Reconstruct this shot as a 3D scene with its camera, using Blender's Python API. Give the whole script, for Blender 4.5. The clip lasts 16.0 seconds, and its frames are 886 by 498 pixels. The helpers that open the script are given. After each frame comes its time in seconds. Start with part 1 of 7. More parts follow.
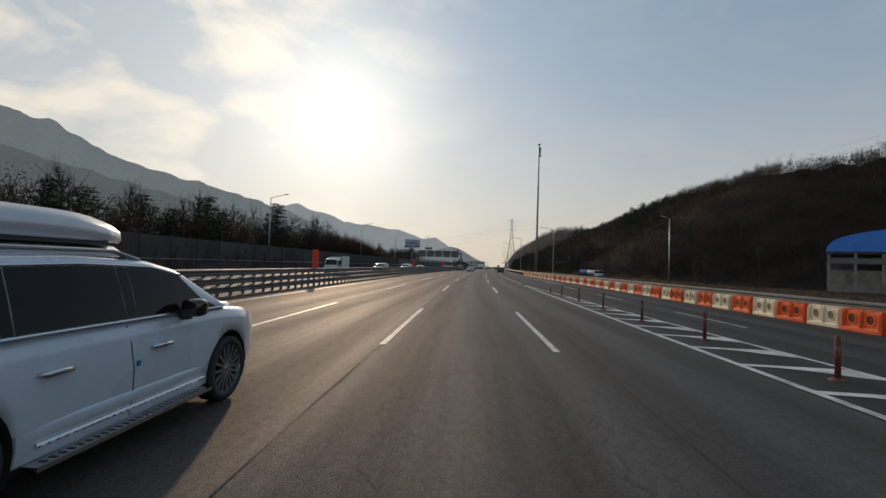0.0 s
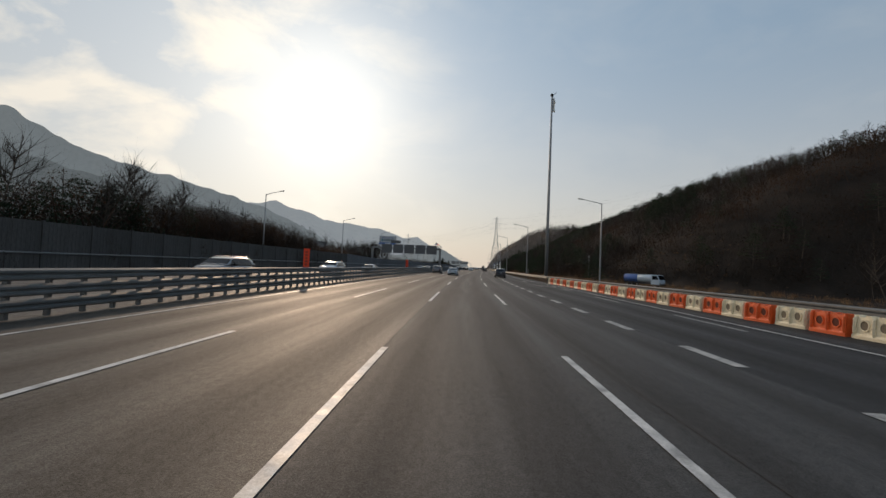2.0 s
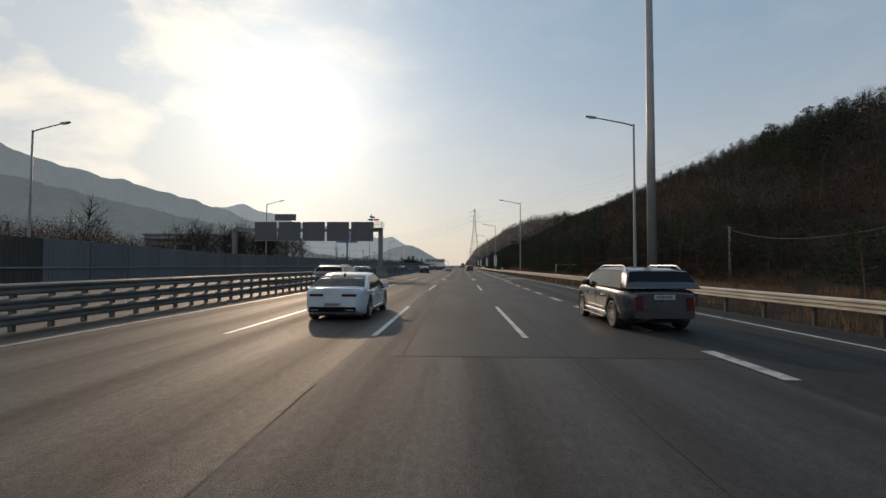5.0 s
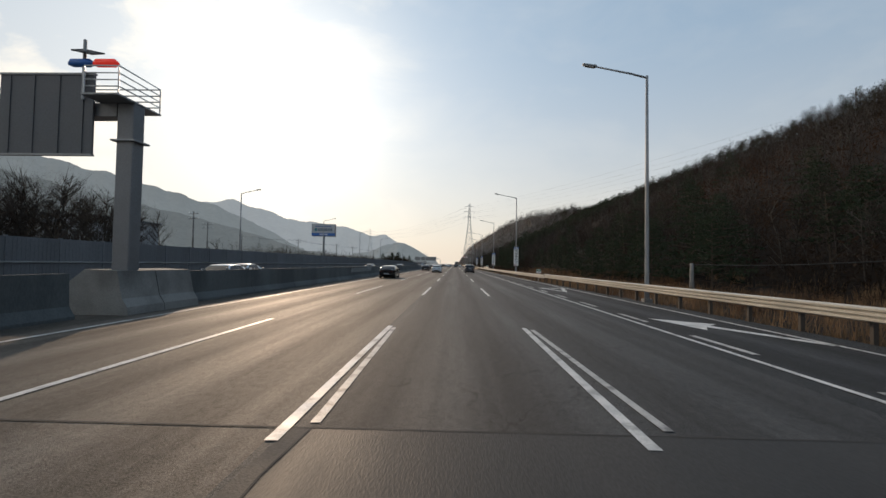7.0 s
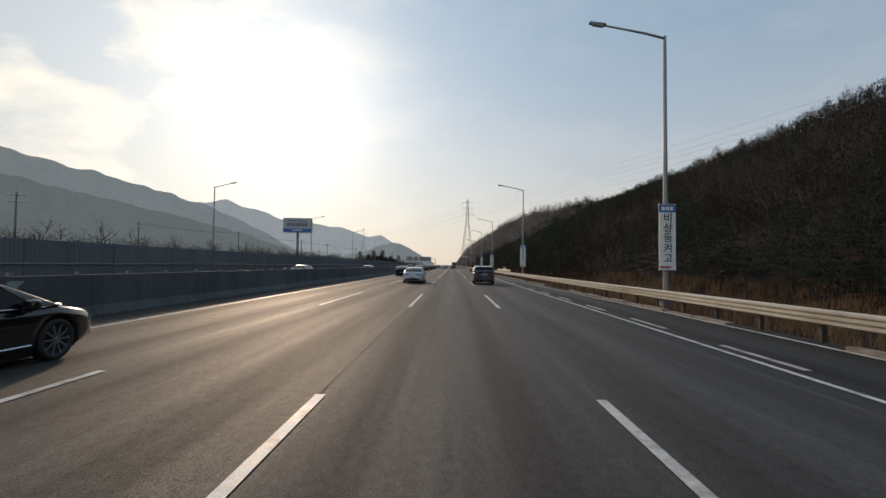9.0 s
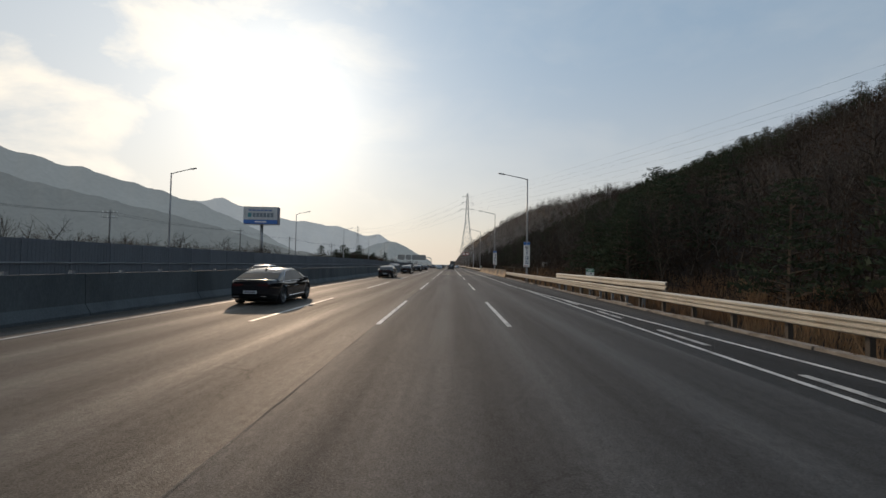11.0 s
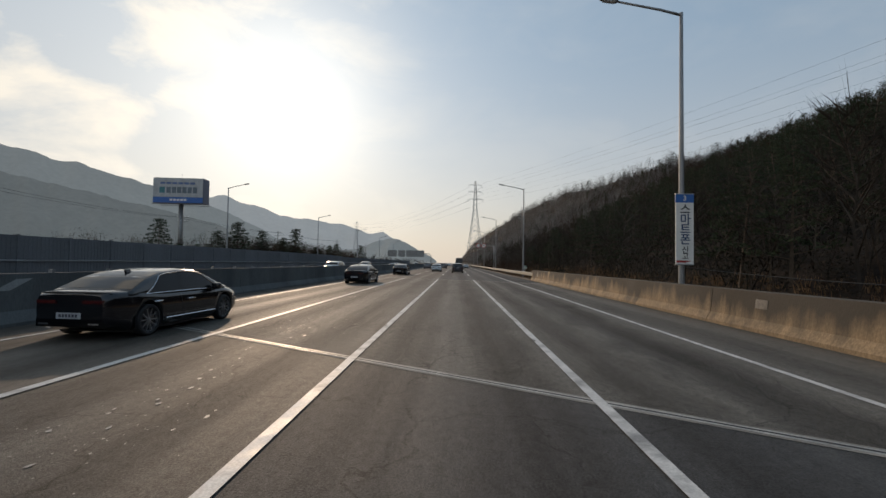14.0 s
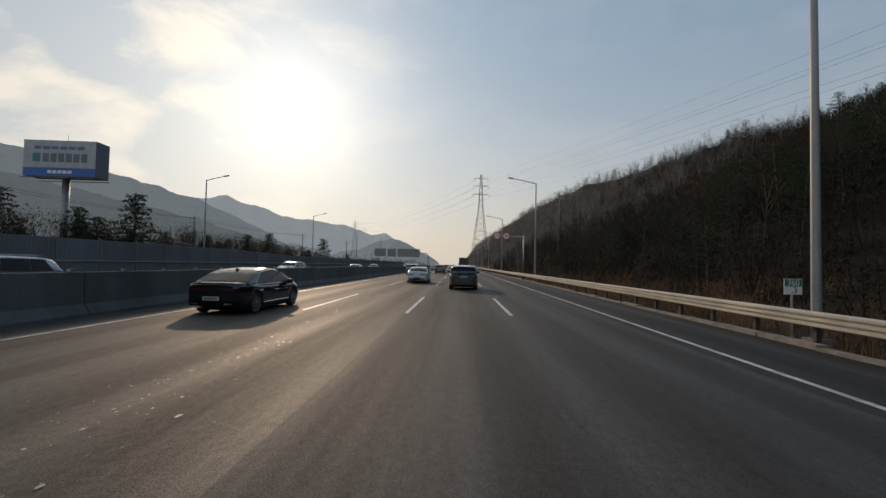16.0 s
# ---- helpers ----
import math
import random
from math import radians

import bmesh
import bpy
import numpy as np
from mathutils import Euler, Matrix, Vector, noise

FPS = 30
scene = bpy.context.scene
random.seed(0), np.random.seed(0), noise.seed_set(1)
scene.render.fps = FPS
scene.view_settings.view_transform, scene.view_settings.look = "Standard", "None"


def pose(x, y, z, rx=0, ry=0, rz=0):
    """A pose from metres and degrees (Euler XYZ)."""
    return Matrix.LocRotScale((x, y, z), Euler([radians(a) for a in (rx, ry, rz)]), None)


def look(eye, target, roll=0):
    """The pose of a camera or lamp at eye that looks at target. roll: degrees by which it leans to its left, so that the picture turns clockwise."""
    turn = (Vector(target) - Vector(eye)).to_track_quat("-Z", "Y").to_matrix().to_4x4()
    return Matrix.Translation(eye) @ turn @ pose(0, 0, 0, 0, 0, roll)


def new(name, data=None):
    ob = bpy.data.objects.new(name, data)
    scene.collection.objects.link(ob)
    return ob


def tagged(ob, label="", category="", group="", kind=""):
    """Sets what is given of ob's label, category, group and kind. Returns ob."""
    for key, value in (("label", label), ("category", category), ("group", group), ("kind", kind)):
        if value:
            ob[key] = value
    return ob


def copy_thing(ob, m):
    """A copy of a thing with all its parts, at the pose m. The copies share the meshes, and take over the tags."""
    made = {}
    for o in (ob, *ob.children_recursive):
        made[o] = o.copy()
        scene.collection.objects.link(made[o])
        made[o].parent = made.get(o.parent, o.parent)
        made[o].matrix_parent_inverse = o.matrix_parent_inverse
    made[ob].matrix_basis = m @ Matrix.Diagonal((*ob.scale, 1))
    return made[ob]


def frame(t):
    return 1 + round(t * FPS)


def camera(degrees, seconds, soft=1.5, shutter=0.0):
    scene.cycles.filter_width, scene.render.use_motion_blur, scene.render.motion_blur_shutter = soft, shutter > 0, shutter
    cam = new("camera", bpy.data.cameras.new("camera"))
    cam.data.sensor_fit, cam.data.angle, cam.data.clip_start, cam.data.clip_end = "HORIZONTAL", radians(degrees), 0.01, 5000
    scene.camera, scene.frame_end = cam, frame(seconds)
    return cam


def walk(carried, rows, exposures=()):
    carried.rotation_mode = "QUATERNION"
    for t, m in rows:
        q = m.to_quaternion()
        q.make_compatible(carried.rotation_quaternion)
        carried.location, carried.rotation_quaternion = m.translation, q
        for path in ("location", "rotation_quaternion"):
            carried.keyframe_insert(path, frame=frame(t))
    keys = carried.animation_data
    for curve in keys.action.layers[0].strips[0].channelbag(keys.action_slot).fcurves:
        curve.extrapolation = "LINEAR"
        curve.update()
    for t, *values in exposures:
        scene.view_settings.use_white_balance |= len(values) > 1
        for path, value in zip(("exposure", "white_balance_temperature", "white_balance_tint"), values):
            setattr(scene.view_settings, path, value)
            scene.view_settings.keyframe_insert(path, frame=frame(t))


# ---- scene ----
cam = camera(89.68, 16.0)
EYE = 1.703
# seconds, x, y, yaw, pitch, roll
PATH = [
    (0, 6.258, -9.062, 7.748, 2.074, 1.958),
    (0.5, 5.267, 3.368, 6.886, 2.089, 2.357),
    (1, 4.207, 15.308, 6.126, 2.111, 2.461),
    (1.5, 3.428, 27.172, 5.688, 2.143, 2.774),
    (2, 2.656, 39.033, 5.431, 2.182, 2.506),
    (2.5, 2.153, 51.036, 5.086, 2.139, 2.462),
    (3, 1.759, 62.885, 4.761, 2.179, 1.556),
    (3.5, 1.330, 74.629, 4.174, 2.269, 0.621),
    (4, 0.974, 86.310, 3.411, 2.175, 0.538),
    (6.5, 0.003, 144.421, 1.574, 2.050, 0.164),
    (7, -0.084, 155.968, 1.553, 1.939, 0.902),
    (7.5, -0.166, 167.456, 1.625, 1.865, 0.956),
    (8, -0.275, 179.026, 1.464, 1.975, 0.937),
    (8.5, -0.232, 190.605, 1.302, 1.981, 0.945),
    (9, -0.127, 202.302, 1.164, 2.063, 0.806),
    (11.5, 0.224, 261.943, 0.982, 1.997, 0.869),
    (12, 0.189, 273.675, 1.006, 2.076, 0.847),
    (12.5, 0.225, 285.103, 1.196, 2.207, 1.008),
    (13, 0.230, 296.557, 1.593, 2.070, 0.933),
    (13.5, 0.036, 307.881, 1.599, 1.997, 1.085),
    (14, -0.010, 319.215, 1.665, 1.782, 0.914),
    (14.5, -0.015, 330.590, 1.859, 1.821, 1.232),
    (15, -0.055, 341.937, 1.933, 1.906, 1.190),
    (15.5, -0.057, 353.386, 2.010, 1.957, 1.196),
    (16, -0.029, 364.835, 2.087, 2.008, 1.201),
]
walk(cam, [(t, pose(x, y, EYE, 90 + pitch, 0, yaw) @ pose(0, 0, 0, 0, 0, roll)) for t, x, y, yaw, pitch, roll in PATH],
     exposures=[(0.0, -0.18), (1.0, -0.15), (4.0, -0.04), (6.5, 0.08), (7.0, 0.2), (7.5, 0.16), (8.0, 0.1), (9.0, 0.08), (11.5, 0.03), (14.0, -0.03), (14.5, -0.07), (15.0, -0.1), (15.5, -0.05), (16.0, -0.17)])

# ---- sky and sun ----
SUN_AZ, SUN_EL = 21.6, 18.4          # degrees to the left of +y, and above the horizon
sun_dir = Vector((-math.sin(radians(SUN_AZ)) * math.cos(radians(SUN_EL)), math.cos(radians(SUN_AZ)) * math.cos(radians(SUN_EL)), math.sin(radians(SUN_EL))))
world = bpy.data.worlds.new("hazy_winter_sky")
scene.world = world
world.use_nodes = True
wn, wl = world.node_tree.nodes, world.node_tree.links
wn.clear()


def wnode(kind, **props):
    n = wn.new(kind)
    for key, value in props.items():
        n.inputs[key].default_value = value
    return n


def wmath(op, a, b=None, clamp=False):
    n = wn.new("ShaderNodeMath")
    n.operation, n.use_clamp = op, clamp
    for i, v in enumerate((a, b)):
        if v is None:
            continue
        if isinstance(v, (int, float)):
            n.inputs[i].default_value = v
        else:
            wl.new(v, n.inputs[i])
    return n.outputs[0]


sky = wn.new("ShaderNodeTexSky")
sky.sky_type, sky.sun_disc = "NISHITA", False
sky.sun_elevation, sky.sun_rotation = radians(SUN_EL), radians(-SUN_AZ)
sky.air_density, sky.dust_density, sky.ozone_density, sky.altitude = 1.0, 0.25, 1.2, 60
coord = wn.new("ShaderNodeTexCoord")
split = wn.new("ShaderNodeSeparateXYZ")
wl.new(coord.outputs["Generated"], split.inputs[0])
dot = wn.new("ShaderNodeVectorMath")
dot.operation = "DOT_PRODUCT"
wl.new(coord.outputs["Generated"], dot.inputs[0])
dot.inputs[1].default_value = sun_dir
near_sun = wmath("MAXIMUM", dot.outputs["Value"], 0.0)
# thin broken cloud
height = wmath("MAXIMUM", split.outputs["Z"], 0.0)
puff = wn.new("ShaderNodeMapping")
puff.inputs["Scale"].default_value = (1.0, 1.0, 2.1)
wl.new(coord.outputs["Generated"], puff.inputs[0])
veil = wnode("ShaderNodeTexNoise", Scale=4.2, Detail=7.0, Roughness=0.56, Distortion=0.35)
wl.new(puff.outputs[0], veil.inputs["Vector"])
veil_ramp = wn.new("ShaderNodeValToRGB")
veil_ramp.color_ramp.elements[0].color = (0.22, 0.22, 0.22, 1)
veil_ramp.color_ramp.elements[0].position, veil_ramp.color_ramp.elements[1].position = 0.44, 0.62
wl.new(veil.outputs["Fac"], veil_ramp.inputs[0])
# more veil to the left of the sun, clear to the right
side = wmath("MULTIPLY", wmath("ADD", split.outputs["X"], 0.06), -2.4, True)
cloud = wmath("MULTIPLY", wmath("MULTIPLY", veil_ramp.outputs[0], 1.0), wmath("ADD", side, 0.09), True)
tint = wn.new("ShaderNodeMixRGB")
tint.blend_type = "MULTIPLY"
tint.inputs[0].default_value = 1.0
tint.inputs[2].default_value = (1.0, 0.98, 0.93, 1)
wl.new(sky.outputs[0], tint.inputs[1])
# haze: pale near the horizon
pale = wn.new("ShaderNodeMixRGB")
pale.inputs[0].default_value = 0.55
pale.inputs[2].default_value = (2.55, 4.2, 5.9, 1)
wl.new(tint.outputs[0], pale.inputs[1])
hazy = wn.new("ShaderNodeMixRGB")
hazy.inputs[2].default_value = (6.7, 5.75, 4.75, 1)
wl.new(wmath("POWER", wmath("SUBTRACT", 1.0, height), 3.7), hazy.inputs[0])
wl.new(pale.outputs[0], hazy.inputs[1])
clouded = wn.new("ShaderNodeMixRGB")
clouded.inputs[2].default_value = (8.8, 8.2, 7.2, 1)
wl.new(cloud, clouded.inputs[0])
wl.new(hazy.outputs[0], clouded.inputs[1])
# the sun's aureole in the haze
glow = wmath("ADD", wmath("MULTIPLY", wmath("POWER", near_sun, 75.0), 3.6), wmath("ADD", wmath("MULTIPLY", wmath("POWER", near_sun, 16.0), 1.8), wmath("MULTIPLY", wmath("POWER", near_sun, 5.0), 1.2)))
halo = wn.new("ShaderNodeMixRGB")
halo.blend_type = "ADD"
halo.inputs[0].default_value = 1.0
warm = wn.new("ShaderNodeVectorMath")
warm.operation = "SCALE"
warm.inputs[0].default_value = (1.0, 0.91, 0.76)
wl.new(glow, warm.inputs["Scale"])
wl.new(clouded.outputs[0], halo.inputs[1])
wl.new(warm.outputs[0], halo.inputs[2])
ground_bg = wnode("ShaderNodeBackground", Strength=0.1)
wl.new(halo.outputs[0], ground_bg.inputs["Color"])
wout = wn.new("ShaderNodeOutputWorld")
wl.new(ground_bg.outputs[0], wout.inputs["Surface"])

sun = new("sun", bpy.data.lights.new("sun", "SUN"))
sun.data.energy, sun.data.angle, sun.data.color = 1.75, radians(1.2), (1.0, 0.72, 0.49)
sun.matrix_world = look(sun_dir * 100, (0, 0, 0))

# ---- materials ----
def mat(name, color, rough=0.6, metal=0.0, var=0.2, big=0.4, fine=18.0, bump=0.1, stretch=(1, 1, 1), spec=0.5, coat=0.0, tone=None, tone_at=(0.45, 0.7), rand=0.0, depth=0.02, emit=None, rough_var=0.1, trans=0.0):
    """A surface with two scales of variation, and, where tone is given, patches of a second colour."""
    m = bpy.data.materials.new(name)
    m.use_nodes = True
    n, l = m.node_tree.nodes, m.node_tree.links
    b = n["Principled BSDF"]
    b.inputs["Metallic"].default_value = metal
    b.inputs["Specular IOR Level"].default_value = spec
    b.inputs["Coat Weight"].default_value = coat
    b.inputs["Coat Roughness"].default_value = 0.05
    b.inputs["Transmission Weight"].default_value = trans
    tc = n.new("ShaderNodeTexCoord")
    mp = n.new("ShaderNodeMapping")
    mp.inputs["Scale"].default_value = stretch
    l.new(tc.outputs["Object"], mp.inputs[0])

    def tex(scale, detail):
        t = n.new("ShaderNodeTexNoise")
        t.inputs["Scale"].default_value, t.inputs["Detail"].default_value, t.inputs["Roughness"].default_value = scale, detail, 0.6
        l.new(mp.outputs[0], t.inputs["Vector"])
        return t.outputs["Fac"]

    def mixer(kind, fac, a, c):
        x = n.new("ShaderNodeMixRGB")
        x.blend_type = kind
        for i, v in enumerate((fac, a, c)):
            if isinstance(v, (int, float)):
                x.inputs[i].default_value = v
            elif isinstance(v, tuple):
                x.inputs[i].default_value = (*v[:3], 1)
            else:
                l.new(v, x.inputs[i])
        return x.outputs[0]

    def spread(fac, low, high, lo=0.3, hi=0.7):
        r = n.new("ShaderNodeMapRange")
        r.inputs["From Min"].default_value, r.inputs["From Max"].default_value = lo, hi
        r.inputs["To Min"].default_value, r.inputs["To Max"].default_value = low, high
        l.new(fac, r.inputs[0])
        return r.outputs[0]

    big_f, fine_f = tex(big, 5), tex(fine, 3)
    base = tuple(color)
    if tone:
        base = mixer("MIX", spread(tex(big * 0.6, 6), 0, 1, *tone_at), base, tuple(tone))
    shade = n.new("ShaderNodeMath")
    shade.operation = "MULTIPLY"
    l.new(spread(big_f, 1 - var, 1 + var), shade.inputs[0])
    l.new(spread(fine_f, 1 - var * 0.8, 1 + var * 0.8), shade.inputs[1])
    out = shade.outputs[0]
    if rand:
        info = n.new("ShaderNodeObjectInfo")
        k = n.new("ShaderNodeMath")
        k.operation = "MULTIPLY"
        l.new(out, k.inputs[0])
        r = n.new("ShaderNodeMapRange")
        r.inputs["To Min"].default_value, r.inputs["To Max"].default_value = 1 - rand, 1 + rand
        l.new(info.outputs["Random"], r.inputs[0])
        l.new(r.outputs[0], k.inputs[1])
        out = k.outputs[0]
    grey = n.new("ShaderNodeCombineXYZ")
    for i in range(3):
        l.new(out, grey.inputs[i])
    l.new(mixer("MULTIPLY", 1.0, base, grey.outputs[0]), b.inputs["Base Color"])
    l.new(spread(big_f, max(0.02, rough - rough_var), min(1, rough + rough_var)), b.inputs["Roughness"])
    if bump:
        bp = n.new("ShaderNodeBump")
        bp.inputs["Strength"].default_value, bp.inputs["Distance"].default_value = bump, depth
        l.new(fine_f, bp.inputs["Height"])
        l.new(bp.outputs[0], b.inputs["Normal"])
    if emit:
        b.inputs["Emission Color"].default_value = (*emit[:3], 1)
        b.inputs["Emission Strength"].default_value = emit[3]
    return m


def foliage(name, color, tone, through_=0.35, var=0.25, big=0.05, tone_at=(0.42, 0.62), leaf_var=0.25, rough=0.85):
    """Leaves and twigs: patches of two colours over the slope, each leaf a little different, some light shining through."""
    m = bpy.data.materials.new(name)
    m.use_nodes = True
    n, l = m.node_tree.nodes, m.node_tree.links
    b = n["Principled BSDF"]
    b.inputs["Roughness"].default_value = rough
    b.inputs["Specular IOR Level"].default_value = 0.12
    tc, geo = n.new("ShaderNodeTexCoord"), n.new("ShaderNodeNewGeometry")

    def spread(out, lo, hi, a, c):
        r = n.new("ShaderNodeMapRange")
        for key, v in (("From Min", lo), ("From Max", hi), ("To Min", a), ("To Max", c)):
            r.inputs[key].default_value = v
        l.new(out, r.inputs[0])
        return r.outputs[0]

    def tex(scale, detail):
        t = n.new("ShaderNodeTexNoise")
        t.inputs["Scale"].default_value, t.inputs["Detail"].default_value = scale, detail
        l.new(tc.outputs["Object"], t.inputs["Vector"])
        return t.outputs["Fac"]

    mix = n.new("ShaderNodeMixRGB")
    mix.inputs[1].default_value, mix.inputs[2].default_value = (*color, 1), (*tone, 1)
    l.new(spread(tex(big, 4), *tone_at, 0, 1), mix.inputs[0])
    k = n.new("ShaderNodeMath")
    k.operation = "MULTIPLY"
    l.new(spread(tex(big * 9, 3), 0.3, 0.7, 1 - var, 1 + var), k.inputs[0])
    l.new(spread(geo.outputs["Random Per Island"], 0, 1, 1 - leaf_var, 1 + leaf_var), k.inputs[1])
    sc = n.new("ShaderNodeVectorMath")
    sc.operation = "SCALE"
    l.new(mix.outputs[0], sc.inputs[0])
    l.new(k.outputs[0], sc.inputs["Scale"])
    l.new(sc.outputs[0], b.inputs["Base Color"])
    tr = n.new("ShaderNodeBsdfTranslucent")
    l.new(sc.outputs[0], tr.inputs["Color"])
    add = n.new("ShaderNodeMixShader")
    add.inputs[0].default_value = through_
    l.new(b.outputs[0], add.inputs[1])
    l.new(tr.outputs[0], add.inputs[2])
    l.new(add.outputs[0], n["Material Output"].inputs["Surface"])
    return m


def glass(name, color=(0.006, 0.007, 0.009), rough=0.04):
    m = bpy.data.materials.new(name)
    m.use_nodes = True
    b = m.node_tree.nodes["Principled BSDF"]
    b.inputs["Base Color"].default_value = (*color, 1)
    b.inputs["Roughness"].default_value = rough
    b.inputs["Specular IOR Level"].default_value = 0.2
    return m


def road_surface(name, color, dark, rough, spec, oil=None, gloss=(1, 1, 1)):
    """Asphalt laid out by (across, along): wheel tracks worn down each lane, oil between them, coarse grain, blotches
    and fine cracks; oil names the middles of dark drip stains; gloss tints the sheen.
    """
    m = bpy.data.materials.new(name)
    m.use_nodes = True
    n, l = m.node_tree.nodes, m.node_tree.links
    b = n["Principled BSDF"]
    b.inputs["Specular IOR Level"].default_value = spec
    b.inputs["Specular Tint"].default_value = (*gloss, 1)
    uv = n.new("ShaderNodeUVMap")

    def mapped(scale):
        mp = n.new("ShaderNodeMapping")
        mp.inputs["Scale"].default_value = scale
        l.new(uv.outputs[0], mp.inputs[0])
        return mp.outputs[0]

    def tex(vec, scale, detail, rgh=0.6):
        t = n.new("ShaderNodeTexNoise")
        t.inputs["Scale"].default_value, t.inputs["Detail"].default_value, t.inputs["Roughness"].default_value = scale, detail, rgh
        l.new(vec, t.inputs["Vector"])
        return t.outputs["Fac"]

    def calc(op, a, c=None, clamp=False):
        k = n.new("ShaderNodeMath")
        k.operation, k.use_clamp = op, clamp
        for i, v in enumerate((a, c)):
            if isinstance(v, (int, float)):
                k.inputs[i].default_value = v
            elif v is not None:
                l.new(v, k.inputs[i])
        return k.outputs[0]

    def span(f, lo, hi, a, c):
        r = n.new("ShaderNodeMapRange")
        for key, v in (("From Min", lo), ("From Max", hi), ("To Min", a), ("To Max", c)):
            r.inputs[key].default_value = v
        l.new(f, r.inputs[0])
        return r.outputs[0]

    sep = n.new("ShaderNodeSeparateXYZ")
    l.new(uv.outputs[0], sep.inputs[0])
    drift = tex(mapped((1, 0.02, 1)), 1.0, 2)
    track = calc("COSINE", calc("ADD", calc("MULTIPLY", sep.outputs[0], 6.2832 / 1.815), calc("MULTIPLY", drift, 1.2)))
    streak = tex(mapped((1, 0.03, 1)), 2.2, 5)
    blotch = tex(mapped((1, 0.35, 1)), 0.35, 6, 0.65)
    grain = tex(mapped((1, 1, 1)), 48.0, 3, 0.8)
    crack = n.new("ShaderNodeTexVoronoi")
    crack.feature = "DISTANCE_TO_EDGE"
    crack.inputs["Scale"].default_value = 0.42
    warp = n.new("ShaderNodeVectorMath")
    warp.operation = "ADD"
    l.new(mapped((1, 0.55, 1)), warp.inputs[0])
    wv = n.new("ShaderNodeTexNoise")
    wv.inputs["Scale"].default_value, wv.inputs["Detail"].default_value = 1.3, 4
    l.new(uv.outputs[0], wv.inputs["Vector"])
    l.new(wv.outputs["Color"], warp.inputs[1])
    l.new(warp.outputs[0], crack.inputs["Vector"])
    line = calc("MULTIPLY", span(crack.outputs["Distance"], 0.0, 0.008, 1, 0), span(tex(mapped((1, 0.4, 1)), 0.12, 3), 0.52, 0.6, 0, 1))
    shade = calc("MULTIPLY", calc("MULTIPLY", span(track, -1, 1, 0.8, 1.2), span(streak, 0.3, 0.7, 0.82, 1.18)), calc("MULTIPLY", span(blotch, 0.3, 0.7, 0.78, 1.22), calc("MULTIPLY", span(grain, 0.3, 0.7, 0.4, 1.7), span(tex(mapped((1, 0.6, 1)), 11.0, 5, 0.75), 0.3, 0.7, 0.66, 1.4))))
    for middle, width, deep in oil or ():
        ragged = calc("ADD", sep.outputs[0], span(tex(mapped((0.3, 0.16, 1)), 2.4, 5, 0.6), 0.3, 0.7, -0.5, 0.5))
        away = calc("ABSOLUTE", calc("SUBTRACT", ragged, middle))
        stain = calc("MULTIPLY", span(away, width * 0.45, width, 1, 0), span(tex(mapped((1, 0.3, 1)), 0.9, 4), 0.3, 0.6, 0.45, 1))
        shade = calc("MULTIPLY", shade, span(stain, 0, 1, 1, deep))
    mix = n.new("ShaderNodeMixRGB")
    mix.inputs[1].default_value, mix.inputs[2].default_value = (*color, 1), (*dark, 1)
    l.new(span(blotch, 0.5, 0.62, 0, 1), mix.inputs[0])
    vec = n.new("ShaderNodeVectorMath")
    vec.operation = "SCALE"
    l.new(mix.outputs[0], vec.inputs[0])
    l.new(calc("MULTIPLY", shade, span(line, 0, 1, 1, 0.45)), vec.inputs["Scale"])
    l.new(vec.outputs[0], b.inputs["Base Color"])
    l.new(calc("ADD", calc("ADD", span(streak, 0.3, 0.7, rough + 0.05, rough - 0.05), span(track, -1, 1, 0.035, -0.035)), span(grain, 0.3, 0.7, 0.06, -0.06)), b.inputs["Roughness"])
    bp = n.new("ShaderNodeBump")
    bp.inputs["Strength"].default_value, bp.inputs["Distance"].default_value = 0.75, 0.014
    l.new(grain, bp.inputs["Height"])
    l.new(bp.outputs[0], b.inputs["Normal"])
    return m


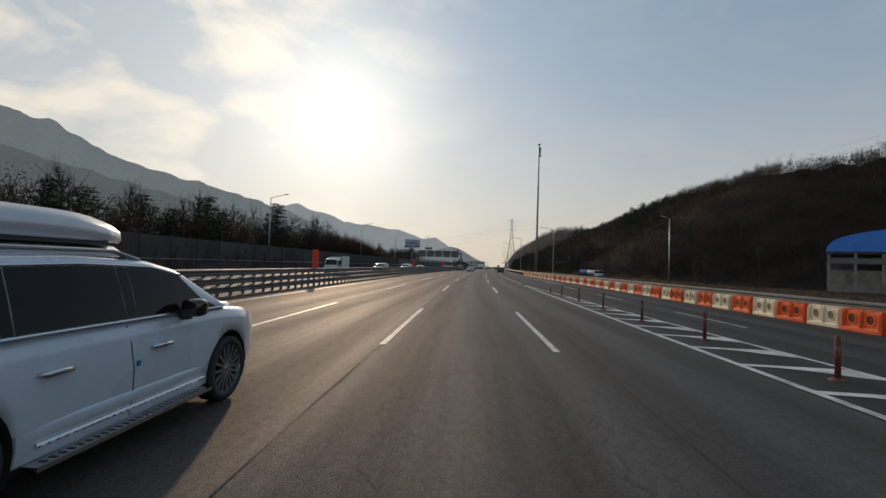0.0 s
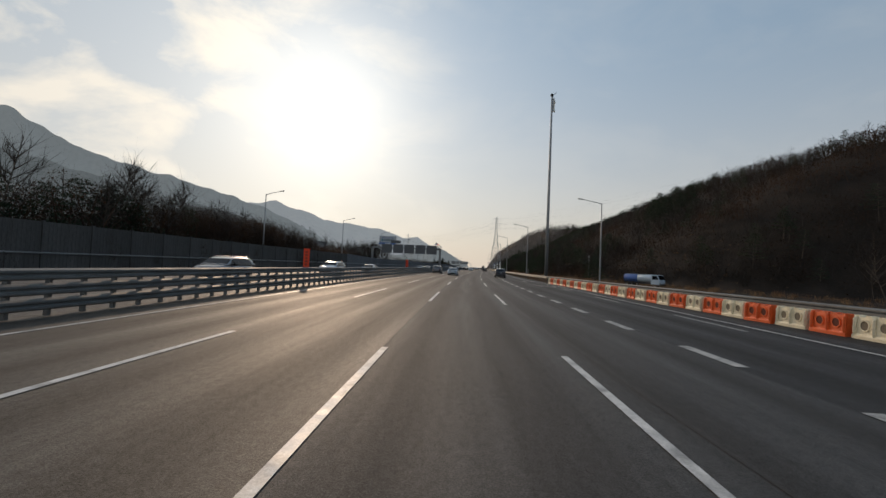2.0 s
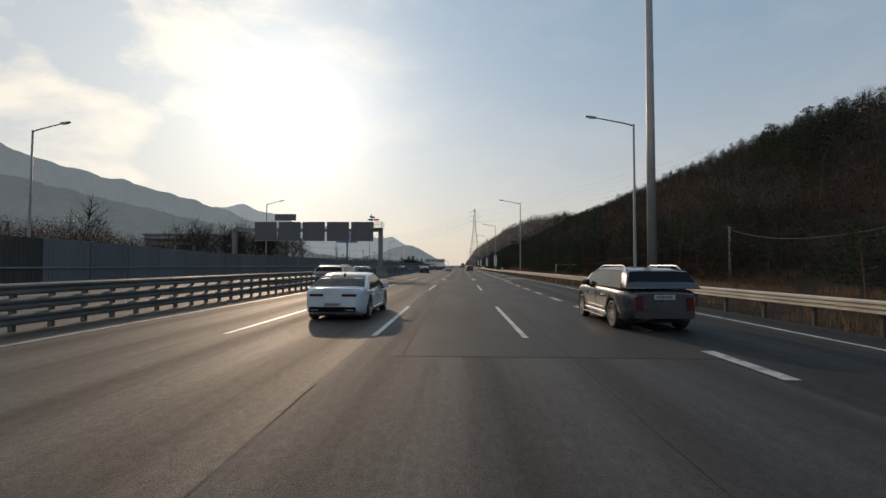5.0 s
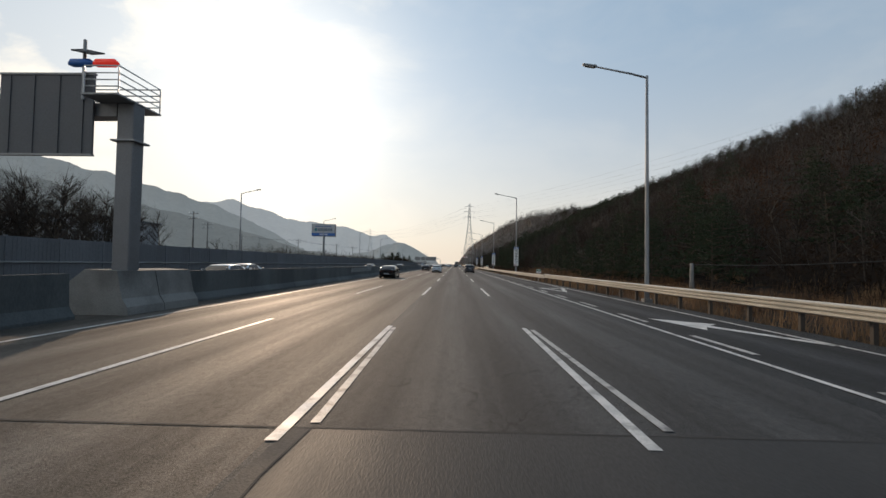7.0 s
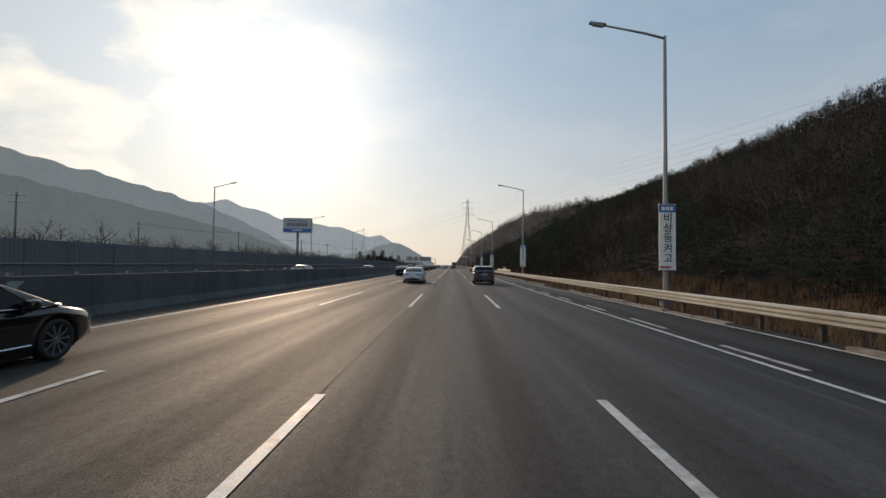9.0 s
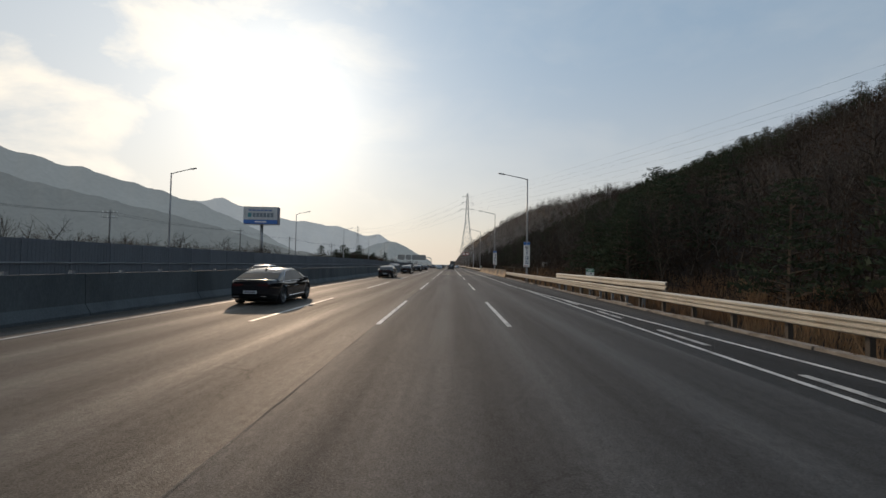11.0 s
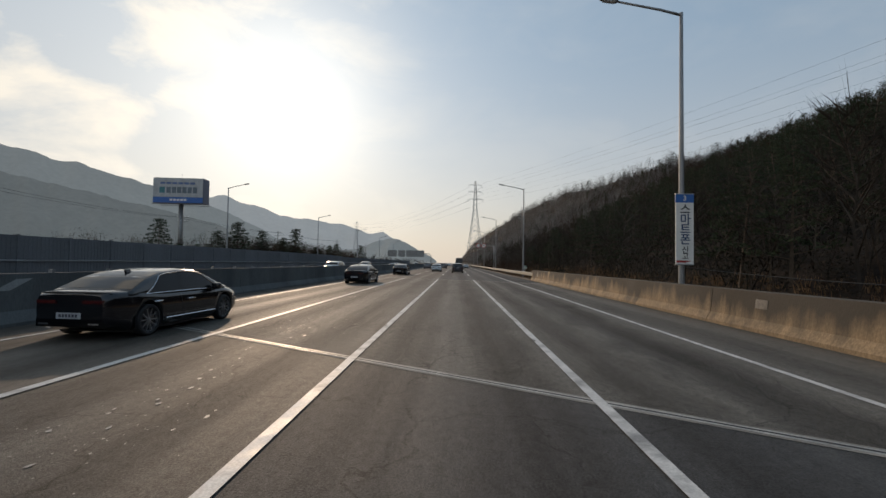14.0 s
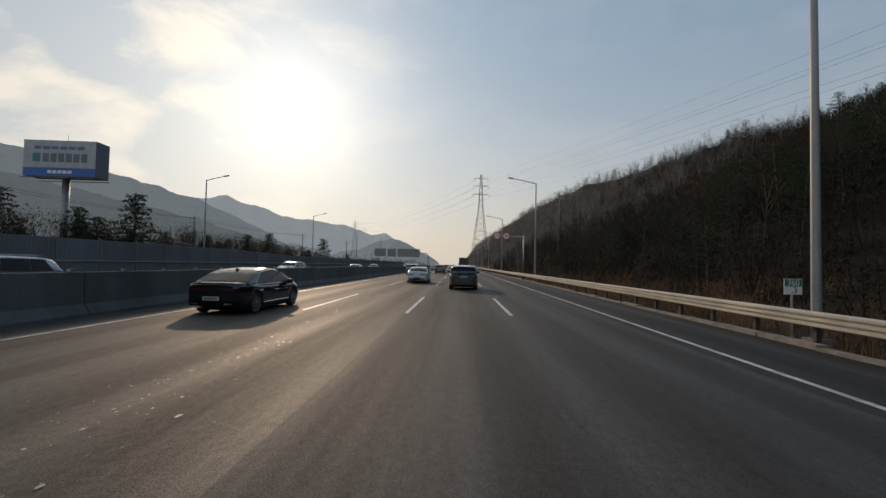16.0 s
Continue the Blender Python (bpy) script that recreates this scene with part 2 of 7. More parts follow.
def rain_stained(name, clean, dirt):
    """Ochre concrete with black rain wash running down from its coping in ragged tongues."""
    m = mat(name, clean, 0.88, var=0.35, big=0.9, fine=22, bump=0.35, stretch=(1, 1, 0.5))
    n, l = m.node_tree.nodes, m.node_tree.links
    b = n["Principled BSDF"]
    before = b.inputs["Base Color"].links[0].from_socket
    place_ = n.new("ShaderNodeTexCoord")
    total = None
    for scale, detail, amount in (((0.35, 0.35, 0.1), 4, 2.3), ((2.6, 2.6, 0.25), 5, 1.1)):
        mp = n.new("ShaderNodeMapping")
        mp.inputs["Scale"].default_value = scale
        l.new(place_.outputs["Object"], mp.inputs[0])
        tx = n.new("ShaderNodeTexNoise")
        tx.inputs["Scale"].default_value, tx.inputs["Detail"].default_value = 1.0, detail
        l.new(mp.outputs[0], tx.inputs["Vector"])
        k = n.new("ShaderNodeMath")
        k.operation = "MULTIPLY_ADD"
        l.new(tx.outputs["Fac"], k.inputs[0])
        k.inputs[1].default_value, k.inputs[2].default_value = amount, -0.5 * amount
        if total is not None:
            l.new(total, k.inputs[2])
            k.inputs[1].default_value = amount
        total = k.outputs[0]
    sep = n.new("ShaderNodeSeparateXYZ")
    l.new(place_.outputs["Object"], sep.inputs[0])
    add = n.new("ShaderNodeMath")
    add.operation = "ADD"
    l.new(total, add.inputs[0])
    l.new(sep.outputs[2], add.inputs[1])
    r = n.new("ShaderNodeMapRange")
    r.inputs["From Min"].default_value, r.inputs["From Max"].default_value = 0.8, 1.3
    r.inputs["To Max"].default_value = 0.92
    l.new(add.outputs[0], r.inputs[0])
    mix = n.new("ShaderNodeMixRGB")
    mix.inputs[2].default_value = (*dirt, 1)
    l.new(r.outputs[0], mix.inputs[0])
    l.new(before, mix.inputs[1])
    l.new(mix.outputs[0], b.inputs["Base Color"])
    return m


M = {}
M["asphalt"] = road_surface("asphalt", (0.045, 0.0447, 0.0445), (0.035, 0.0348, 0.0347), 0.68, 0.23)
# older asphalt, with warm sun glare put into its colour and sheen tint
M["asphalt_worn_glare"] = road_surface("asphalt_worn_glare", (0.073, 0.067, 0.06), (0.057, 0.052, 0.046), 0.68, 0.27, None, (1.0, 0.8, 0.62))
# the lens's dimmer right side is put into this darker colour
M["asphalt_vignette"] = road_surface("asphalt_vignette", (0.028, 0.0281, 0.0283), (0.022, 0.0221, 0.0223), 0.68, 0.16)
M["asphalt_old"] = road_surface("asphalt_old", (0.085, 0.08, 0.075), (0.06, 0.057, 0.054), 0.68, 0.3)
M["patch"] = mat("asphalt_patch", (0.043, 0.042, 0.041), 0.66, spec=0.2, var=0.25, big=0.5, fine=55, bump=0.4, depth=0.012, stretch=(1, 0.25, 1), tone=(0.034, 0.033, 0.032))
M["deck"] = road_surface("concrete_deck", (0.108, 0.1, 0.088), (0.072, 0.066, 0.058), 0.7, 0.16, ((4.0, 0.85, 0.5), (2.7, 0.5, 0.75), (0.9, 0.7, 0.7)))
M["old_strip"] = mat("worn_pale_asphalt", (0.06, 0.056, 0.052), 0.7, var=0.25, big=0.8, fine=40, bump=0.3, spec=0.15)
M["seal"] = mat("tar_seal", (0.025, 0.024, 0.0235), 0.85, var=0.3, big=2, fine=40, bump=0.2)
M["paint"] = mat("road_paint", (0.55, 0.54, 0.52), 0.55, var=0.22, big=3, fine=45, bump=0.3, tone=(0.27, 0.265, 0.255), tone_at=(0.5, 0.66), depth=0.006)
M["paint_worn"] = mat("road_paint_worn", (0.4, 0.39, 0.37), 0.55, var=0.25, big=4, fine=50, bump=0.3, tone=(0.15, 0.145, 0.14), tone_at=(0.5, 0.62), depth=0.006)
M["concrete"] = mat("concrete", (0.2, 0.195, 0.185), 0.8, var=0.2, big=0.8, fine=25, bump=0.3, tone=(0.1, 0.097, 0.092), tone_at=(0.45, 0.68))
M["stained"] = rain_stained("stained_concrete", (0.26, 0.185, 0.11), (0.045, 0.04, 0.034))
M["cap_concrete"] = mat("ochre_concrete", (0.3, 0.215, 0.13), 0.85, var=0.2, big=1.5, fine=25, bump=0.3)
M["kerb"] = mat("kerb_concrete", (0.25, 0.225, 0.195), 0.85, var=0.3, big=1.2, fine=30, bump=0.35, tone=(0.1, 0.08, 0.062), tone_at=(0.42, 0.62))
M["steel"] = mat("galvanised_steel", (0.42, 0.44, 0.46), 0.42, 0.85, var=0.16, big=1.2, fine=30, bump=0.05)
M["dark_steel"] = mat("weathered_steel", (0.25, 0.26, 0.27), 0.5, 0.7, var=0.2, big=1.5, fine=30, bump=0.08)
M["rail_steel"] = mat("dull_rail_steel", (0.15, 0.158, 0.158), 0.62, 0.25, var=0.18, big=0.9, fine=25, bump=0.06, tone=(0.1, 0.1, 0.098))
M["cream"] = mat("cream_painted_steel", (0.5, 0.455, 0.38), 0.45, 0.1, var=0.16, big=0.7, fine=30, bump=0.06, tone=(0.36, 0.29, 0.2), tone_at=(0.58, 0.8))
M["noise_wall"] = mat("sound_panel", (0.15, 0.157, 0.17), 0.8, var=0.2, big=0.4, fine=14, bump=0.2, rand=0.12, tone=(0.115, 0.118, 0.124))
M["old_wall"] = mat("old_wall_concrete", (0.078, 0.075, 0.072), 0.85, var=0.3, big=0.35, fine=12, bump=0.25, rand=0.12, tone=(0.045, 0.041, 0.038), tone_at=(0.42, 0.62))
M["ground"] = mat("leaf_litter", (0.02, 0.0155, 0.0125), 0.95, var=0.35, big=0.12, fine=3.0, bump=0.8, tone=(0.03, 0.022, 0.017), depth=0.15, spec=0.1)
M["bark"] = mat("bark", (0.075, 0.06, 0.048), 0.9, var=0.3, big=3, fine=25, bump=0.3, spec=0.15)
M["twig"] = foliage("winter_twigs", (0.036, 0.03, 0.026), (0.055, 0.047, 0.04), 0.15)
M["dry_leaf"] = foliage("dry_oak_leaves", (0.044, 0.03, 0.0215), (0.027, 0.022, 0.018), 0.35)
# far twigs: distance haze is put into this paler grey
M["hazed_twig"] = foliage("hazed_winter_twigs", (0.23, 0.225, 0.22), (0.17, 0.16, 0.155), 0.2, big=0.02)
M["pale_stem"] = foliage("pale_winter_stems", (0.085, 0.076, 0.068), (0.06, 0.053, 0.047), 0.1)
M["rust_leaf"] = foliage("rust_oak_leaves", (0.06, 0.036, 0.0235), (0.045, 0.03, 0.022), 0.42)
# far brush: paled in colour to stand for haze
M["hazed_brush"] = foliage("hazed_brown_brush", (0.15, 0.142, 0.136), (0.11, 0.1, 0.094), 0.3, big=0.02)
M["rail_post"] = mat("brown_steel_post", (0.055, 0.045, 0.036), 0.7, 0.2, var=0.25, big=3)
M["pine"] = foliage("pine_needles", (0.028, 0.042, 0.026), (0.04, 0.05, 0.03), 0.25)
# scrub by the bridge: the slope's deep shade is put into its colour
M["shaded_scrub"] = foliage("shaded_scrub", (0.021, 0.022, 0.017), (0.03, 0.026, 0.02), 0.12)
M["grass"] = foliage("dry_grass", (0.2, 0.135, 0.08), (0.12, 0.075, 0.047), 0.45, big=0.15)
M["joint_steel"] = mat("worn_joint_steel", (0.45, 0.43, 0.4), 0.42, 0.7, var=0.25, big=2, fine=30, bump=0.1)
M["joint_nosing"] = mat("joint_nosing", (0.25, 0.235, 0.21), 0.75, var=0.25, big=1.2, fine=30, bump=0.3, tone=(0.12, 0.112, 0.1))
M["gantry_paint"] = mat("gantry_grey_paint", (0.17, 0.175, 0.185), 0.55, 0.3, var=0.15, big=0.9, fine=20, bump=0.05)
M["lamp_steel"] = mat("lamp_pole_steel", (0.27, 0.275, 0.285), 0.5, 0.35, var=0.14, big=1.2, fine=25, bump=0.04)
M["median"] = mat("grimy_median_concrete", (0.1, 0.108, 0.11), 0.85, var=0.2, big=0.7, fine=22, bump=0.3, stretch=(1, 1, 0.4), tone=(0.06, 0.066, 0.069), tone_at=(0.42, 0.62))
M["hatch"] = mat("faded_hatch_paint", (0.3, 0.31, 0.31), 0.7, var=0.2, big=2.0, fine=25, bump=0.1)
M["orange"] = mat("orange_plastic", (0.72, 0.11, 0.02), 0.5, var=0.12, big=1.5, fine=12, bump=0.05, rand=0.08)
M["cream_plastic"] = mat("cream_plastic", (0.72, 0.64, 0.47), 0.5, var=0.12, big=1.5, fine=12, bump=0.05, rand=0.08, tone=(0.5, 0.43, 0.3), tone_at=(0.6, 0.8))
M["red"] = mat("red_flag", (0.75, 0.06, 0.015), 0.7, var=0.1)
M["bollard"] = mat("bollard_rubber", (0.15, 0.04, 0.032), 0.7, var=0.3, big=5, tone=(0.06, 0.03, 0.028), tone_at=(0.4, 0.65))
M["white"] = mat("white_sheet", (0.74, 0.74, 0.72), 0.5, var=0.06, big=2)
M["blue"] = mat("blue_sheet", (0.03, 0.13, 0.42), 0.5, var=0.08)
M["green"] = mat("green_sheet", (0.015, 0.19, 0.1), 0.5, var=0.1)
M["ink"] = mat("dark_print", (0.03, 0.035, 0.06), 0.5, var=0.05)
M["sign_back"] = mat("sign_back_aluminium", (0.105, 0.11, 0.12), 0.6, 0.2, var=0.12, big=0.8)
M["black"] = mat("black_rubber", (0.018, 0.018, 0.019), 0.7, var=0.2, big=4, bump=0.05)
M["blue_tarp"] = mat("blue_tarpaulin", (0.015, 0.16, 0.62), 0.45, var=0.15, big=0.6, bump=0.3)

# ---- the road's line ----
BEND, S0, S1 = 0.0760, 3.1, 144.8     # the road bears this far (radians) left before S0, and straight on past S1


def centre(s):
    if s >= S1:
        return 0.0, 0.0
    if s > S0:
        return BEND * (S1 - s) ** 2 / (2 * (S1 - S0)), BEND * (S1 - s) / (S1 - S0)
    return BEND * (S1 - S0) / 2 + BEND * (S0 - s), BEND


def at(u, s, z=0.0):
    """The world's place u metres right of our lane's middle, s metres along the road."""
    x, th = centre(s)
    return Vector((x + u * math.cos(th), s + u * math.sin(th), z))


def stand(u, s, z=0.0, turn=0.0):
    """A pose on the road, its y axis along the road."""
    p = at(u, s, z)
    return pose(p.x, p.y, p.z, 0, 0, math.degrees(centre(s)[1]) + turn)


def curve_of(pairs):
    xs, ys = zip(*pairs)
    return lambda s: float(np.interp(s, xs, ys))


def steps(a, b, d):
    n = max(1, math.ceil((b - a) / d - 1e-6))
    return [a + (b - a) * i / n for i in range(n + 1)]


def mesh_of(name, verts, faces, material, smooth=False):
    me = bpy.data.meshes.new(name)
    me.from_pydata([tuple(v) for v in verts], [], faces)
    me.materials.append(material)
    if smooth:
        me.polygons.foreach_set("use_smooth", [True] * len(me.polygons))
    me.update()
    return me


def thing(name, me, label, category, group="", kind="", m=None):
    ob = tagged(new(name, me), label, category, group, kind)
    if m is not None:
        ob.matrix_basis = m
    return ob


def empty(name, label, category, group="", kind="", m=None):
    return thing(name, None, label, category, group, kind, m)


def child(name, me, parent, label="", m=None):
    ob = new(name, me)
    ob.parent = parent
    if m is not None:
        ob.matrix_basis = m
    return tagged(ob, label) if label else ob


def part(name, bm, material, parent, label="", smooth=False):
    me = bpy.data.meshes.new(name)
    bm.to_mesh(me)
    bm.free()
    me.materials.append(material)
    if smooth:
        me.polygons.foreach_set("use_smooth", [True] * len(me.polygons))
    return child(name, me, parent, label)


def sweep(profile, s_list, shift=lambda s: 0.0, closed=True, lift=lambda s: 0.0):
    """A profile of (u, z) drawn along the road."""
    verts, faces, k = [], [], len(profile)
    for s in s_list:
        verts += [at(u + shift(s), s, z + lift(s)) for u, z in profile]
    for i in range(len(s_list) - 1):
        for j in range(k if closed else k - 1):
            a, b = i * k + j, i * k + (j + 1) % k
            faces.append((a, b, b + k, a + k))
    if closed:
        faces += [tuple(range(k)), tuple(reversed(range((len(s_list) - 1) * k, len(s_list) * k)))]
    return verts, faces


def band(u0, u1, s0, s1, z=0.0, d=5.0):
    """A flat sheet on the road, u0 and u1 numbers or functions of s."""
    f0 = u0 if callable(u0) else (lambda s: u0)
    f1 = u1 if callable(u1) else (lambda s: u1)
    ss = steps(s0, s1, d)
    verts = [at(f(s), s, z) for s in ss for f in (f0, f1)]
    return verts, [(2 * i, 2 * i + 1, 2 * i + 3, 2 * i + 2) for i in range(len(ss) - 1)]


def merge(*pieces):
    verts, faces = [], []
    for v, f in pieces:
        n = len(verts)
        verts += list(v)
        faces += [tuple(i + n for i in q) for q in f]
    return verts, faces


def boxes(*specs):
    """Boxes (x0, x1, y0, y1, z0, z1) as one mesh's verts and faces."""
    out = []
    for x0, x1, y0, y1, z0, z1 in specs:
        v = [(x, y, z) for z in (z0, z1) for x, y in ((x0, y0), (x1, y0), (x1, y1), (x0, y1))]
        out.append((v, [(3, 2, 1, 0), (4, 5, 6, 7), (0, 1, 5, 4), (1, 2, 6, 5), (2, 3, 7, 6), (3, 0, 4, 7)]))
    return merge(*out)


def tube(points, radii, sides=8, caps=True):
    """A round bar through points, with a radius at each."""
    verts, faces = [], []
    pts = [Vector(p) for p in points]
    for i, p in enumerate(pts):
        d = (pts[min(i + 1, len(pts) - 1)] - pts[max(i - 1, 0)]).normalized()
        a = d.orthogonal().normalized() if abs(d.z) > 0.9 else d.cross(Vector((0, 0, 1))).normalized()
        if abs(d.z) > 0.9:
            a = Vector((1, 0, 0)) - d * d.x
            a.normalize()
        b = d.cross(a)
        r = radii[i] if isinstance(radii, (list, tuple)) else radii
        verts += [p + (a * math.cos(6.28318 * k / sides) + b * math.sin(6.28318 * k / sides)) * r for k in range(sides)]
    for i in range(len(pts) - 1):
        for k in range(sides):
            faces.append((i * sides + k, i * sides + (k + 1) % sides, (i + 1) * sides + (k + 1) % sides, (i + 1) * sides + k))
    if caps:
        faces += [tuple(reversed(range(sides))), tuple(range((len(pts) - 1) * sides, len(pts) * sides))]
    return verts, faces


# ---- the ground, one sheet to the horizon ----
toe = curve_of([(-200, 110), (40, 105), (80, 98), (95, 88), (106, 68), (125, 46), (150, 30), (200, 20), (240, 14), (650, 13), (950, 11), (1400, 9.5), (2500, 9.5)])
ridge_u = curve_of([(-200, 170), (60, 140), (100, 122), (150, 97), (650, 92), (950, 68), (1365, 46), (1900, 30), (2600, 25)])
ridge_z = curve_of([(-300, 10), (0, 22), (70, 33), (117, 36.5), (150, 37.2), (190, 39.8), (266, 41), (330, 39.8), (413, 39), (478, 41), (522, 46.5), (590, 53), (650, 58), (716, 61.5), (770, 63), (950, 60), (1365, 54), (1900, 34), (2600, 10), (3000, 0)])


def land(u, s):
    """The ground's height."""
    wob = noise.noise(Vector((u * 0.02, s * 0.02, 3.1))) * 2.0 + noise.noise(Vector((u * 0.07, s * 0.07, 8.1))) * 0.8
    if u > 8.6:
        t0, t1, top = toe(s), ridge_u(s), ridge_z(s)
        dip = -0.35 - 0.5 * max(0.0, min(1.0, (u - 14) / 45)) * max(0.0, min(1.0, (160 - s) / 60))
        if u <= t0:
            return dip
        f = (u - t0) / max(5.0, t1 - t0)
        rise = f ** 1.06 * top if f < 1 else top * max(0.0, 1 - (f - 1) * 0.35) ** 1.5
        return dip + rise + wob * min(1.0, f * 3) * (1 if f < 3 else 0)
    if u < -29.0:
        b = min(1.0, (-29.0 - u) / 6.0)
        return -0.35 + b * (1.9 if s < 160 else 1.1) + (wob * 0.25 * b if u > -300 else 0)
    return -0.35


u_lines = [-4800, -3000, -1800, -1000, -600, -350, -200, -120, -80, -60, -48, -40, -35, -31, -29.4, -28.8, -12, 8.4, 9.4, 10.5, 12, 14, 17, 20] + list(range(24, 150, 5)) + [160, 185, 220, 270, 350, 500, 800, 1300, 2200, 4800]
s_lines = [-900, -500, -300, -200, -120] + list(range(-80, 700, 8)) + list(range(700, 1400, 20)) + [1500, 1650, 1800, 2000, 2300, 2700, 3200, 4000, 4900]
gv = [at(u, s, land(u, s)) if s > -200 else Vector((u + centre(-200)[0], s, land(u, s))) for s in s_lines for u in u_lines]
nu = len(u_lines)
gf = [(j * nu + i, j * nu + i + 1, (j + 1) * nu + i + 1, (j + 1) * nu + i) for j in range(len(s_lines) - 1) for i in range(nu - 1)]
thing("ground", mesh_of("ground", gv, gf, M["ground"], True), "brown winter ground of leaf litter and dry verge", "ground", kind="structure")

# ---- carriageways ----
far_s = steps(-120, 700, 6) + steps(720, 2200, 60)
edge_r = curve_of([(-120, 14.3), (45, 13.2), (60, 12.4), (85, 11.6), (100, 11.0), (157, 9.8), (178, 9.3), (214, 8.75), (260, 8.4), (3000, 8.4)])


def sheet(name, u0, u1, ss, z, material, label, category, thick=0.4):
    f0 = u0 if callable(u0) else (lambda s: u0)
    f1 = u1 if callable(u1) else (lambda s: u1)
    verts, faces = [], []
    for s in ss:
        verts += [at(f0(s), s, z), at(f1(s), s, z), at(f1(s), s, z - thick), at(f0(s), s, z - thick)]
    for i in range(len(ss) - 1):
        a, b = 4 * i, 4 * i + 4
        faces += [(a, a + 1, b + 1, b), (a + 1, a + 2, b + 2, b + 1), (a + 3, a, b, b + 3)]
    me = mesh_of(name, verts, faces, material)
    flat_uv = [(f(s), s) for s in ss for f in (f0, f1, f1, f0)]
    layer = me.uv_layers.new(name="UVMap")
    for loop in me.loops:
        layer.data[loop.index].uv = flat_uv[loop.vertex_index]
    return thing(name, me, label, category, kind="structure")


sheet("road", -11.2, -1.86, far_s, 0.0, M["asphalt_worn_glare"], "older pale brown-grey asphalt polished by tyres, warm glare tinted in", "road")
sheet("road", -1.86, 5.0, far_s, 0.0, M["asphalt"], "grey asphalt of the middle lanes with a faint tyre sheen", "road")
sheet("road", 5.0, edge_r, far_s, 0.0, M["asphalt_vignette"], "grey asphalt of the outer lanes, lens falloff put into its colour", "road")
sheet("road_opposite", -28.6, -11.2, far_s, -0.004, M["asphalt_old"], "grey asphalt of the oncoming carriageway", "road")
# bridge deck between two skewed joints
deck_a, deck_b = (lambda u: 325.95 - 0.61 * u), (lambda u: 363.8 - 0.63 * u)
us = [-10.0, -9.1, -5.47, -1.8, 1.8, 5.3, 8.0]
dv = [at(u, f(u), 0.004) for u in us for f in (deck_a, deck_b)]
df = [(2 * i, 2 * i + 2, 2 * i + 3, 2 * i + 1) for i in range(len(us) - 1)]
deck_me = mesh_of("bridge_deck", dv, df, M["deck"])
deck_uv = deck_me.uv_layers.new(name="UVMap")
for loop in deck_me.loops:
    i = loop.vertex_index
    deck_uv.data[loop.index].uv = (us[i // 2], (deck_a, deck_b)[i % 2](us[i // 2]))
thing("bridge_deck", deck_me, "worn pale concrete bridge deck", "bridge deck", kind="structure")
for f in (deck_a, deck_b):
    jv, jf = [], []
    for w0, w1, z in ((-0.15, -0.04, 0.006), (0.04, 0.15, 0.006)):
        jv2 = [at(u, f(u) + w, z) for u in us for w in (w0, w1)]
        jf2 = [(2 * i, 2 * i + 2, 2 * i + 3, 2 * i + 1) for i in range(len(us) - 1)]
        jv, jf = merge((jv, jf), (jv2, jf2))
    joint = empty("expansion_joint", "skewed expansion joint across the carriageway, black rubber between concrete nosings", "expansion joint", "joints of the bridge deck", kind="structure")
    child("nosing", mesh_of("nosing", jv, jf, M["joint_nosing"]), joint)
    gvv = [at(u, f(u) + w, 0.009) for u in us for w in (-0.034, 0.034)]
    for w in (-0.052, 0.052):
        ev = [at(u, f(u) + w + d, z) for u in us for d, z in ((-0.014, 0.0065), (-0.01, 0.014), (0.01, 0.014), (0.014, 0.0065))]
        child("steel_edge", mesh_of("steel_edge", ev, [(4 * i + j, 4 * i + j + 4, 4 * i + j + 5, 4 * i + j + 1) for i in range(len(us) - 1) for j in range(3)], M["joint_steel"]), joint, "bright worn steel edge")
    child("rubber_seal", mesh_of("rubber_seal", gvv, [(2 * i, 2 * i + 2, 2 * i + 3, 2 * i + 1) for i in range(len(us) - 1)], M["black"]), joint)

# ---- road markings ----
Z_PAINT = 0.012


def marking(name, pieces, material, label, group):
    return thing(name, mesh_of(name, *merge(*pieces), material), label, "road marking", group, "structure")


def dashes(u, spans, w=0.135, group="dashed lane lines", material="paint"):
    line = empty("lane_line", "worn white dashed lane line on the asphalt", "road marking", group, "structure")
    for a, b in spans:
        child("dash", mesh_of("dash", *band(u - w / 2, u + w / 2, a, b, Z_PAINT, 4), M[material]), line)


regular = [(20 * k + 0.2, 20 * k + 8.1) for k in range(-3, 13)] + [(262.5, 270.7), (280.2, 290.9), (300.5, 308.4)] + [(20 * k + 0.2, 20 * k + 8.0) for k in range(19, 45)]
dashes(-1.8, regular)
dashes(1.8, [r for r in regular if not 255 < r[0] < 320])
dashes(1.87, [r for r in regular if 255 < r[0] < 320])
dashes(-5.47, [(a + 0.2, b + 1.0) for a, b in regular])
dashes(-22.5, [(20 * k + 6, 20 * k + 14) for k in range(-2, 30)], group="dashed lane lines of the oncoming side")
dashes(-18.9, [(20 * k + 6, 20 * k + 14) for k in range(-2, 30)], group="dashed lane lines of the oncoming side")
marking("lane_line", [band(u - 0.075, u + 0.075, 317.0, 365.2 - 0.4 * u, 0.016, 5) for u in (-5.47, -1.8, 1.8)], M["paint"], "solid white lane lines over the bridge", "solid lines")
marking("edge_line", [band(-9.17, -9.05, -40, 1200, Z_PAINT, 6)], M["paint"], "white edge line beside the median", "edge lines")
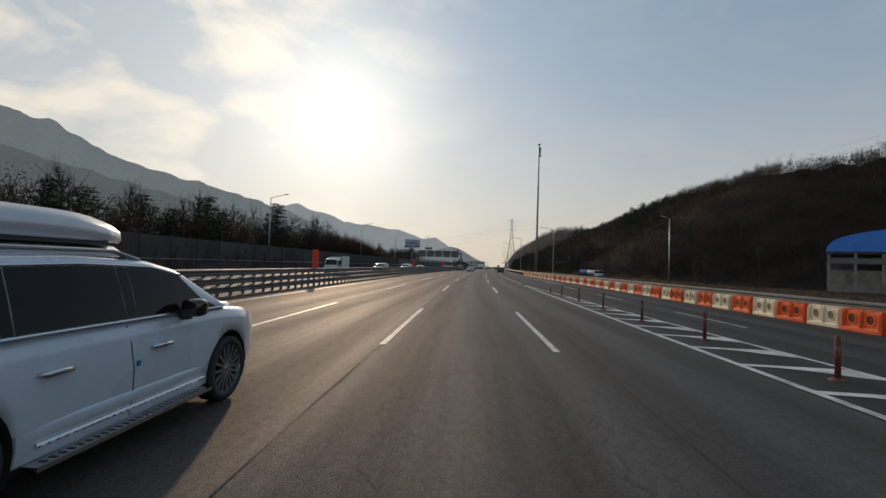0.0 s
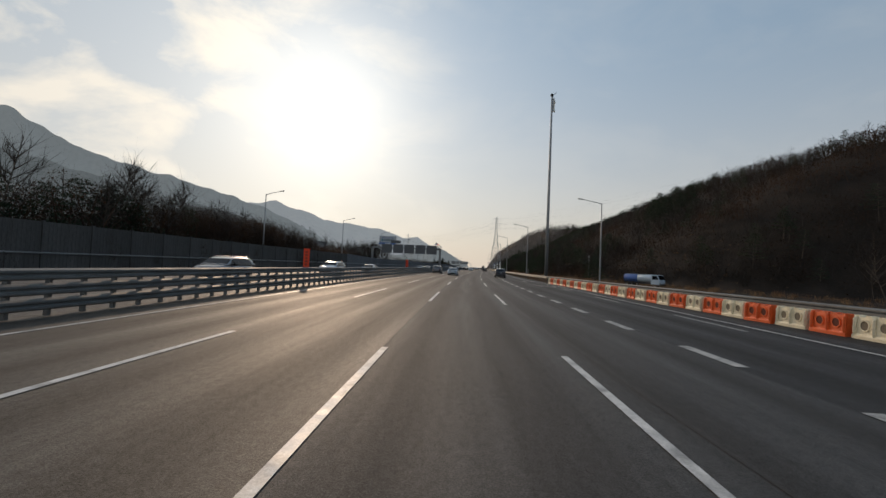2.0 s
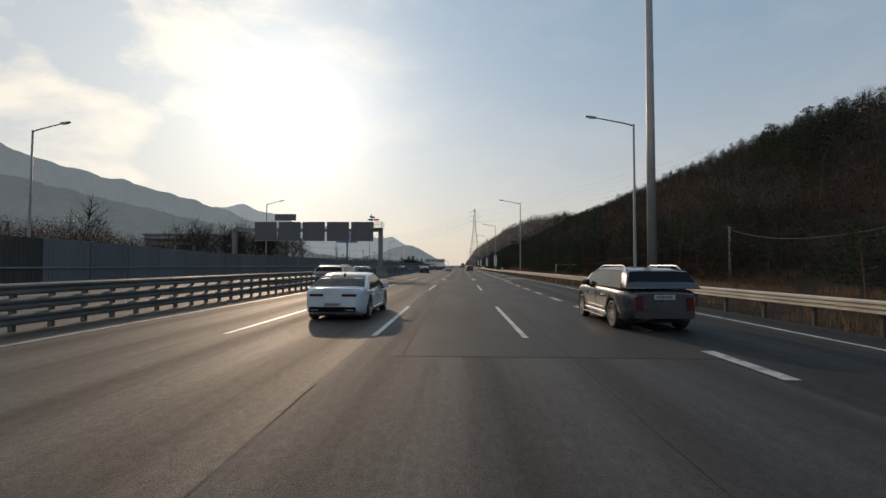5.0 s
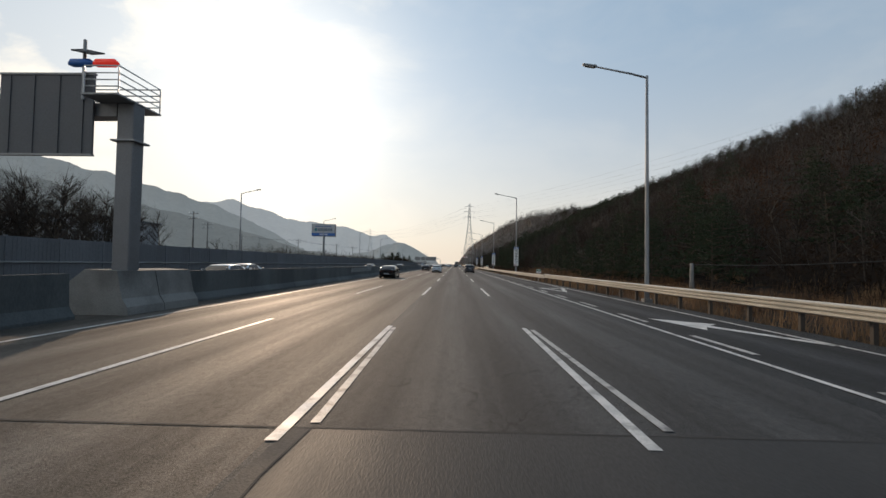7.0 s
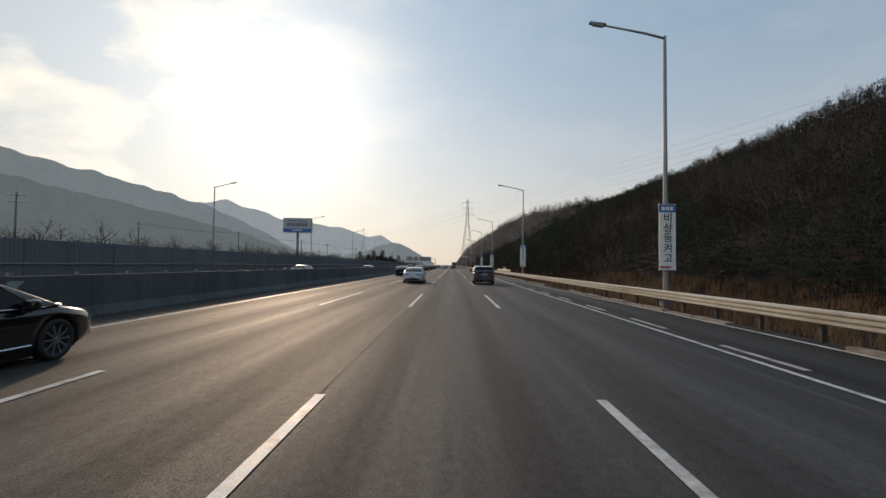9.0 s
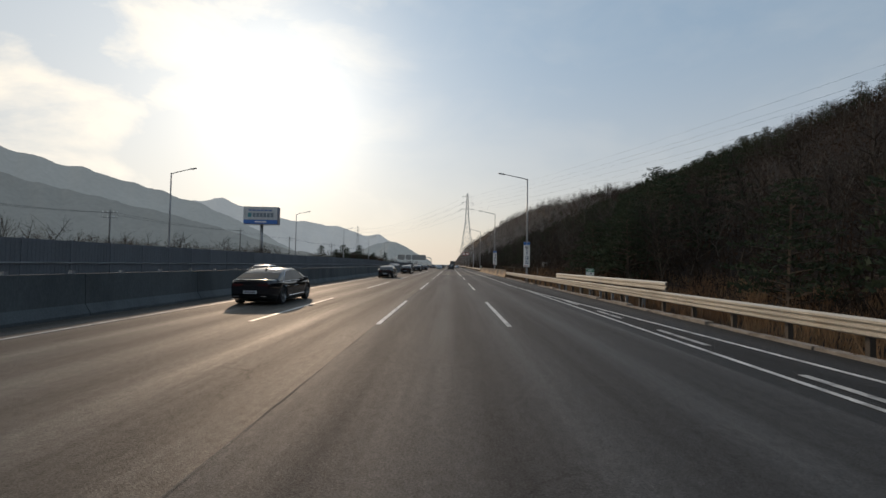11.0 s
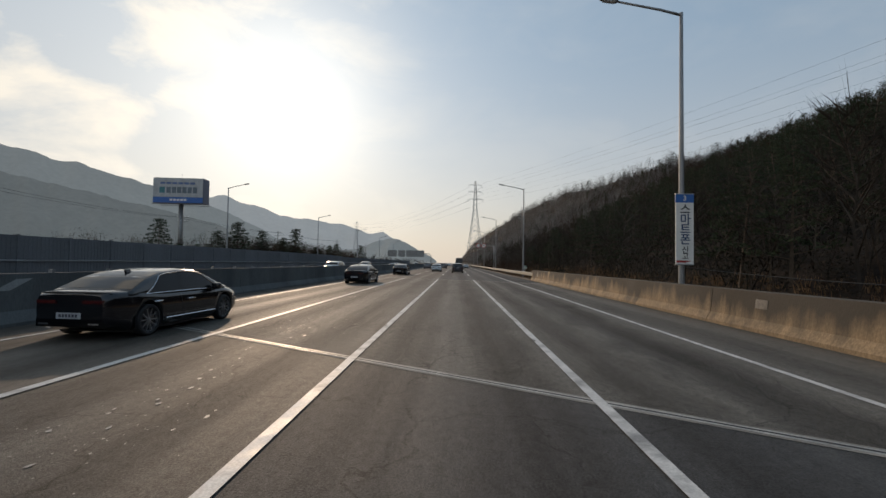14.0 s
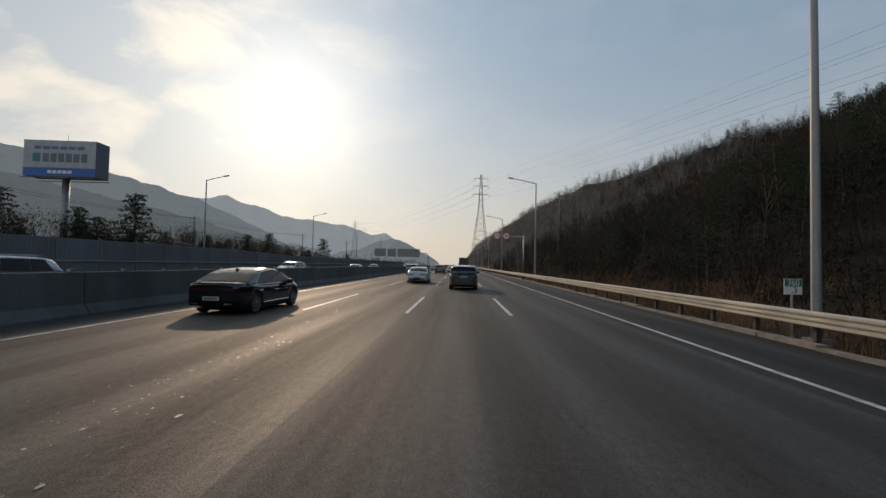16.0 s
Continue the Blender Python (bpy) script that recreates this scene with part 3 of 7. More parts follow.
edge_c = curve_of([(-60, 9.9), (60, 9.9), (92, 9.95), (112, 8.95), (140, 8.9), (170, 8.5), (218, 8.1), (250, 7.2), (285, 5.35), (3000, 5.3)])
marking("edge_line", [band(lambda s: edge_c(s) - 0.065, lambda s: edge_c(s) + 0.065, 40, 1200, Z_PAINT, 5)], M["paint"], "white edge line along the shoulder", "edge lines")
SHORT = []
# deceleration-lane dashes, then the solid line of the slip road with ticks beside it
for k in range(1, 26):
    SHORT.append((32.9 + 5.01 * k, 35.2 + 5.01 * k))
dashes(5.16, SHORT[:3], 0.28, "short dashes of the slip lane", "paint_worn")
dashes(4.92, SHORT[3:14], 0.28, "short dashes of the slip lane", "paint_worn")
dashes(5.2, [(a - 1.6, b - 1.6) for a, b in SHORT[14:]], 0.28, "short dashes of the slip lane", "paint_worn")
marking("bay_marking", [band(lambda s: 7.78 - 0.03 * (s - 86.2), lambda s: 7.9 - 0.03 * (s - 86.2), 86.2, 91.7, Z_PAINT), band(lambda s: 7.95 + 0.285 * (88.66 - s), lambda s: 8.13 + 0.285 * (88.66 - s), 85.2, 88.7, Z_PAINT), band(lambda s: 8.9 + 0.112 * (s - 85.2), lambda s: 9.04 + 0.112 * (s - 85.2), 85.2, 88.95, Z_PAINT), band(7.9, 9.46, 88.95, 89.25, Z_PAINT), band(lambda s: 7.7 + 0.026 * (s - 99), lambda s: 7.82 + 0.026 * (s - 99), 99, 106, Z_PAINT)], M["paint_worn"], "worn white bay lines beside the barriers", "gore markings")
marking("slip_line", [band(5.44, 5.56, 158, 284, Z_PAINT, 5)], M["paint"], "solid white line between lane and slip lane", "solid lines")
dashes(5.9, [(160 + 5.0 * k, 162.4 + 5.0 * k) for k in range(0, 23)], 0.16, "short ticks beside the slip line", "paint_worn")
dashes(9.0, [(-30 + 12 * k, -25 + 12 * k) for k in range(0, 10)], 0.14, "thin dashes of the ramp lane", "paint_worn")
# gore with chevrons
gore_r = curve_of([(-40, 8.9), (-1, 7.15), (6, 6.75), (14, 6.35), (22, 5.95), (34, 5.35)])
gore = [band(5.04, 5.2, -40, 34.5, Z_PAINT, 5), band(lambda s: gore_r(s) - 0.07, lambda s: gore_r(s) + 0.06, -40, 34, Z_PAINT, 5)]
for k in range(-16, 10):
    s1 = 11.0 + 1.86 * k
    r = gore_r(s1 - 0.5) - 0.07
    w = r - 5.2
    if w < 0.35 or s1 > 19.5:
        continue
    edge = [(0.0, 0.02), (1.0, -0.12), (1.0, -0.95), (0.78, -0.72), (0.55, -0.42), (0.3, -0.24), (0.0, -0.18)]
    gore.append(([at(5.2 + w * a, s1 + b, Z_PAINT) for a, b in edge], [(6, 5, 4, 3, 2, 1, 0)]))
marking("gore_marking", gore, M["paint"], "white chevrons between lane and ramp", "gore markings")
# merge arrow of the slip lane, and the hollow triangle past it
pts = ((8.4, 166.2), (8.62, 166.3), (7.45, 169.35), (7.85, 169.75), (6.35, 171.0), (6.85, 168.4), (7.18, 169.05))
marking("arrow", [([at(u, s, Z_PAINT) for u, s in pts], [(0, 1, 2, 6), (2, 3, 4), (2, 4, 5, 6)])], M["paint"], "worn white merge arrow on the slip lane", "arrows")
outer, inner = ((6.22, 190.0), (8.2, 190.0), (7.24, 185.1)), ((6.6, 189.5), (7.84, 189.5), (7.23, 186.35))
marking("triangle", [([at(u, s, Z_PAINT) for u, s in outer + inner], [(0, 3, 4, 1), (1, 4, 5, 2), (2, 5, 3, 0)])], M["paint"], "worn hollow white triangle on the slip lane", "arrows")
# old lines showing beside the new, at the end of the resurfaced length
marking("lane_line", [band(lambda s, a=a, k=k: a + k * (s - 160.7), lambda s, a=a, k=k: a + 0.11 + k * (s - 160.7), 160.7, 167.8, Z_PAINT - 0.002, 2) for a, k in ((-1.59, -0.018), (2.1, -0.025))], M["paint_worn"], "worn double of the lane lines", "solid lines")
patch_l = curve_of([(118, -0.85), (140, -0.92), (147.7, -1.06), (148.7, -1.14), (150.1, -1.2), (152.7, -1.36), (155.8, -1.47), (159.7, -1.62), (160.6, -1.5)])
thing("road_patch", mesh_of("road_patch", *band(lambda s: patch_l(s) + 0.03 * math.sin(s * 0.9), lambda s: 5.3, 118, 160.55, 0.005, 2), M["patch"]), "darker resurfaced length of asphalt", "road", kind="structure")
thing("road_patch", mesh_of("road_patch", *band(lambda s: patch_l(s) - 0.24, lambda s: patch_l(s) + 0.03 * math.sin(s * 0.9), 118, 160.55, 0.005, 2), M["old_strip"]), "pale strip along the resurfaced length", "road", kind="structure")
# tar seams and cross cracks
def crack_u(s):
    return -1.83 + 0.012 * math.sin(s * 0.31) + 0.02 * noise.noise(Vector((s * 0.9, 0, 4))) + 0.025 * noise.noise(Vector((s * 4.1, 0, 9)))


seam = [band(-9.0, 5.3, 160.54, 160.575, 0.008, 5), *[band(lambda s: crack_u(s) - 0.006 - 0.005 * math.sin(s * 1.7), lambda s: crack_u(s) + 0.005, a, b, 0.007, 0.35) for a, b in ((-30, 116), (165, 322))],
        band(lambda s: patch_l(s) - 0.012 + 0.02 * math.sin(s * 2.3), lambda s: patch_l(s) + 0.012 + 0.02 * math.sin(s * 2.3), 118, 160.5, 0.01, 1.0),
        band(lambda s: 2.3 + 0.12 * math.sin(s * 0.21), lambda s: 2.34 + 0.12 * math.sin(s * 0.21), -30, 150, 0.007, 2)]
marking("tar_seam", seam, M["seal"], "dark tar seams along the lane joints", "tar seams")

# spots where the paint has flaked off the lines over the deck, each a ragged ring with paint left inside
gap = random.Random(31)
wv, wf = [], []


def flaked(cu, s0, half, length):
    n, k = 12, len(wv)
    for i in range(n):
        a, q = 6.283 * i / n, gap.uniform(0.7, 1.2)
        inner = q * gap.uniform(0.1, 0.75)
        wv.append(at(cu + half * q * math.cos(a), s0 + length * q * math.sin(a), 0.0195))
        wv.append(at(cu + half * inner * math.cos(a), s0 + length * inner * math.sin(a), 0.0195))
    for i in range(n):
        j = (i + 1) % n
        wf.append((k + 2 * i, k + 2 * j, k + 2 * j + 1, k + 2 * i + 1))


for s0 in (329.2, 332.7, 336.1, 339.4, 342.6, 344.4, 345.7, 346.4, 349.0, 349.5, 350.8, 352.4, 355.1, 358.2):
    flaked(1.76 + gap.uniform(-0.03, 0.03), s0, gap.uniform(0.05, 0.085), gap.uniform(0.09, 0.22))
for s0 in (331.1, 338.5, 341.6, 350.8, 357.6):
    flaked(-1.83 + gap.uniform(-0.05, 0.05), s0, gap.uniform(0.03, 0.055), gap.uniform(0.06, 0.14))
thing("worn_patches", mesh_of("worn_patches", wv, wf, M["asphalt_worn_glare"]), "spots where paint has flaked off the lines over the bridge", "road marking", kind="structure")
# flakes of pale residue strewn over the second lane
flv, flf = [], []
fr = random.Random(12)
heaps = [(fr.gauss(-3.9, 0.5), 268 + 124 * fr.random() ** 0.8) for _ in range(70)]
for _ in range(2500):
    hu, hs = heaps[fr.randrange(70)]
    s = hs + fr.gauss(0, 1.6)
    u = hu + fr.gauss(0, 0.3)
    r = 0.008 + 0.032 * fr.random() ** 5
    if fr.random() < 0.035:
        u, s, r = fr.gauss(1.0, 0.35), fr.gauss(278.3, 0.3), 0.004 + 0.006 * fr.random()
    k, n = len(flv), fr.randint(5, 7)
    for i in range(n):
        a = 6.283 * i / n
        q = r * fr.uniform(0.5, 1.25)
        flv.append(at(u + q * math.cos(a) * 0.8, s + q * math.sin(a) * 1.6, 0.0085))
    flf.append(tuple(range(k, k + n)))
for _ in range(50):
    u, s, n = fr.gauss(-4.0, 0.7), fr.uniform(338, 364), fr.randint(2, 8)
    w, turn, k = fr.uniform(0.003, 0.008), fr.gauss(0, 0.04), len(flv)
    for i in range(n + 1):
        q = u + turn * i * 0.25 + fr.gauss(0, 0.012)
        flv += [at(q - w, s + i * 0.25, 0.0085), at(q + w * fr.random(), s + i * 0.25, 0.0085)]
    flf += [(k + 2 * i, k + 2 * i + 1, k + 2 * i + 3, k + 2 * i + 2) for i in range(n)]
thing("road_flakes", mesh_of("road_flakes", flv, flf, mat("pale_residue", (0.34, 0.315, 0.285), 0.5, var=0.2, big=2, fine=30)), "pale dried flakes scattered over the asphalt", "debris", kind="stuff")

# ---- mountains beyond, pale with distance ----
def mountains(name, line, away, material, label):
    """A range whose skyline runs through (degrees left of the road, degrees up), away metres off."""
    verts, faces, rows = [], [], 9
    az = steps(line[0][0], line[-1][0], 0.25)
    up = curve_of(line)
    for n, a in enumerate(az):
        top = away * math.tan(radians(up(a))) + 0.012 * away * (noise.noise(Vector((a * 0.5, away, 0))) * 0.35 + noise.noise(Vector((a * 2.1, away, 5))) * 0.12)
        for k in range(rows):
            f = k / (rows - 1)
            d = away * (0.8 + 0.2 * f) + noise.noise(Vector((a * 0.6, f * 3, away))) * away * 0.03
            verts.append((-d * math.sin(radians(a)), 180 + d * math.cos(radians(a)), -2 + (top + 2) * f ** 1.15))
    for i in range(len(az) - 1):
        for k in range(rows - 1):
            j = i * rows + k
            faces.append((j + rows, j, j + 1, j + rows + 1))
    thing(name, mesh_of(name, verts, faces, material, True), label, "mountain", kind="structure")


# haze is put into the ranges' colours, with a faint glow
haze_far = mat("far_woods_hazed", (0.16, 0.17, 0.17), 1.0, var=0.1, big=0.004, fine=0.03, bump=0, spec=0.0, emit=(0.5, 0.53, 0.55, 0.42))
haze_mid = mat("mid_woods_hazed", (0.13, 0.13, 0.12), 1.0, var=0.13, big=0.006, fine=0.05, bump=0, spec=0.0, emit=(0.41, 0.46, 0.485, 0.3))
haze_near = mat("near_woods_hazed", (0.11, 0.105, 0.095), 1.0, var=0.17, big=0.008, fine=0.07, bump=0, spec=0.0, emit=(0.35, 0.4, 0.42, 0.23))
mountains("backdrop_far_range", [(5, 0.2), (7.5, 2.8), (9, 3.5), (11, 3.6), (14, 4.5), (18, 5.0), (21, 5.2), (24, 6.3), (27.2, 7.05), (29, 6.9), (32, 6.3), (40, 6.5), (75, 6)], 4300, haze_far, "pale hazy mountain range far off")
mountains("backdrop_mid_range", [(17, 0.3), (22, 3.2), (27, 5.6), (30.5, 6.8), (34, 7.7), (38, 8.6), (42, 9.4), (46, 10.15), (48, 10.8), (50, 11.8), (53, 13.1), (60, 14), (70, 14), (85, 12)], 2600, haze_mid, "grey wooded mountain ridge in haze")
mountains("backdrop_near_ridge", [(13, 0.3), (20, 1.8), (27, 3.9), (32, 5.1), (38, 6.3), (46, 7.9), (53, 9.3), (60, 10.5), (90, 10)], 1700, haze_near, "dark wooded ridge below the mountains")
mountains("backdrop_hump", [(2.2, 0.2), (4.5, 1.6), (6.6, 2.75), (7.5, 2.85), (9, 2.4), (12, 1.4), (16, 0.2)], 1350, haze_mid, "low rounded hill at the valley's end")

# ---- barriers and rails ----
def w_beam(u, side, z0, height, ss, shift, lift=lambda s: 0.0, waves=2):
    """A corrugated rail: its bottom at z0, bulging towards side in two or three waves."""
    prof = [(0.0, 0.0)]
    for k in range(waves):
        prof += [(0.025, (k + 0.08) / waves), (0.085, (k + 0.28) / waves), (0.085, (k + 0.66) / waves), (0.025, (k + 0.92) / waves)]
    prof.append((0.0, 1.0))
    out = [(u + side * d, z0 + height * f) for d, f in prof] + [(u + side * (d - 0.012), z0 + height * f) for d, f in reversed(prof)]
    return sweep(out, ss, shift, True, lift)


def guard_rail(name, label, u_of, side, s0, s1, rails, height, gap, post_h, material, group, post_mat=None, lift=0.0, waves=2):
    ob = empty(name, label, "guard rail", group)
    ss = steps(s0, s1, 4)
    for z in rails:
        v, f = w_beam(0.0, side, z + lift, height, ss, u_of, waves=waves)
        child("rail", mesh_of("rail", v, f, material), ob)
    v, f = boxes((-0.06, 0.06, -0.05, 0.05, -0.4, post_h + lift), (-side * -0.06 - 0.04, -side * -0.06 + 0.04, -0.04, 0.04, rails[-1] + lift + 0.05, rails[-1] + lift + height - 0.05))
    me = mesh_of("post", v, f, post_mat or material)
    for s in steps(s0 + 0.5, s1 - 0.3, gap):
        child("post", me, ob, m=stand(u_of(s) - side * 0.12, s))
    return ob


guard_rail("guard_rail", "three-tier galvanised steel guard rail along the median", lambda s: -10.75, 1, -40, 149.5, (0.165, 0.54, 0.915), 0.298, 1.07, 1.16, M["rail_steel"], "guard rails")
rail_u = curve_of([(40, 14.1), (60, 13.2), (85, 12.3), (100, 11.3), (130, 10.4), (157, 9.75), (167, 9.5), (178, 9.1), (214, 8.55), (260, 8.3), (290, 8.15), (600, 8.15)])
guard_rail("guard_rail", "cream-painted steel guard rail along the shoulder", rail_u, -1, 104, 200, (0.52,), 0.36, 2.1, 0.85, M["cream"], "guard rails", M["rail_post"], waves=3)
guard_rail("guard_rail", "cream-painted steel guard rail set low along the kerb", rail_u, -1, 200.1, 313.4, (0.43,), 0.37, 2.1, 0.77, M["cream"], "guard rails", M["rail_post"], waves=3)
guard_rail("guard_rail", "cream-painted steel guard rail past the bridge", lambda s: 8.15, -1, 366.6, 640, (0.44,), 0.37, 2.1, 0.78, M["cream"], "guard rails", M["rail_post"], waves=3)
guard_rail("guard_rail", "extra length of cream guard rail mounted above the other", lambda s: rail_u(s) + 0.06, -1, 266.9, 283.8, (0.84,), 0.34, 2.0, 1.16, M["cream"], "guard rails", M["dark_steel"])
guard_rail("guard_rail", "grey steel guard rail behind the plastic barriers", curve_of([(-30, 15.2), (60, 14.2), (85, 12.3), (104.5, 11.22)]), -1, -30, 104.3, (0.55,), 0.33, 2.0, 0.85, M["rail_steel"], "guard rails")

# concrete median wall in cast lengths
mprof = [(-0.3, -0.1), (-0.3, 0.08), (-0.12, 0.36), (-0.09, 1.27), (0.09, 1.27), (0.12, 0.36), (0.3, 0.08), (0.3, -0.1)]
mwall = empty("median_barrier", "grimy concrete median wall with lengths cast end to end", "barrier", kind="structure")
s = 150.2
while s < 900:
    n = 6.0 if s < 460 else 40.0
    if 167 < s < 173:
        s = 173.4
    v, f = sweep([(-10.95 + u, z) for u, z in mprof], steps(s, s + n - 0.03, 6))
    child("wall_length", mesh_of("wall_length", v, f, M["median"]), mwall)
    s += n
# glare-screen stubs on the median wall
v, f = boxes((-0.05, 0.05, -0.06, 0.06, 1.27, 1.36))
stub = mesh_of("stub", v, f, M["dark_steel"])
for s in steps(175, 455, 2.0):
    child("stub", stub, mwall, m=stand(-10.95, s))

# pale hatch marks painted on the wall's near face
for s0, n, z0, z1 in ((202.0, 13, 0.68, 1.16), (324.2, 7, 0.86, 1.14)):
    hatch = empty("hatch_marks", "pale slanted hatch marks painted on the median wall", "road marking", "hatch marks", "structure")
    for i in range(n):
        a = s0 + 0.86 * i
        face = lambda z: -10.95 + 0.12 - 0.03 * (z - 0.36) / 0.91 + 0.004
        child("mark", mesh_of("mark", [at(face(z), q, z) for q, z in ((a, z0), (a + 0.42, z0), (a + 1.0, z1), (a + 0.58, z1))], [(0, 1, 2, 3)], M["hatch"]), hatch)

# concrete parapet of the bridge
pprof = [(8.45, -0.3), (8.08, 0.0), (8.08, 0.1), (8.22, 0.32), (8.3, 1.06), (8.5, 1.08), (8.56, 1.06), (8.6, -0.3)]
pprof = [(u - 0.2, z) for u, z in pprof]
par = empty("parapet", "concrete bridge parapet stained brown by rain", "barrier", kind="structure")
for a, b in ((313.5, 321.0), (321.1, 333.5), (333.53, 345.5), (345.53, 358.2), (358.3, 366.5)):
    v, f = sweep(pprof, steps(a, b, 4))
    child("wall_length", mesh_of("wall_length", v, f, M["stained"]), par)
for s, c in ((321.0, 0.0), (358.2, 0.0)):
    v, f = sweep([(u - 0.012, z + 0.004) for u, z in pprof], [s - 0.3, s + 0.3])
    child("pier_cap", mesh_of("pier_cap", v, f, M["cap_concrete"]), par, "paler joint cover of the parapet")
for s, z0, z1 in ((317.5, 0.5, 0.9), (363.1, 0.48, 0.92), (331.0, 0.62, 0.86)):
    face = lambda z: 8.02 + 0.08 * (z - 0.32) / 0.74
    plate = [(face(z) + d, q, z) for d in (-0.012, 0.03) for q, z in ((s, z0), (s + 0.46, z0), (s + 0.46, z1), (s, z1))]
    child("hatch_plate", mesh_of("hatch_plate", [at(u, q, z) for u, q, z in plate], [(0, 1, 2, 3), (0, 4, 5, 1), (1, 5, 6, 2), (2, 6, 7, 3), (3, 7, 4, 0)], M["kerb"]), par, "small grey hatch plate")
# kerb lengths under the cream rails
kv, kf = boxes((-0.14, 0.12, 0.02, 1.96, -0.3, 0.1))
kb = mesh_of("kerb_block", kv, kf, M["kerb"])
kerb = empty("kerb", "broken pale concrete kerb under the guard rail", "kerb", kind="structure")
rng = random.Random(4)
for a, b in ((206, 212), (216, 234), (242, 313), (367, 470)):
    for s in steps(a, b, 2.0)[:-1]:
        if rng.random() < 0.06:
            continue
        child("kerb_block", kb, kerb, m=stand(rail_u(s) - 0.22 if s < 340 else 7.95, s, rng.uniform(-0.05, 0.02), rng.uniform(-1.6, 1.6)))

# ---- water-filled plastic barriers ----
def barrier_mesh(name, material):
    """One moulded barrier, its face towards -x: sloped foot, recessed panel and two moulded eyes, castellated top."""
    L, out = 1.5, []
    prof = [(-0.21, 0.0), (-0.21, 0.12), (-0.15, 0.2), (-0.12, 0.9), (0.12, 0.9), (0.15, 0.2), (0.21, 0.12), (0.21, 0.0)]
    k, v, f = len(prof), [], []
    for a, b, h in ((0.03, 0.2, 1.0), (0.23, 0.43, 0.93), (0.46, 0.64, 1.0), (0.67, 0.87, 0.93), (0.9, 1.08, 1.0), (1.11, 1.29, 0.93), (1.32, 1.5, 1.0)):
        for y in (a, b):
            v += [(x * (1.0 if 0.05 < y < 1.48 else 0.93), y, z * h / 0.93 * 0.76) for x, z in prof]
    for i in range(13):
        f += [(i * k + j, i * k + (j + 1) % k, (i + 1) * k + (j + 1) % k, (i + 1) * k + j) for j in range(k)]
    f += [tuple(reversed(range(k))), tuple(range(13 * k, 14 * k))]
    return mesh_of(name, v, f, material)


def eye_ring():
    n, ring = 14, []
    for r, d in ((0.19, 0.0), (0.185, 0.03), (0.145, 0.03), (0.14, 0.0)):
        ring += [(-0.135 - d, r * math.cos(6.2832 * i / n), r * math.sin(6.2832 * i / n)) for i in range(n)]
    return ring, [(q * n + i, q * n + (i + 1) % n, (q + 1) * n + (i + 1) % n, (q + 1) * n + i) for q in range(3) for i in range(n)]


# eye discs: darker copies of each plastic, standing for the recess's shade
eye_v, eye_f = tube([(-0.15, 0, 0), (-0.13, 0, 0)], 0.142, 14)
eyes = {"orange": mesh_of("eye", eye_v, eye_f, mat("orange_eye_shade", (0.1, 0.018, 0.008), 0.85)), "cream_plastic": mesh_of("eye", eye_v, eye_f, mat("cream_eye_shade", (0.17, 0.14, 0.1), 0.85))}
ring_me = {c: mesh_of("eye_ring", *eye_ring(), M[c]) for c in ("orange", "cream_plastic")}
rib_me = {c: mesh_of("rib", *tube([(-0.13, 0, 0.1), (-0.165, 0, 0.2), (-0.15, 0, 0.62), (-0.1, 0, 0.72)], [0.06, 0.055, 0.055, 0.04], 8), M[c]) for c in ("orange", "cream_plastic")}
wb = {c: barrier_mesh("shell", M[c]) for c in ("orange", "cream_plastic")}
wb_u = curve_of([(-40, 12.9), (40, 12.75), (50, 12.4), (65, 11.75), (85, 11.25), (99.3, 10.8)])
s, k = 99.3, 0
rng = random.Random(7)
while s > -16:
    s -= 1.62
    c = "orange" if k % 2 else "cream_plastic"
    turn = math.degrees(math.atan2(wb_u(s) - wb_u(s + 1.6), 1.6)) + rng.uniform(-2.5, 2.5)
    ob = empty("plastic_barrier", "%s plastic water barrier set end to end along the ramp" % ("orange" if k % 2 else "faded cream"), "barrier", "row of plastic barriers", m=stand(wb_u(s) + rng.uniform(-0.05, 0.05), s, 0.0, turn))
    child("shell", wb[c], ob)
    for y in (0.1, 0.76, 1.42):
        child("rib", rib_me[c], ob, m=Matrix.Translation((0, y, 0)))
    for y in (0.43, 1.09):
        ring = child("eye_ring", ring_me[c], ob, m=Matrix.Translation((0, y, 0.42)))
        child("eye", eyes[c], ring, "moulded eye, its recess's shade put into the colour")
    k += 1

# ---- flexible bollards in the gore ----
bv, bf = tube([(0, 0, 0.03), (0, 0, 0.72), (0, 0, 0.75)], [0.045, 0.042, 0.03], 10)
bol_me = mesh_of("post", bv, bf, M["bollard"], True)
bv, bf = tube([(0, 0, 0), (0, 0, 0.025), (0, 0, 0.05)], [0.13, 0.12, 0.06], 12)
bol_base = mesh_of("base", bv, bf, M["bollard"])
bv, bf = tube([(0, 0, 0.5), (0, 0, 0.58)], 0.047, 10, False)
bol_band = mesh_of("reflector", bv, bf, mat("faded_reflector", (0.16, 0.09, 0.08), 0.6))
for i, s in enumerate((-5.2, -1.2, 2.8, 6.7, 10.8, 14.8, 18.8, 22.8)):
    u = 6.15 - 0.026 * (s + 1.2)
    ob = empty("bollard", "faded red flexible bollard standing in the gore", "bollard", "bollards of the gore", m=stand(u + (0.12 if i == 7 else 0), s, 0.0, rng.uniform(0, 90)) @ Matrix.Diagonal((1, 1, 0.55 if i == 7 else 1, 1)))
    child("post", bol_me, ob)
    child("base", bol_base, ob)
    child("reflector", bol_band, ob, "faded reflective band")

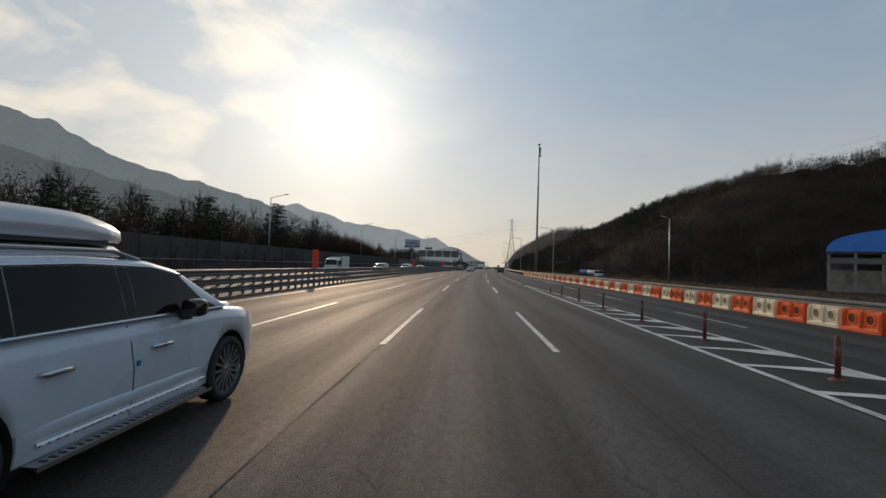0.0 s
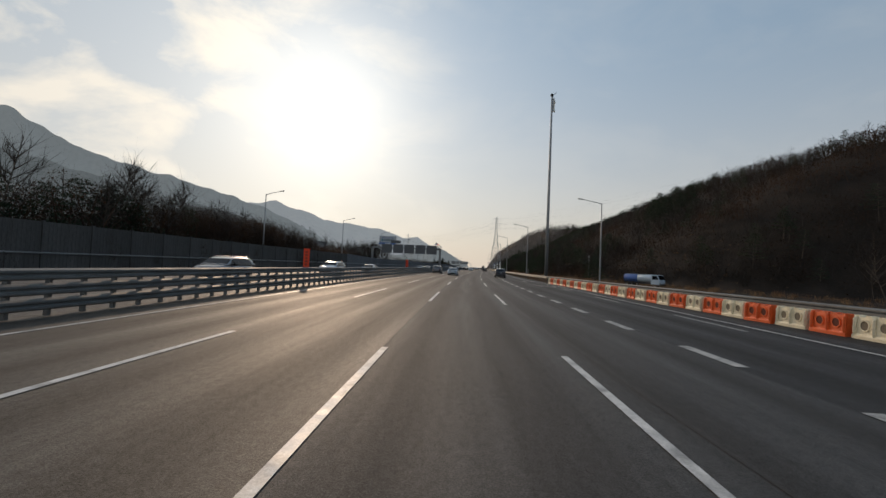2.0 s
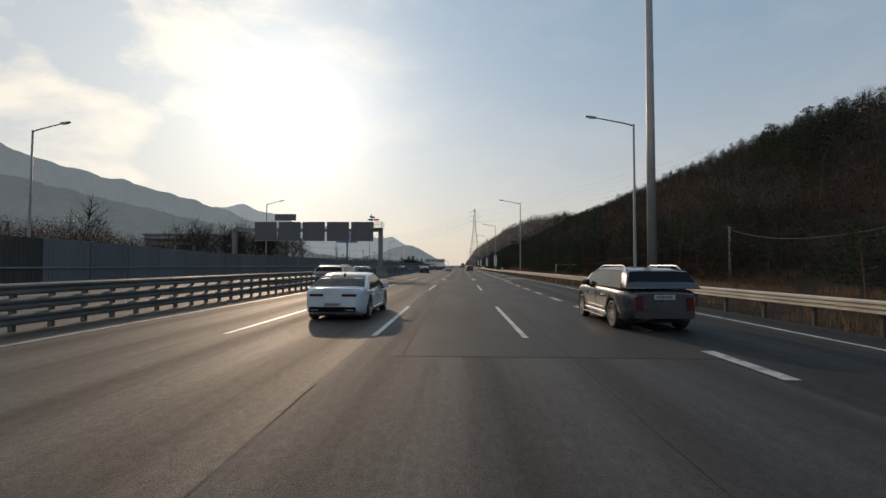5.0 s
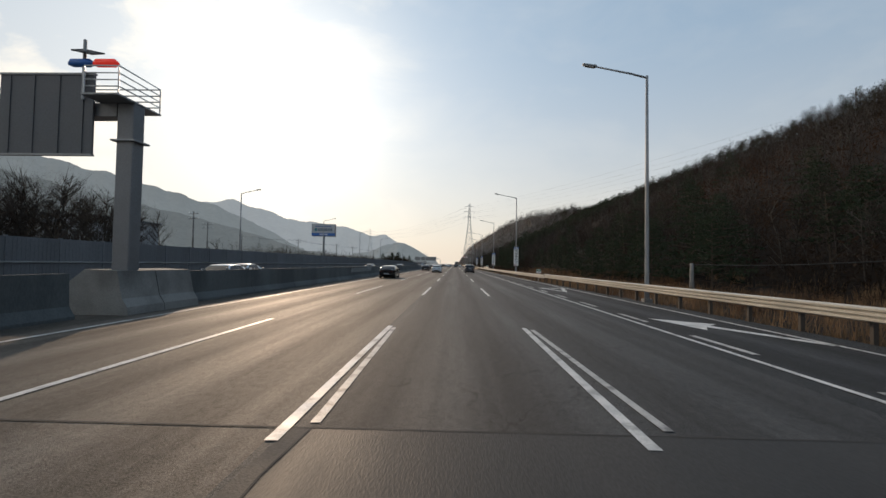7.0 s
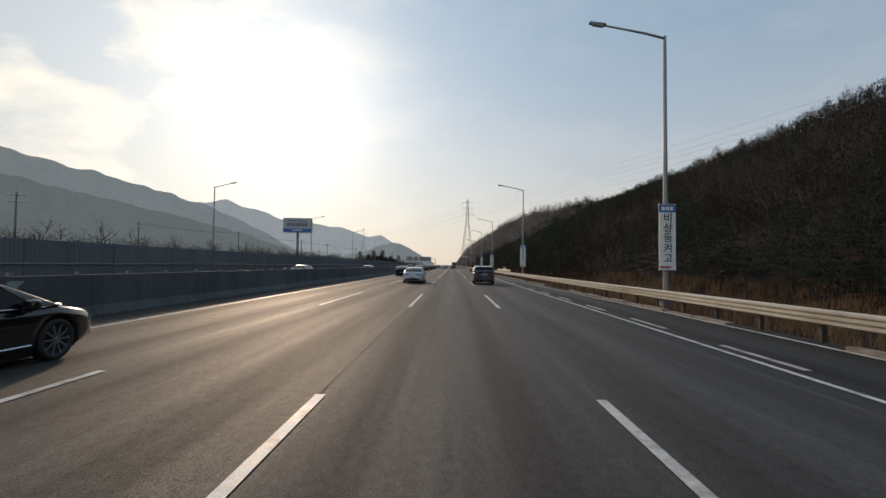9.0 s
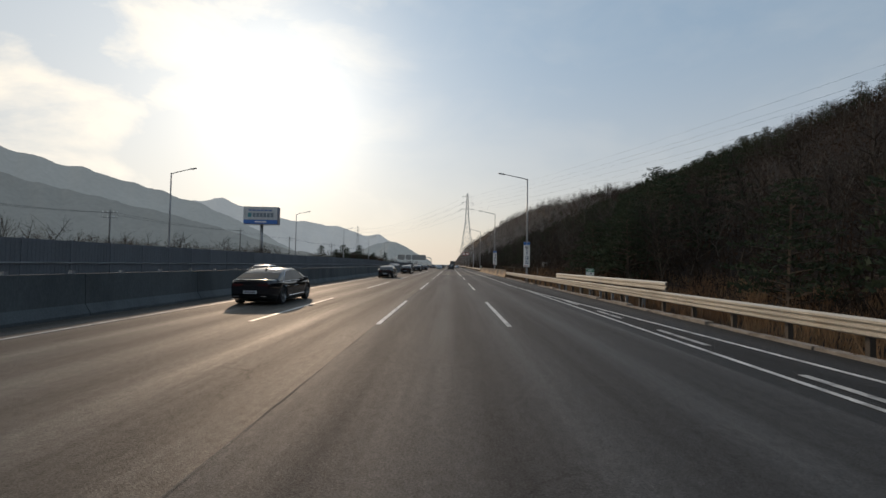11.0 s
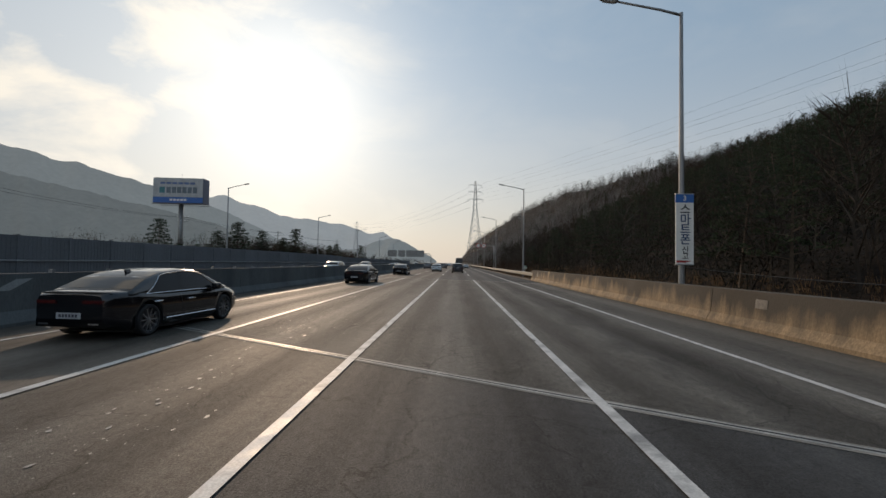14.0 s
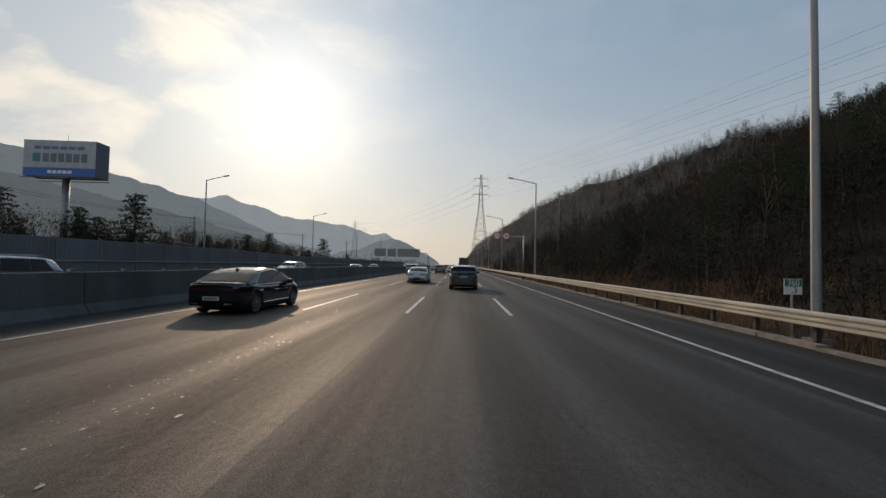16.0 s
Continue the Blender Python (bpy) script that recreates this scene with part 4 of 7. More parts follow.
# ---- street lamps ----
def street_lamp(height, arm, label, group):
    ob = empty("street_lamp", label, "street lamp", group)
    v, f = tube([(0, 0, 0.0), (0, 0, 0.4), (0, 0, height * 0.5), (0, 0, height)], [0.13, 0.11, 0.09, 0.065], 10)
    child("pole", mesh_of("pole", v, f, M["lamp_steel"], True), ob)
    v, f = boxes((-0.2, 0.2, -0.2, 0.2, -0.3, 0.04))
    child("base_plate", mesh_of("base_plate", v, f, M["concrete"]), ob)
    v, f = tube([(0.05, 0, height - 0.12), (-arm * 0.3, 0, height + 0.1), (-arm, 0, height + 0.46)], [0.055, 0.05, 0.04], 8)
    child("arm", mesh_of("arm", v, f, M["lamp_steel"], True), ob)
    bm = bmesh.new()
    bmesh.ops.create_cube(bm, size=1.0)
    for q in bm.verts:
        q.co = Vector((q.co.x * 0.72, q.co.y * 0.27 * (1.0 if q.co.x > 0 else 0.7), q.co.z * (0.13 if q.co.z > 0 else 0.09)))
    bmesh.ops.bevel(bm, geom=bm.edges[:], offset=0.035, segments=2, affect="EDGES")
    bmesh.ops.transform(bm, matrix=Matrix.Translation((-arm - 0.25, 0, height + 0.5)) @ pose(0, 0, 0, 0, 9, 0), verts=bm.verts)
    head = part("lamp_head", bm, M["dark_steel"], ob, "grey cobra lamp head")
    v, f = boxes((-0.26, 0.2, -0.1, 0.1, -0.012, 0.0))
    child("lens", mesh_of("lens", v, f, M["white"]), head, "", Matrix.Translation((-arm - 0.22, 0, height + 0.44)) @ pose(0, 0, 0, 0, 9, 0))
    return ob


proto_r = street_lamp(11.15, 2.6, "galvanised street lamp with one arm over the shoulder", "street lamps along the right side")
proto_l = street_lamp(10.25, 2.2, "galvanised street lamp with one arm behind the sound wall", "street lamps behind the sound wall")
lamps_r = [(17.65, 100.6), (11.95, 139.7), (9.38, 178.2), (8.8, 221.1), (8.75, 258.4), (8.55, 299.0), (8.76, 336.8), (8.5, 375.8), (8.6, 415.8), (8.6, 455.5), (8.6, 495), (8.6, 535), (8.6, 575)]
for i, (u, s) in enumerate(lamps_r):
    m = stand(u, s, (0.0, 0.1, 0.12, 0.42, 0.2, 0.15, 0.6, 0.1, 0.1)[i] if i < 9 else 0.1)
    if i == 0:
        proto_r.matrix_basis = m
    else:
        copy_thing(proto_r, m)
lamps_l = [(-32.0, 57.4), (-30.9, 103.5), (-30.6, 140.3), (-30.6, 179), (-30.6, 218.3), (-30.7, 258.6), (-30.7, 298.3), (-30.7, 338.2), (-30.7, 378), (-30.7, 417.3), (-30.7, 457), (-30.7, 497), (-30.7, 537), (-30.7, 577), (-30.7, 617)]
for i, (u, s) in enumerate(lamps_l):
    m = stand(u, s, 1.1) @ pose(0, 0, 0, 0, 0, 180)
    if i == 0:
        proto_l.matrix_basis = m
    else:
        copy_thing(proto_l, m)
v, f = tube([(0, 0, 0), (0, 0, 5), (0, 0, 10.2)], [0.12, 0.09, 0.06], 10)
ob = empty("lamp_post", "bare grey steel post with no lamp", "post", m=Matrix.Translation((29.35, 57.3, -0.9)))
child("pole", mesh_of("pole", v, f, M["steel"], True), ob)
v, f = tube([(0, 0, 10.2), (-0.6, 0, 10.5), (-1.2, 0, 10.62)], [0.045, 0.04, 0.035], 8)
child("arm", mesh_of("arm", v, f, M["steel"], True), ob)

# ---- tall camera mast ----
mast = empty("camera_mast", "very tall tapered steel mast with a camera on top", "mast", m=Matrix.Translation((17.78, 151.0, -0.5)))
v, f = tube([(0, 0, 0), (0, 0, 15), (0, 0, 30), (0, 0, 45.6)], [0.42, 0.36, 0.29, 0.2], 14)
child("pole", mesh_of("pole", v, f, M["lamp_steel"], True), mast)
for z in (12, 24, 36):
    v, f = tube([(0, 0, z), (0, 0, z + 0.35)], 0.42 - z * 0.0046, 14)
    child("collar", mesh_of("collar", v, f, M["dark_steel"]), mast)
bm = bmesh.new()
bmesh.ops.create_uvsphere(bm, u_segments=14, v_segments=10, radius=0.42)
bmesh.ops.translate(bm, vec=(0, 0, 46.1), verts=bm.verts)
part("camera_dome", bm, M["black"], mast, "dark camera dome", True)
v, f = tube([(0.1, 0, 46.2), (0.9, 0, 46.6), (1.1, 0, 47.0)], 0.05, 6)
child("bracket", mesh_of("bracket", v, f, M["steel"]), mast)
bm = bmesh.new()
bmesh.ops.create_grid(bm, x_segments=8, y_segments=16, size=0.5)
for q in bm.verts:
    a, b = q.co.x, q.co.y
    q.co = Vector((0.38 + a * 0.75 + 0.12 * math.sin(b * 9), 0.22 * math.sin(a * 11 + b * 3), 43.6 + b * 3.6))
part("furled_cloth", bm, M["white"], mast, "pale cloth hanging furled", True)

# ---- sign gantry over the oncoming side ----
gan = empty("sign_gantry", "grey steel sign gantry seen from behind, over the oncoming lanes", "sign gantry", m=Matrix.Translation((0, 170.0, 0)))
GX, GX2 = -10.65, -31.0
for x in (GX, GX2):
    bm = bmesh.new()
    bmesh.ops.create_cube(bm, size=1.0)
    for q in bm.verts:
        q.co = Vector((x + q.co.x * 0.56, q.co.y * 0.5, 0.9 + (q.co.z + 0.5) * 5.8))
    bmesh.ops.bevel(bm, geom=bm.edges[:], offset=0.03, segments=1, affect="EDGES")
    part("column", bm, M["gantry_paint"], gan)
    v, f = boxes((x - 0.4, x + 0.4, -0.36, 0.36, 5.45, 5.5))
    v = [(x + (a - x) * (1.0 if c > 5.46 else 1.0), b, c) for a, b, c in v]
    child("flange", mesh_of("flange", v, f, M["dark_steel"]), gan)
v, f = boxes((GX2, GX - 0.3, -0.25, 0.25, 6.25, 6.68))
child("beam", mesh_of("beam", v, f, M["gantry_paint"]), gan)
v, f = boxes((GX2, GX + 0.3, 0.3, 1.0, 6.68, 6.73), (-11.5, GX + 0.3, -1.0, 0.3, 6.68, 6.73))
child("walkway", mesh_of("walkway", v, f, M["dark_steel"]), gan)
x = GX + 0.28
while x > GX2:
    v, f = tube([(x, 0.95, 6.7), (x, 0.95, 7.58)], 0.025, 6)
    child("rail_post", mesh_of("rail_post", v, f, M["steel"]), gan)
    x -= 1.5
for x in (GX + 0.28, -11.45):
    child("rail_post", mesh_of("rail_post", *tube([(x, -0.95, 6.7), (x, -0.95, 7.58)], 0.025, 6), M["steel"]), gan)
for z in (6.95, 7.15, 7.36, 7.58):
    v, f = tube([(-11.45, -0.95, z), (GX + 0.28, -0.95, z), (GX + 0.28, 0.95, z), (GX2, 0.95, z)], 0.022, 6)
    child("hand_rail", mesh_of("hand_rail", v, f, M["steel"]), gan)
for i in range(5):
    x1 = -11.6 - i * 3.35
    v, f = boxes((x1 - 3.04, x1, -0.4, -0.32, 4.98, 7.54))
    panel = child("sign_panel", mesh_of("sign_panel", v, f, M["sign_back"]), gan, "bare grey back of a road sign")
    ribs = boxes(*[(x1 - 3.04 + r, x1 - 3.04 + r + 0.06, -0.43, -0.4, 5.02, 7.5) for r in (0.3, 1.08, 1.9, 2.68)])
    child("ribs", mesh_of("ribs", *ribs, M["sign_back"]), panel)
    edge = boxes((x1 - 3.06, x1 + 0.02, -0.44, -0.3, 4.94, 5.0), (x1 - 3.06, x1 + 0.02, -0.44, -0.3, 7.52, 7.58))
    child("frame", mesh_of("frame", *edge, M["dark_steel"]), panel)
v, f = boxes((-25.6, -22.6, 0.4, 0.5, 7.85, 8.75))
child("sign_panel", mesh_of("sign_panel", v, f, M["sign_back"]), gan, "small dark sign back above the row")
v, f = tube([(-11.85, -0.5, 6.7), (-11.85, -0.5, 8.6)], 0.05, 8)
pole = child("light_pole", mesh_of("light_pole", v, f, M["dark_steel"]), gan)
for name, x0, x1, m_, lab in (("light_bar", -12.35, -11.55, M["blue"], "unlit blue warning lamp"), ("light_bar", -11.55, -10.75, mat("red_lamp", (0.7, 0.03, 0.02), 0.3, emit=(1, 0.05, 0.03, 0.25)), "red warning lamp")):
    v, f = tube([(x0, -0.5, 7.83), (x0 + 0.12, -0.5, 7.86), (x1 - 0.12, -0.5, 7.86), (x1, -0.5, 7.83)], [0.05, 0.13, 0.13, 0.05], 10)
    child(name, mesh_of(name, v, f, m_, True), pole, lab)
v, f = boxes((-0.35, 0.35, -0.25, 0.25, -0.02, 0.02))
child("solar_panel", mesh_of("solar_panel", v, f, M["black"]), pole, "", pose(-11.75, -0.5, 8.22, 28, 12, 0))
# the column's concrete foot block, broken in two lengths
foot = empty("gantry_foot", "cracked concrete block round the gantry's foot", "concrete block", kind="structure")
fp = [(-11.9, -0.1), (-11.9, 0.9), (-11.3, 1.38), (-10.3, 1.34), (-10.12, 0.5), (-9.95, 0.25), (-9.9, -0.1)]
for a, b in ((169.2, 170.9), (170.94, 172.9)):
    v, f = sweep(fp, [a, b])
    child("block", mesh_of("block", v, f, M["concrete"]), foot)
# smaller sign gantry far ahead, facing us, and a second
def far_gantry(s, x0, x1, z, panels, label):
    g = empty("sign_gantry", label, "sign gantry", "gantries ahead", m=Matrix.Translation((0, s, 0)))
    for n, x in enumerate((x0, x1)):
        v, f = tube([(x, 0, -0.3), (x, 0, z + 0.2), (x + (0.9 if n == 0 else -0.9), 0, z + 1.1)], 0.22, 8)
        child("column", mesh_of("column", v, f, M["steel"]), g)
    v, f = boxes((x0 + 0.8, x1 - 0.8, -0.2, 0.2, z + 0.9, z + 1.3))
    child("beam", mesh_of("beam", v, f, M["steel"]), g)
    for a, b in panels:
        v, f = boxes((a, b, -0.32, -0.22, z - 0.6, z + 2.8))
        child("sign_panel", mesh_of("sign_panel", v, f, M["dark_steel"]), g, "dark sign panel")
    return g


far_gantry(552, -37.2, -13.0, 5.2, ((-35.7, -30.9), (-30.2, -26.6), (-26.0, -16.6)), "dark sign gantry over the oncoming lanes further along")

# ---- sound wall on the far side ----
wall_z = curve_of([(-120, 3.7), (140, 3.5), (160, 3.1), (420, 3.1), (440, 2.7), (900, 2.6)])
swall = empty("sound_wall", "dark grey sound wall of tall panels beside the oncoming lanes", "sound wall", kind="structure")
pv, pf = boxes((-0.06, 0.06, 0.06, 3.94, 0.0, 1.0), *[(0.06, 0.075, 0.12 + 0.31 * i, 0.3 + 0.31 * i, 0.03, 0.97) for i in range(12)])
panel_me = {c: mesh_of("wall_panel", pv, pf, M[c]) for c in ("noise_wall", "old_wall")}
ov, of = boxes((-0.09, 0.12, -0.08, 0.08, -0.3, 1.02))
post_me = {c: mesh_of("wall_post", ov, of, M[c]) for c in ("noise_wall", "old_wall")}
for s in steps(-40, 600, 4.0)[:-1]:
    h, c = wall_z(s) + 0.35, "old_wall" if s < 140 else "noise_wall"
    child("wall_panel", panel_me[c], swall, m=stand(-29.2, s, -0.35) @ Matrix.Diagonal((1, 1, h, 1)))
    child("wall_post", post_me[c], swall, m=stand(-29.2, s, -0.35) @ Matrix.Diagonal((1, 1, h, 1)))
# a pipe rail that runs along the wall
v, f = sweep([(-29.02, 1.35), (-28.97, 1.38), (-28.97, 1.45), (-29.02, 1.47)], steps(-40, 600, 6))
child("rail", mesh_of("rail", v, f, M["steel"]), swall)

# ---- red marker flags on the median ----
v, f = boxes((-0.21, 0.21, -0.015, 0.015, 1.22, 2.48))
flag_me = mesh_of("banner", v, f, M["red"])
v, f = tube([(0.0, 0.03, 0), (0, 0.03, 2.5)], 0.02, 6)
stick_me = mesh_of("stick", v, f, M["steel"])
barv, barf = boxes(*[(-0.08, 0.08, -0.021, -0.016, 1.34 + 0.21 * i, 1.46 + 0.21 * i) for i in range(5)])
bars_me = mesh_of("writing", barv, barf, mat("banner_print", (0.25, 0.03, 0.02), 0.6))
for s in (21.6, 68.7, 115.3):
    ob = empty("marker_banner", "upright orange-red warning banner on a stick by the median rail", "banner", "warning banners on the median", m=stand(-10.95, s, 0.0))
    child("banner", flag_me, ob)
    child("stick", stick_me, ob)
    child("writing", bars_me, ob, "unreadable dark print")

# ---- billboard on a mast ----
bb = empty("billboard", "large boxed billboard, white face over a blue band, on one mast", "billboard", m=Matrix.Translation((-92.0, 465, 0.6)) @ pose(0, 0, 0, 0, 0, 5) @ Matrix.Diagonal((0.86, 0.9, 1, 1)))
v, f = tube([(0, 0, 0), (0, 0, 20)], 0.85, 16)
child("mast", mesh_of("mast", v, f, M["dark_steel"], True), bb)
v, f = boxes((-9.3, 9.3, -2.4, 2.4, 19.4, 27.7))
box_ = child("case", mesh_of("case", v, f, mat("billboard_case", (0.06, 0.08, 0.14), 0.5)), bb, "dark case of the billboard")
v, f = boxes((-9.2, 9.2, -2.46, -2.41, 21.4, 27.6))
child("face", mesh_of("face", v, f, mat("billboard_face", (0.4, 0.43, 0.46), 0.5)), box_, "pale printed face")
v, f = boxes((-9.2, 9.2, -2.46, -2.41, 19.5, 21.35))
child("band", mesh_of("band", v, f, M["blue"]), box_, "blue lower band")
v, f = boxes((-6.9, -4.9, -2.5, -2.47, 22.7, 24.7))
child("emblem", mesh_of("emblem", v, f, mat("emblem_teal", (0.05, 0.2, 0.24), 0.5)), box_, "plain teal emblem")
ink = mat("billboard_ink", (0.12, 0.16, 0.2), 0.5)
for i in range(6):
    child("writing_bar", mesh_of("writing_bar", *boxes((-4.3 + 1.95 * i, -4.3 + 1.95 * i + 1.6, -2.5, -2.47, 22.7, 24.7)), ink), box_, "bar of dark lettering")
ink = mat("billboard_blue_ink", (0.1, 0.16, 0.34), 0.5)
for i in range(6):
    child("writing_bar", mesh_of("writing_bar", *boxes((-6.6 + 2.2 * i, -6.6 + 2.2 * i + 1.8, -2.5, -2.47, 25.6, 26.3)), ink), box_, "bar of blue lettering")
for i in range(5):
    child("writing_bar", mesh_of("writing_bar", *boxes((-3 + 1.3 * i, -3 + 1.3 * i + 1.0, -2.5, -2.47, 20.1, 20.8)), M["white"]), box_, "bar of white lettering")
v, f = boxes((-9.3, 9.3, -3.2, -2.5, 19.0, 19.1), (-9.3, 9.3, 2.5, 3.2, 19.0, 19.1), *[(-9.3 + 1.5 * i, -9.25 + 1.5 * i, -3.2, -3.15, 19.1, 19.5) for i in range(13)])
child("catwalk", mesh_of("catwalk", v, f, M["dark_steel"]), bb)
v, f = tube([(0, 0, 27.7), (0, 0, 29.6)], 0.05, 6)
child("rod", mesh_of("rod", v, f, M["steel"]), bb)

# ---- factory behind the sound wall ----
TINT_FAR = glass("factory_pane", (0.03, 0.035, 0.04), 0.15)
fac = empty("factory_building", "pale grey flat-roofed factory behind the sound wall", "building", m=Matrix.Translation((-98, 270, 0.5)))
fac_wall = mat("factory_wall", (0.27, 0.285, 0.3), 0.7, big=0.3, tone=(0.2, 0.21, 0.22))
fac_roof = mat("factory_roof", (0.12, 0.135, 0.15), 0.6, big=0.3)
child("wall", mesh_of("wall", *boxes((-12, 11, -10, 14, -1.0, 11.2)), fac_wall), fac)
child("roof", mesh_of("roof", *boxes((-12.5, 11.5, -10.5, 14.5, 11.2, 11.8)), fac_roof), fac)
child("canopy", mesh_of("canopy", *boxes((-11.5, 4.5, -12.2, -10.02, 9.8, 10.2)), fac_roof), fac)
for x0, x1 in ((-9.5, -4.5), (0.2, 5.2), (6.6, 8.0)):
    win = child("window", mesh_of("window", *boxes((x0, x1, -10.06, -10.01, 5.6, 7.8)), TINT_FAR), fac)
    child("frame", mesh_of("frame", *boxes((x0 - 0.12, x1 + 0.12, -10.1, -10.01, 5.45, 5.6), (x0 - 0.12, x1 + 0.12, -10.1, -10.01, 7.8, 7.95), ((x0 + x1) / 2 - 0.06, (x0 + x1) / 2 + 0.06, -10.1, -10.062, 5.6, 7.8)), fac_roof), win)


# ---- utility poles left ----
def utility_pole(x, y, z, h, label="concrete utility pole with cross-arms", arms=2, group="utility poles"):
    ob = empty("utility_pole", label, "utility pole", group, m=pose(x, y, z, 0, 0, random.Random(int(x * 7 + y)).uniform(-25, 25)))
    v, f = tube([(0, 0, 0), (0, 0, h)], [0.19, 0.11], 9)
    child("pole", mesh_of("pole", v, f, M["concrete"], True), ob)
    for i in range(arms):
        zz = h - 0.5 - 0.9 * i
        v, f = boxes((-1.25, 1.25, -0.05, 0.05, zz - 0.05, zz + 0.05))
        arm = child("cross_arm", mesh_of("cross_arm", v, f, M["dark_steel"]), ob)
        for x_ in (-1.1, -0.4, 0.5, 1.1):
            v, f = tube([(x_, 0, zz + 0.05), (x_, 0, zz + 0.28)], [0.06, 0.04], 6)
            child("insulator", mesh_of("insulator", v, f, M["white"]), arm)
    return ob


for x, y, h in ((-62, 330, 10), (-58, 372, 10), (-60, 415, 10.5), (-55, 455, 10), (-70, 300, 9.5), (-48, 236, 10), (-60, 262, 10), (-50, 505, 10), (-46, 545, 10), (-62, 178, 9)):
    utility_pole(x, y, land(x, y), h)


def cable(points, r=0.02, sag=0.6, name="cable", label="thin sagging power line", group="power lines"):
    pts = []
    for a, b in zip(points, points[1:]):
        a, b = Vector(a), Vector(b)
        for i in range(9):
            t = i / 9
            p = a.lerp(b, t)
            p.z -= sag * 4 * t * (1 - t)
            pts.append(p)
    pts.append(Vector(points[-1]))
    v, f = tube(pts, r, 4)
    return thing(name, mesh_of(name, v, f, M["black"]), label, "cable", group)


for dx, dz in ((-1.1, 9.2), (1.1, 9.2)):
    cable([(-70 + dx, 300, land(-70, 300) + dz), (-62 + dx, 330, land(-62, 330) + dz + 0.3), (-58 + dx, 372, land(-58, 372) + dz + 0.3), (-60 + dx, 415, land(-60, 415) + dz + 0.8), (-55 + dx, 455, land(-55, 455) + dz + 0.3), (-50 + dx, 505, land(-50, 505) + dz + 0.3)], 0.02)

# ---- lattice pylon and its lines ----
def pylon(x, y, z, h, w0, label):
    ob = empty("pylon", label, "pylon", "pylons", m=pose(x, y, z, 0, 0, 8))
    half = curve_of([(0, w0 / 2), (0.55 * h, w0 / 2 * 0.3), (h, 0.55)])
    lv, lf = [], []
    zs = [h * (1 - (1 - i / 13) ** 1.0) for i in range(14)]
    for sx, sy in ((1, 1), (1, -1), (-1, 1), (-1, -1)):
        v, f = tube([(sx * half(q), sy * half(q), q) for q in zs], 0.2, 4)
        child("leg", mesh_of("leg", v, f, M["steel"]), ob)
    braces = []
    for a, b in zip(zs, zs[1:]):
        for (p, q) in (((1, 1), (1, -1)), ((1, -1), (-1, -1)), ((-1, -1), (-1, 1)), ((-1, 1), (1, 1))):
            braces.append(tube([(p[0] * half(a), p[1] * half(a), a), (q[0] * half(b), q[1] * half(b), b)], 0.1, 3))
            braces.append(tube([(q[0] * half(a), q[1] * half(a), a), (p[0] * half(b), p[1] * half(b), b)], 0.1, 3))
    child("lattice", mesh_of("lattice", *merge(*braces), M["steel"]), ob)
    for zz, reach in ((0.73 * h, 8.2), (0.84 * h, 7.4), (0.94 * h, 6.8)):
        piece = []
        for sx in (1, -1):
            piece += [tube([(0, 0.6, zz), (sx * reach, 0, zz)], 0.14, 3), tube([(0, -0.6, zz), (sx * reach, 0, zz)], 0.14, 3), tube([(0, 0, zz + 1.8), (sx * reach, 0, zz)], 0.12, 3)]
            piece.append(tube([(sx * reach, 0, zz), (sx * reach, 0, zz - 2.4)], 0.12, 4))
        for k, q in enumerate(piece):
            nm = "insulator" if k % 4 == 3 else "cross_arm"
            child(nm, mesh_of(nm, *q, M["steel"]), ob)
    return ob


PH = 72.0
pylon(19.5, 785, 16.0, PH, 13.5, "steel lattice pylon on the hill's foot")
pylon(-210, 1250, 20.0, 66, 12, "distant steel lattice pylon beyond the lanes")
for reach, zz in ((8.2, 0.73), (7.4, 0.84), (6.8, 0.94)):
    for sx in (1, -1):
        top = Vector((19.5 + sx * reach, 785, 16 + zz * PH - 2.4))
        cable([top, (255 + sx * reach, 175, 20 + zz * PH)], 0.03, 9, "power_line", "high-voltage line hung over the wooded hill")
        cable([top, (-210 + sx * reach, 1250, 20 + zz * 66 - 2.4)], 0.05, 12, "power_line", "high-voltage line crossing the road far ahead")

# ---- banners on the right lamps ----
NAVY_INK = mat("navy_print", (0.012, 0.045, 0.13), 0.5, var=0.05)
BLACK_INK = mat("black_print", (0.02, 0.022, 0.03), 0.5, var=0.05)
LIGHTS = [(ch, 3.47 - 0.42 * i, 0.42, BLACK_INK if i < 3 else NAVY_INK) for i, ch in enumerate("비상등켜고")]
OUT = [("밖", 3.4, 0.46, BLACK_INK), ("으", 2.99, 0.3, NAVY_INK), ("로", 2.78, 0.3, NAVY_INK), ("대", 2.27, 0.46, NAVY_INK), ("피", 1.77, 0.46, NAVY_INK)]
CALL = [("스", 3.44, 0.45, BLACK_INK), ("마", 3.05, 0.45, NAVY_INK), ("트", 2.67, 0.45, NAVY_INK), ("폰", 2.27, 0.45, NAVY_INK), ("신", 1.87, 0.3, BLACK_INK), ("고", 1.63, 0.28, BLACK_INK)]


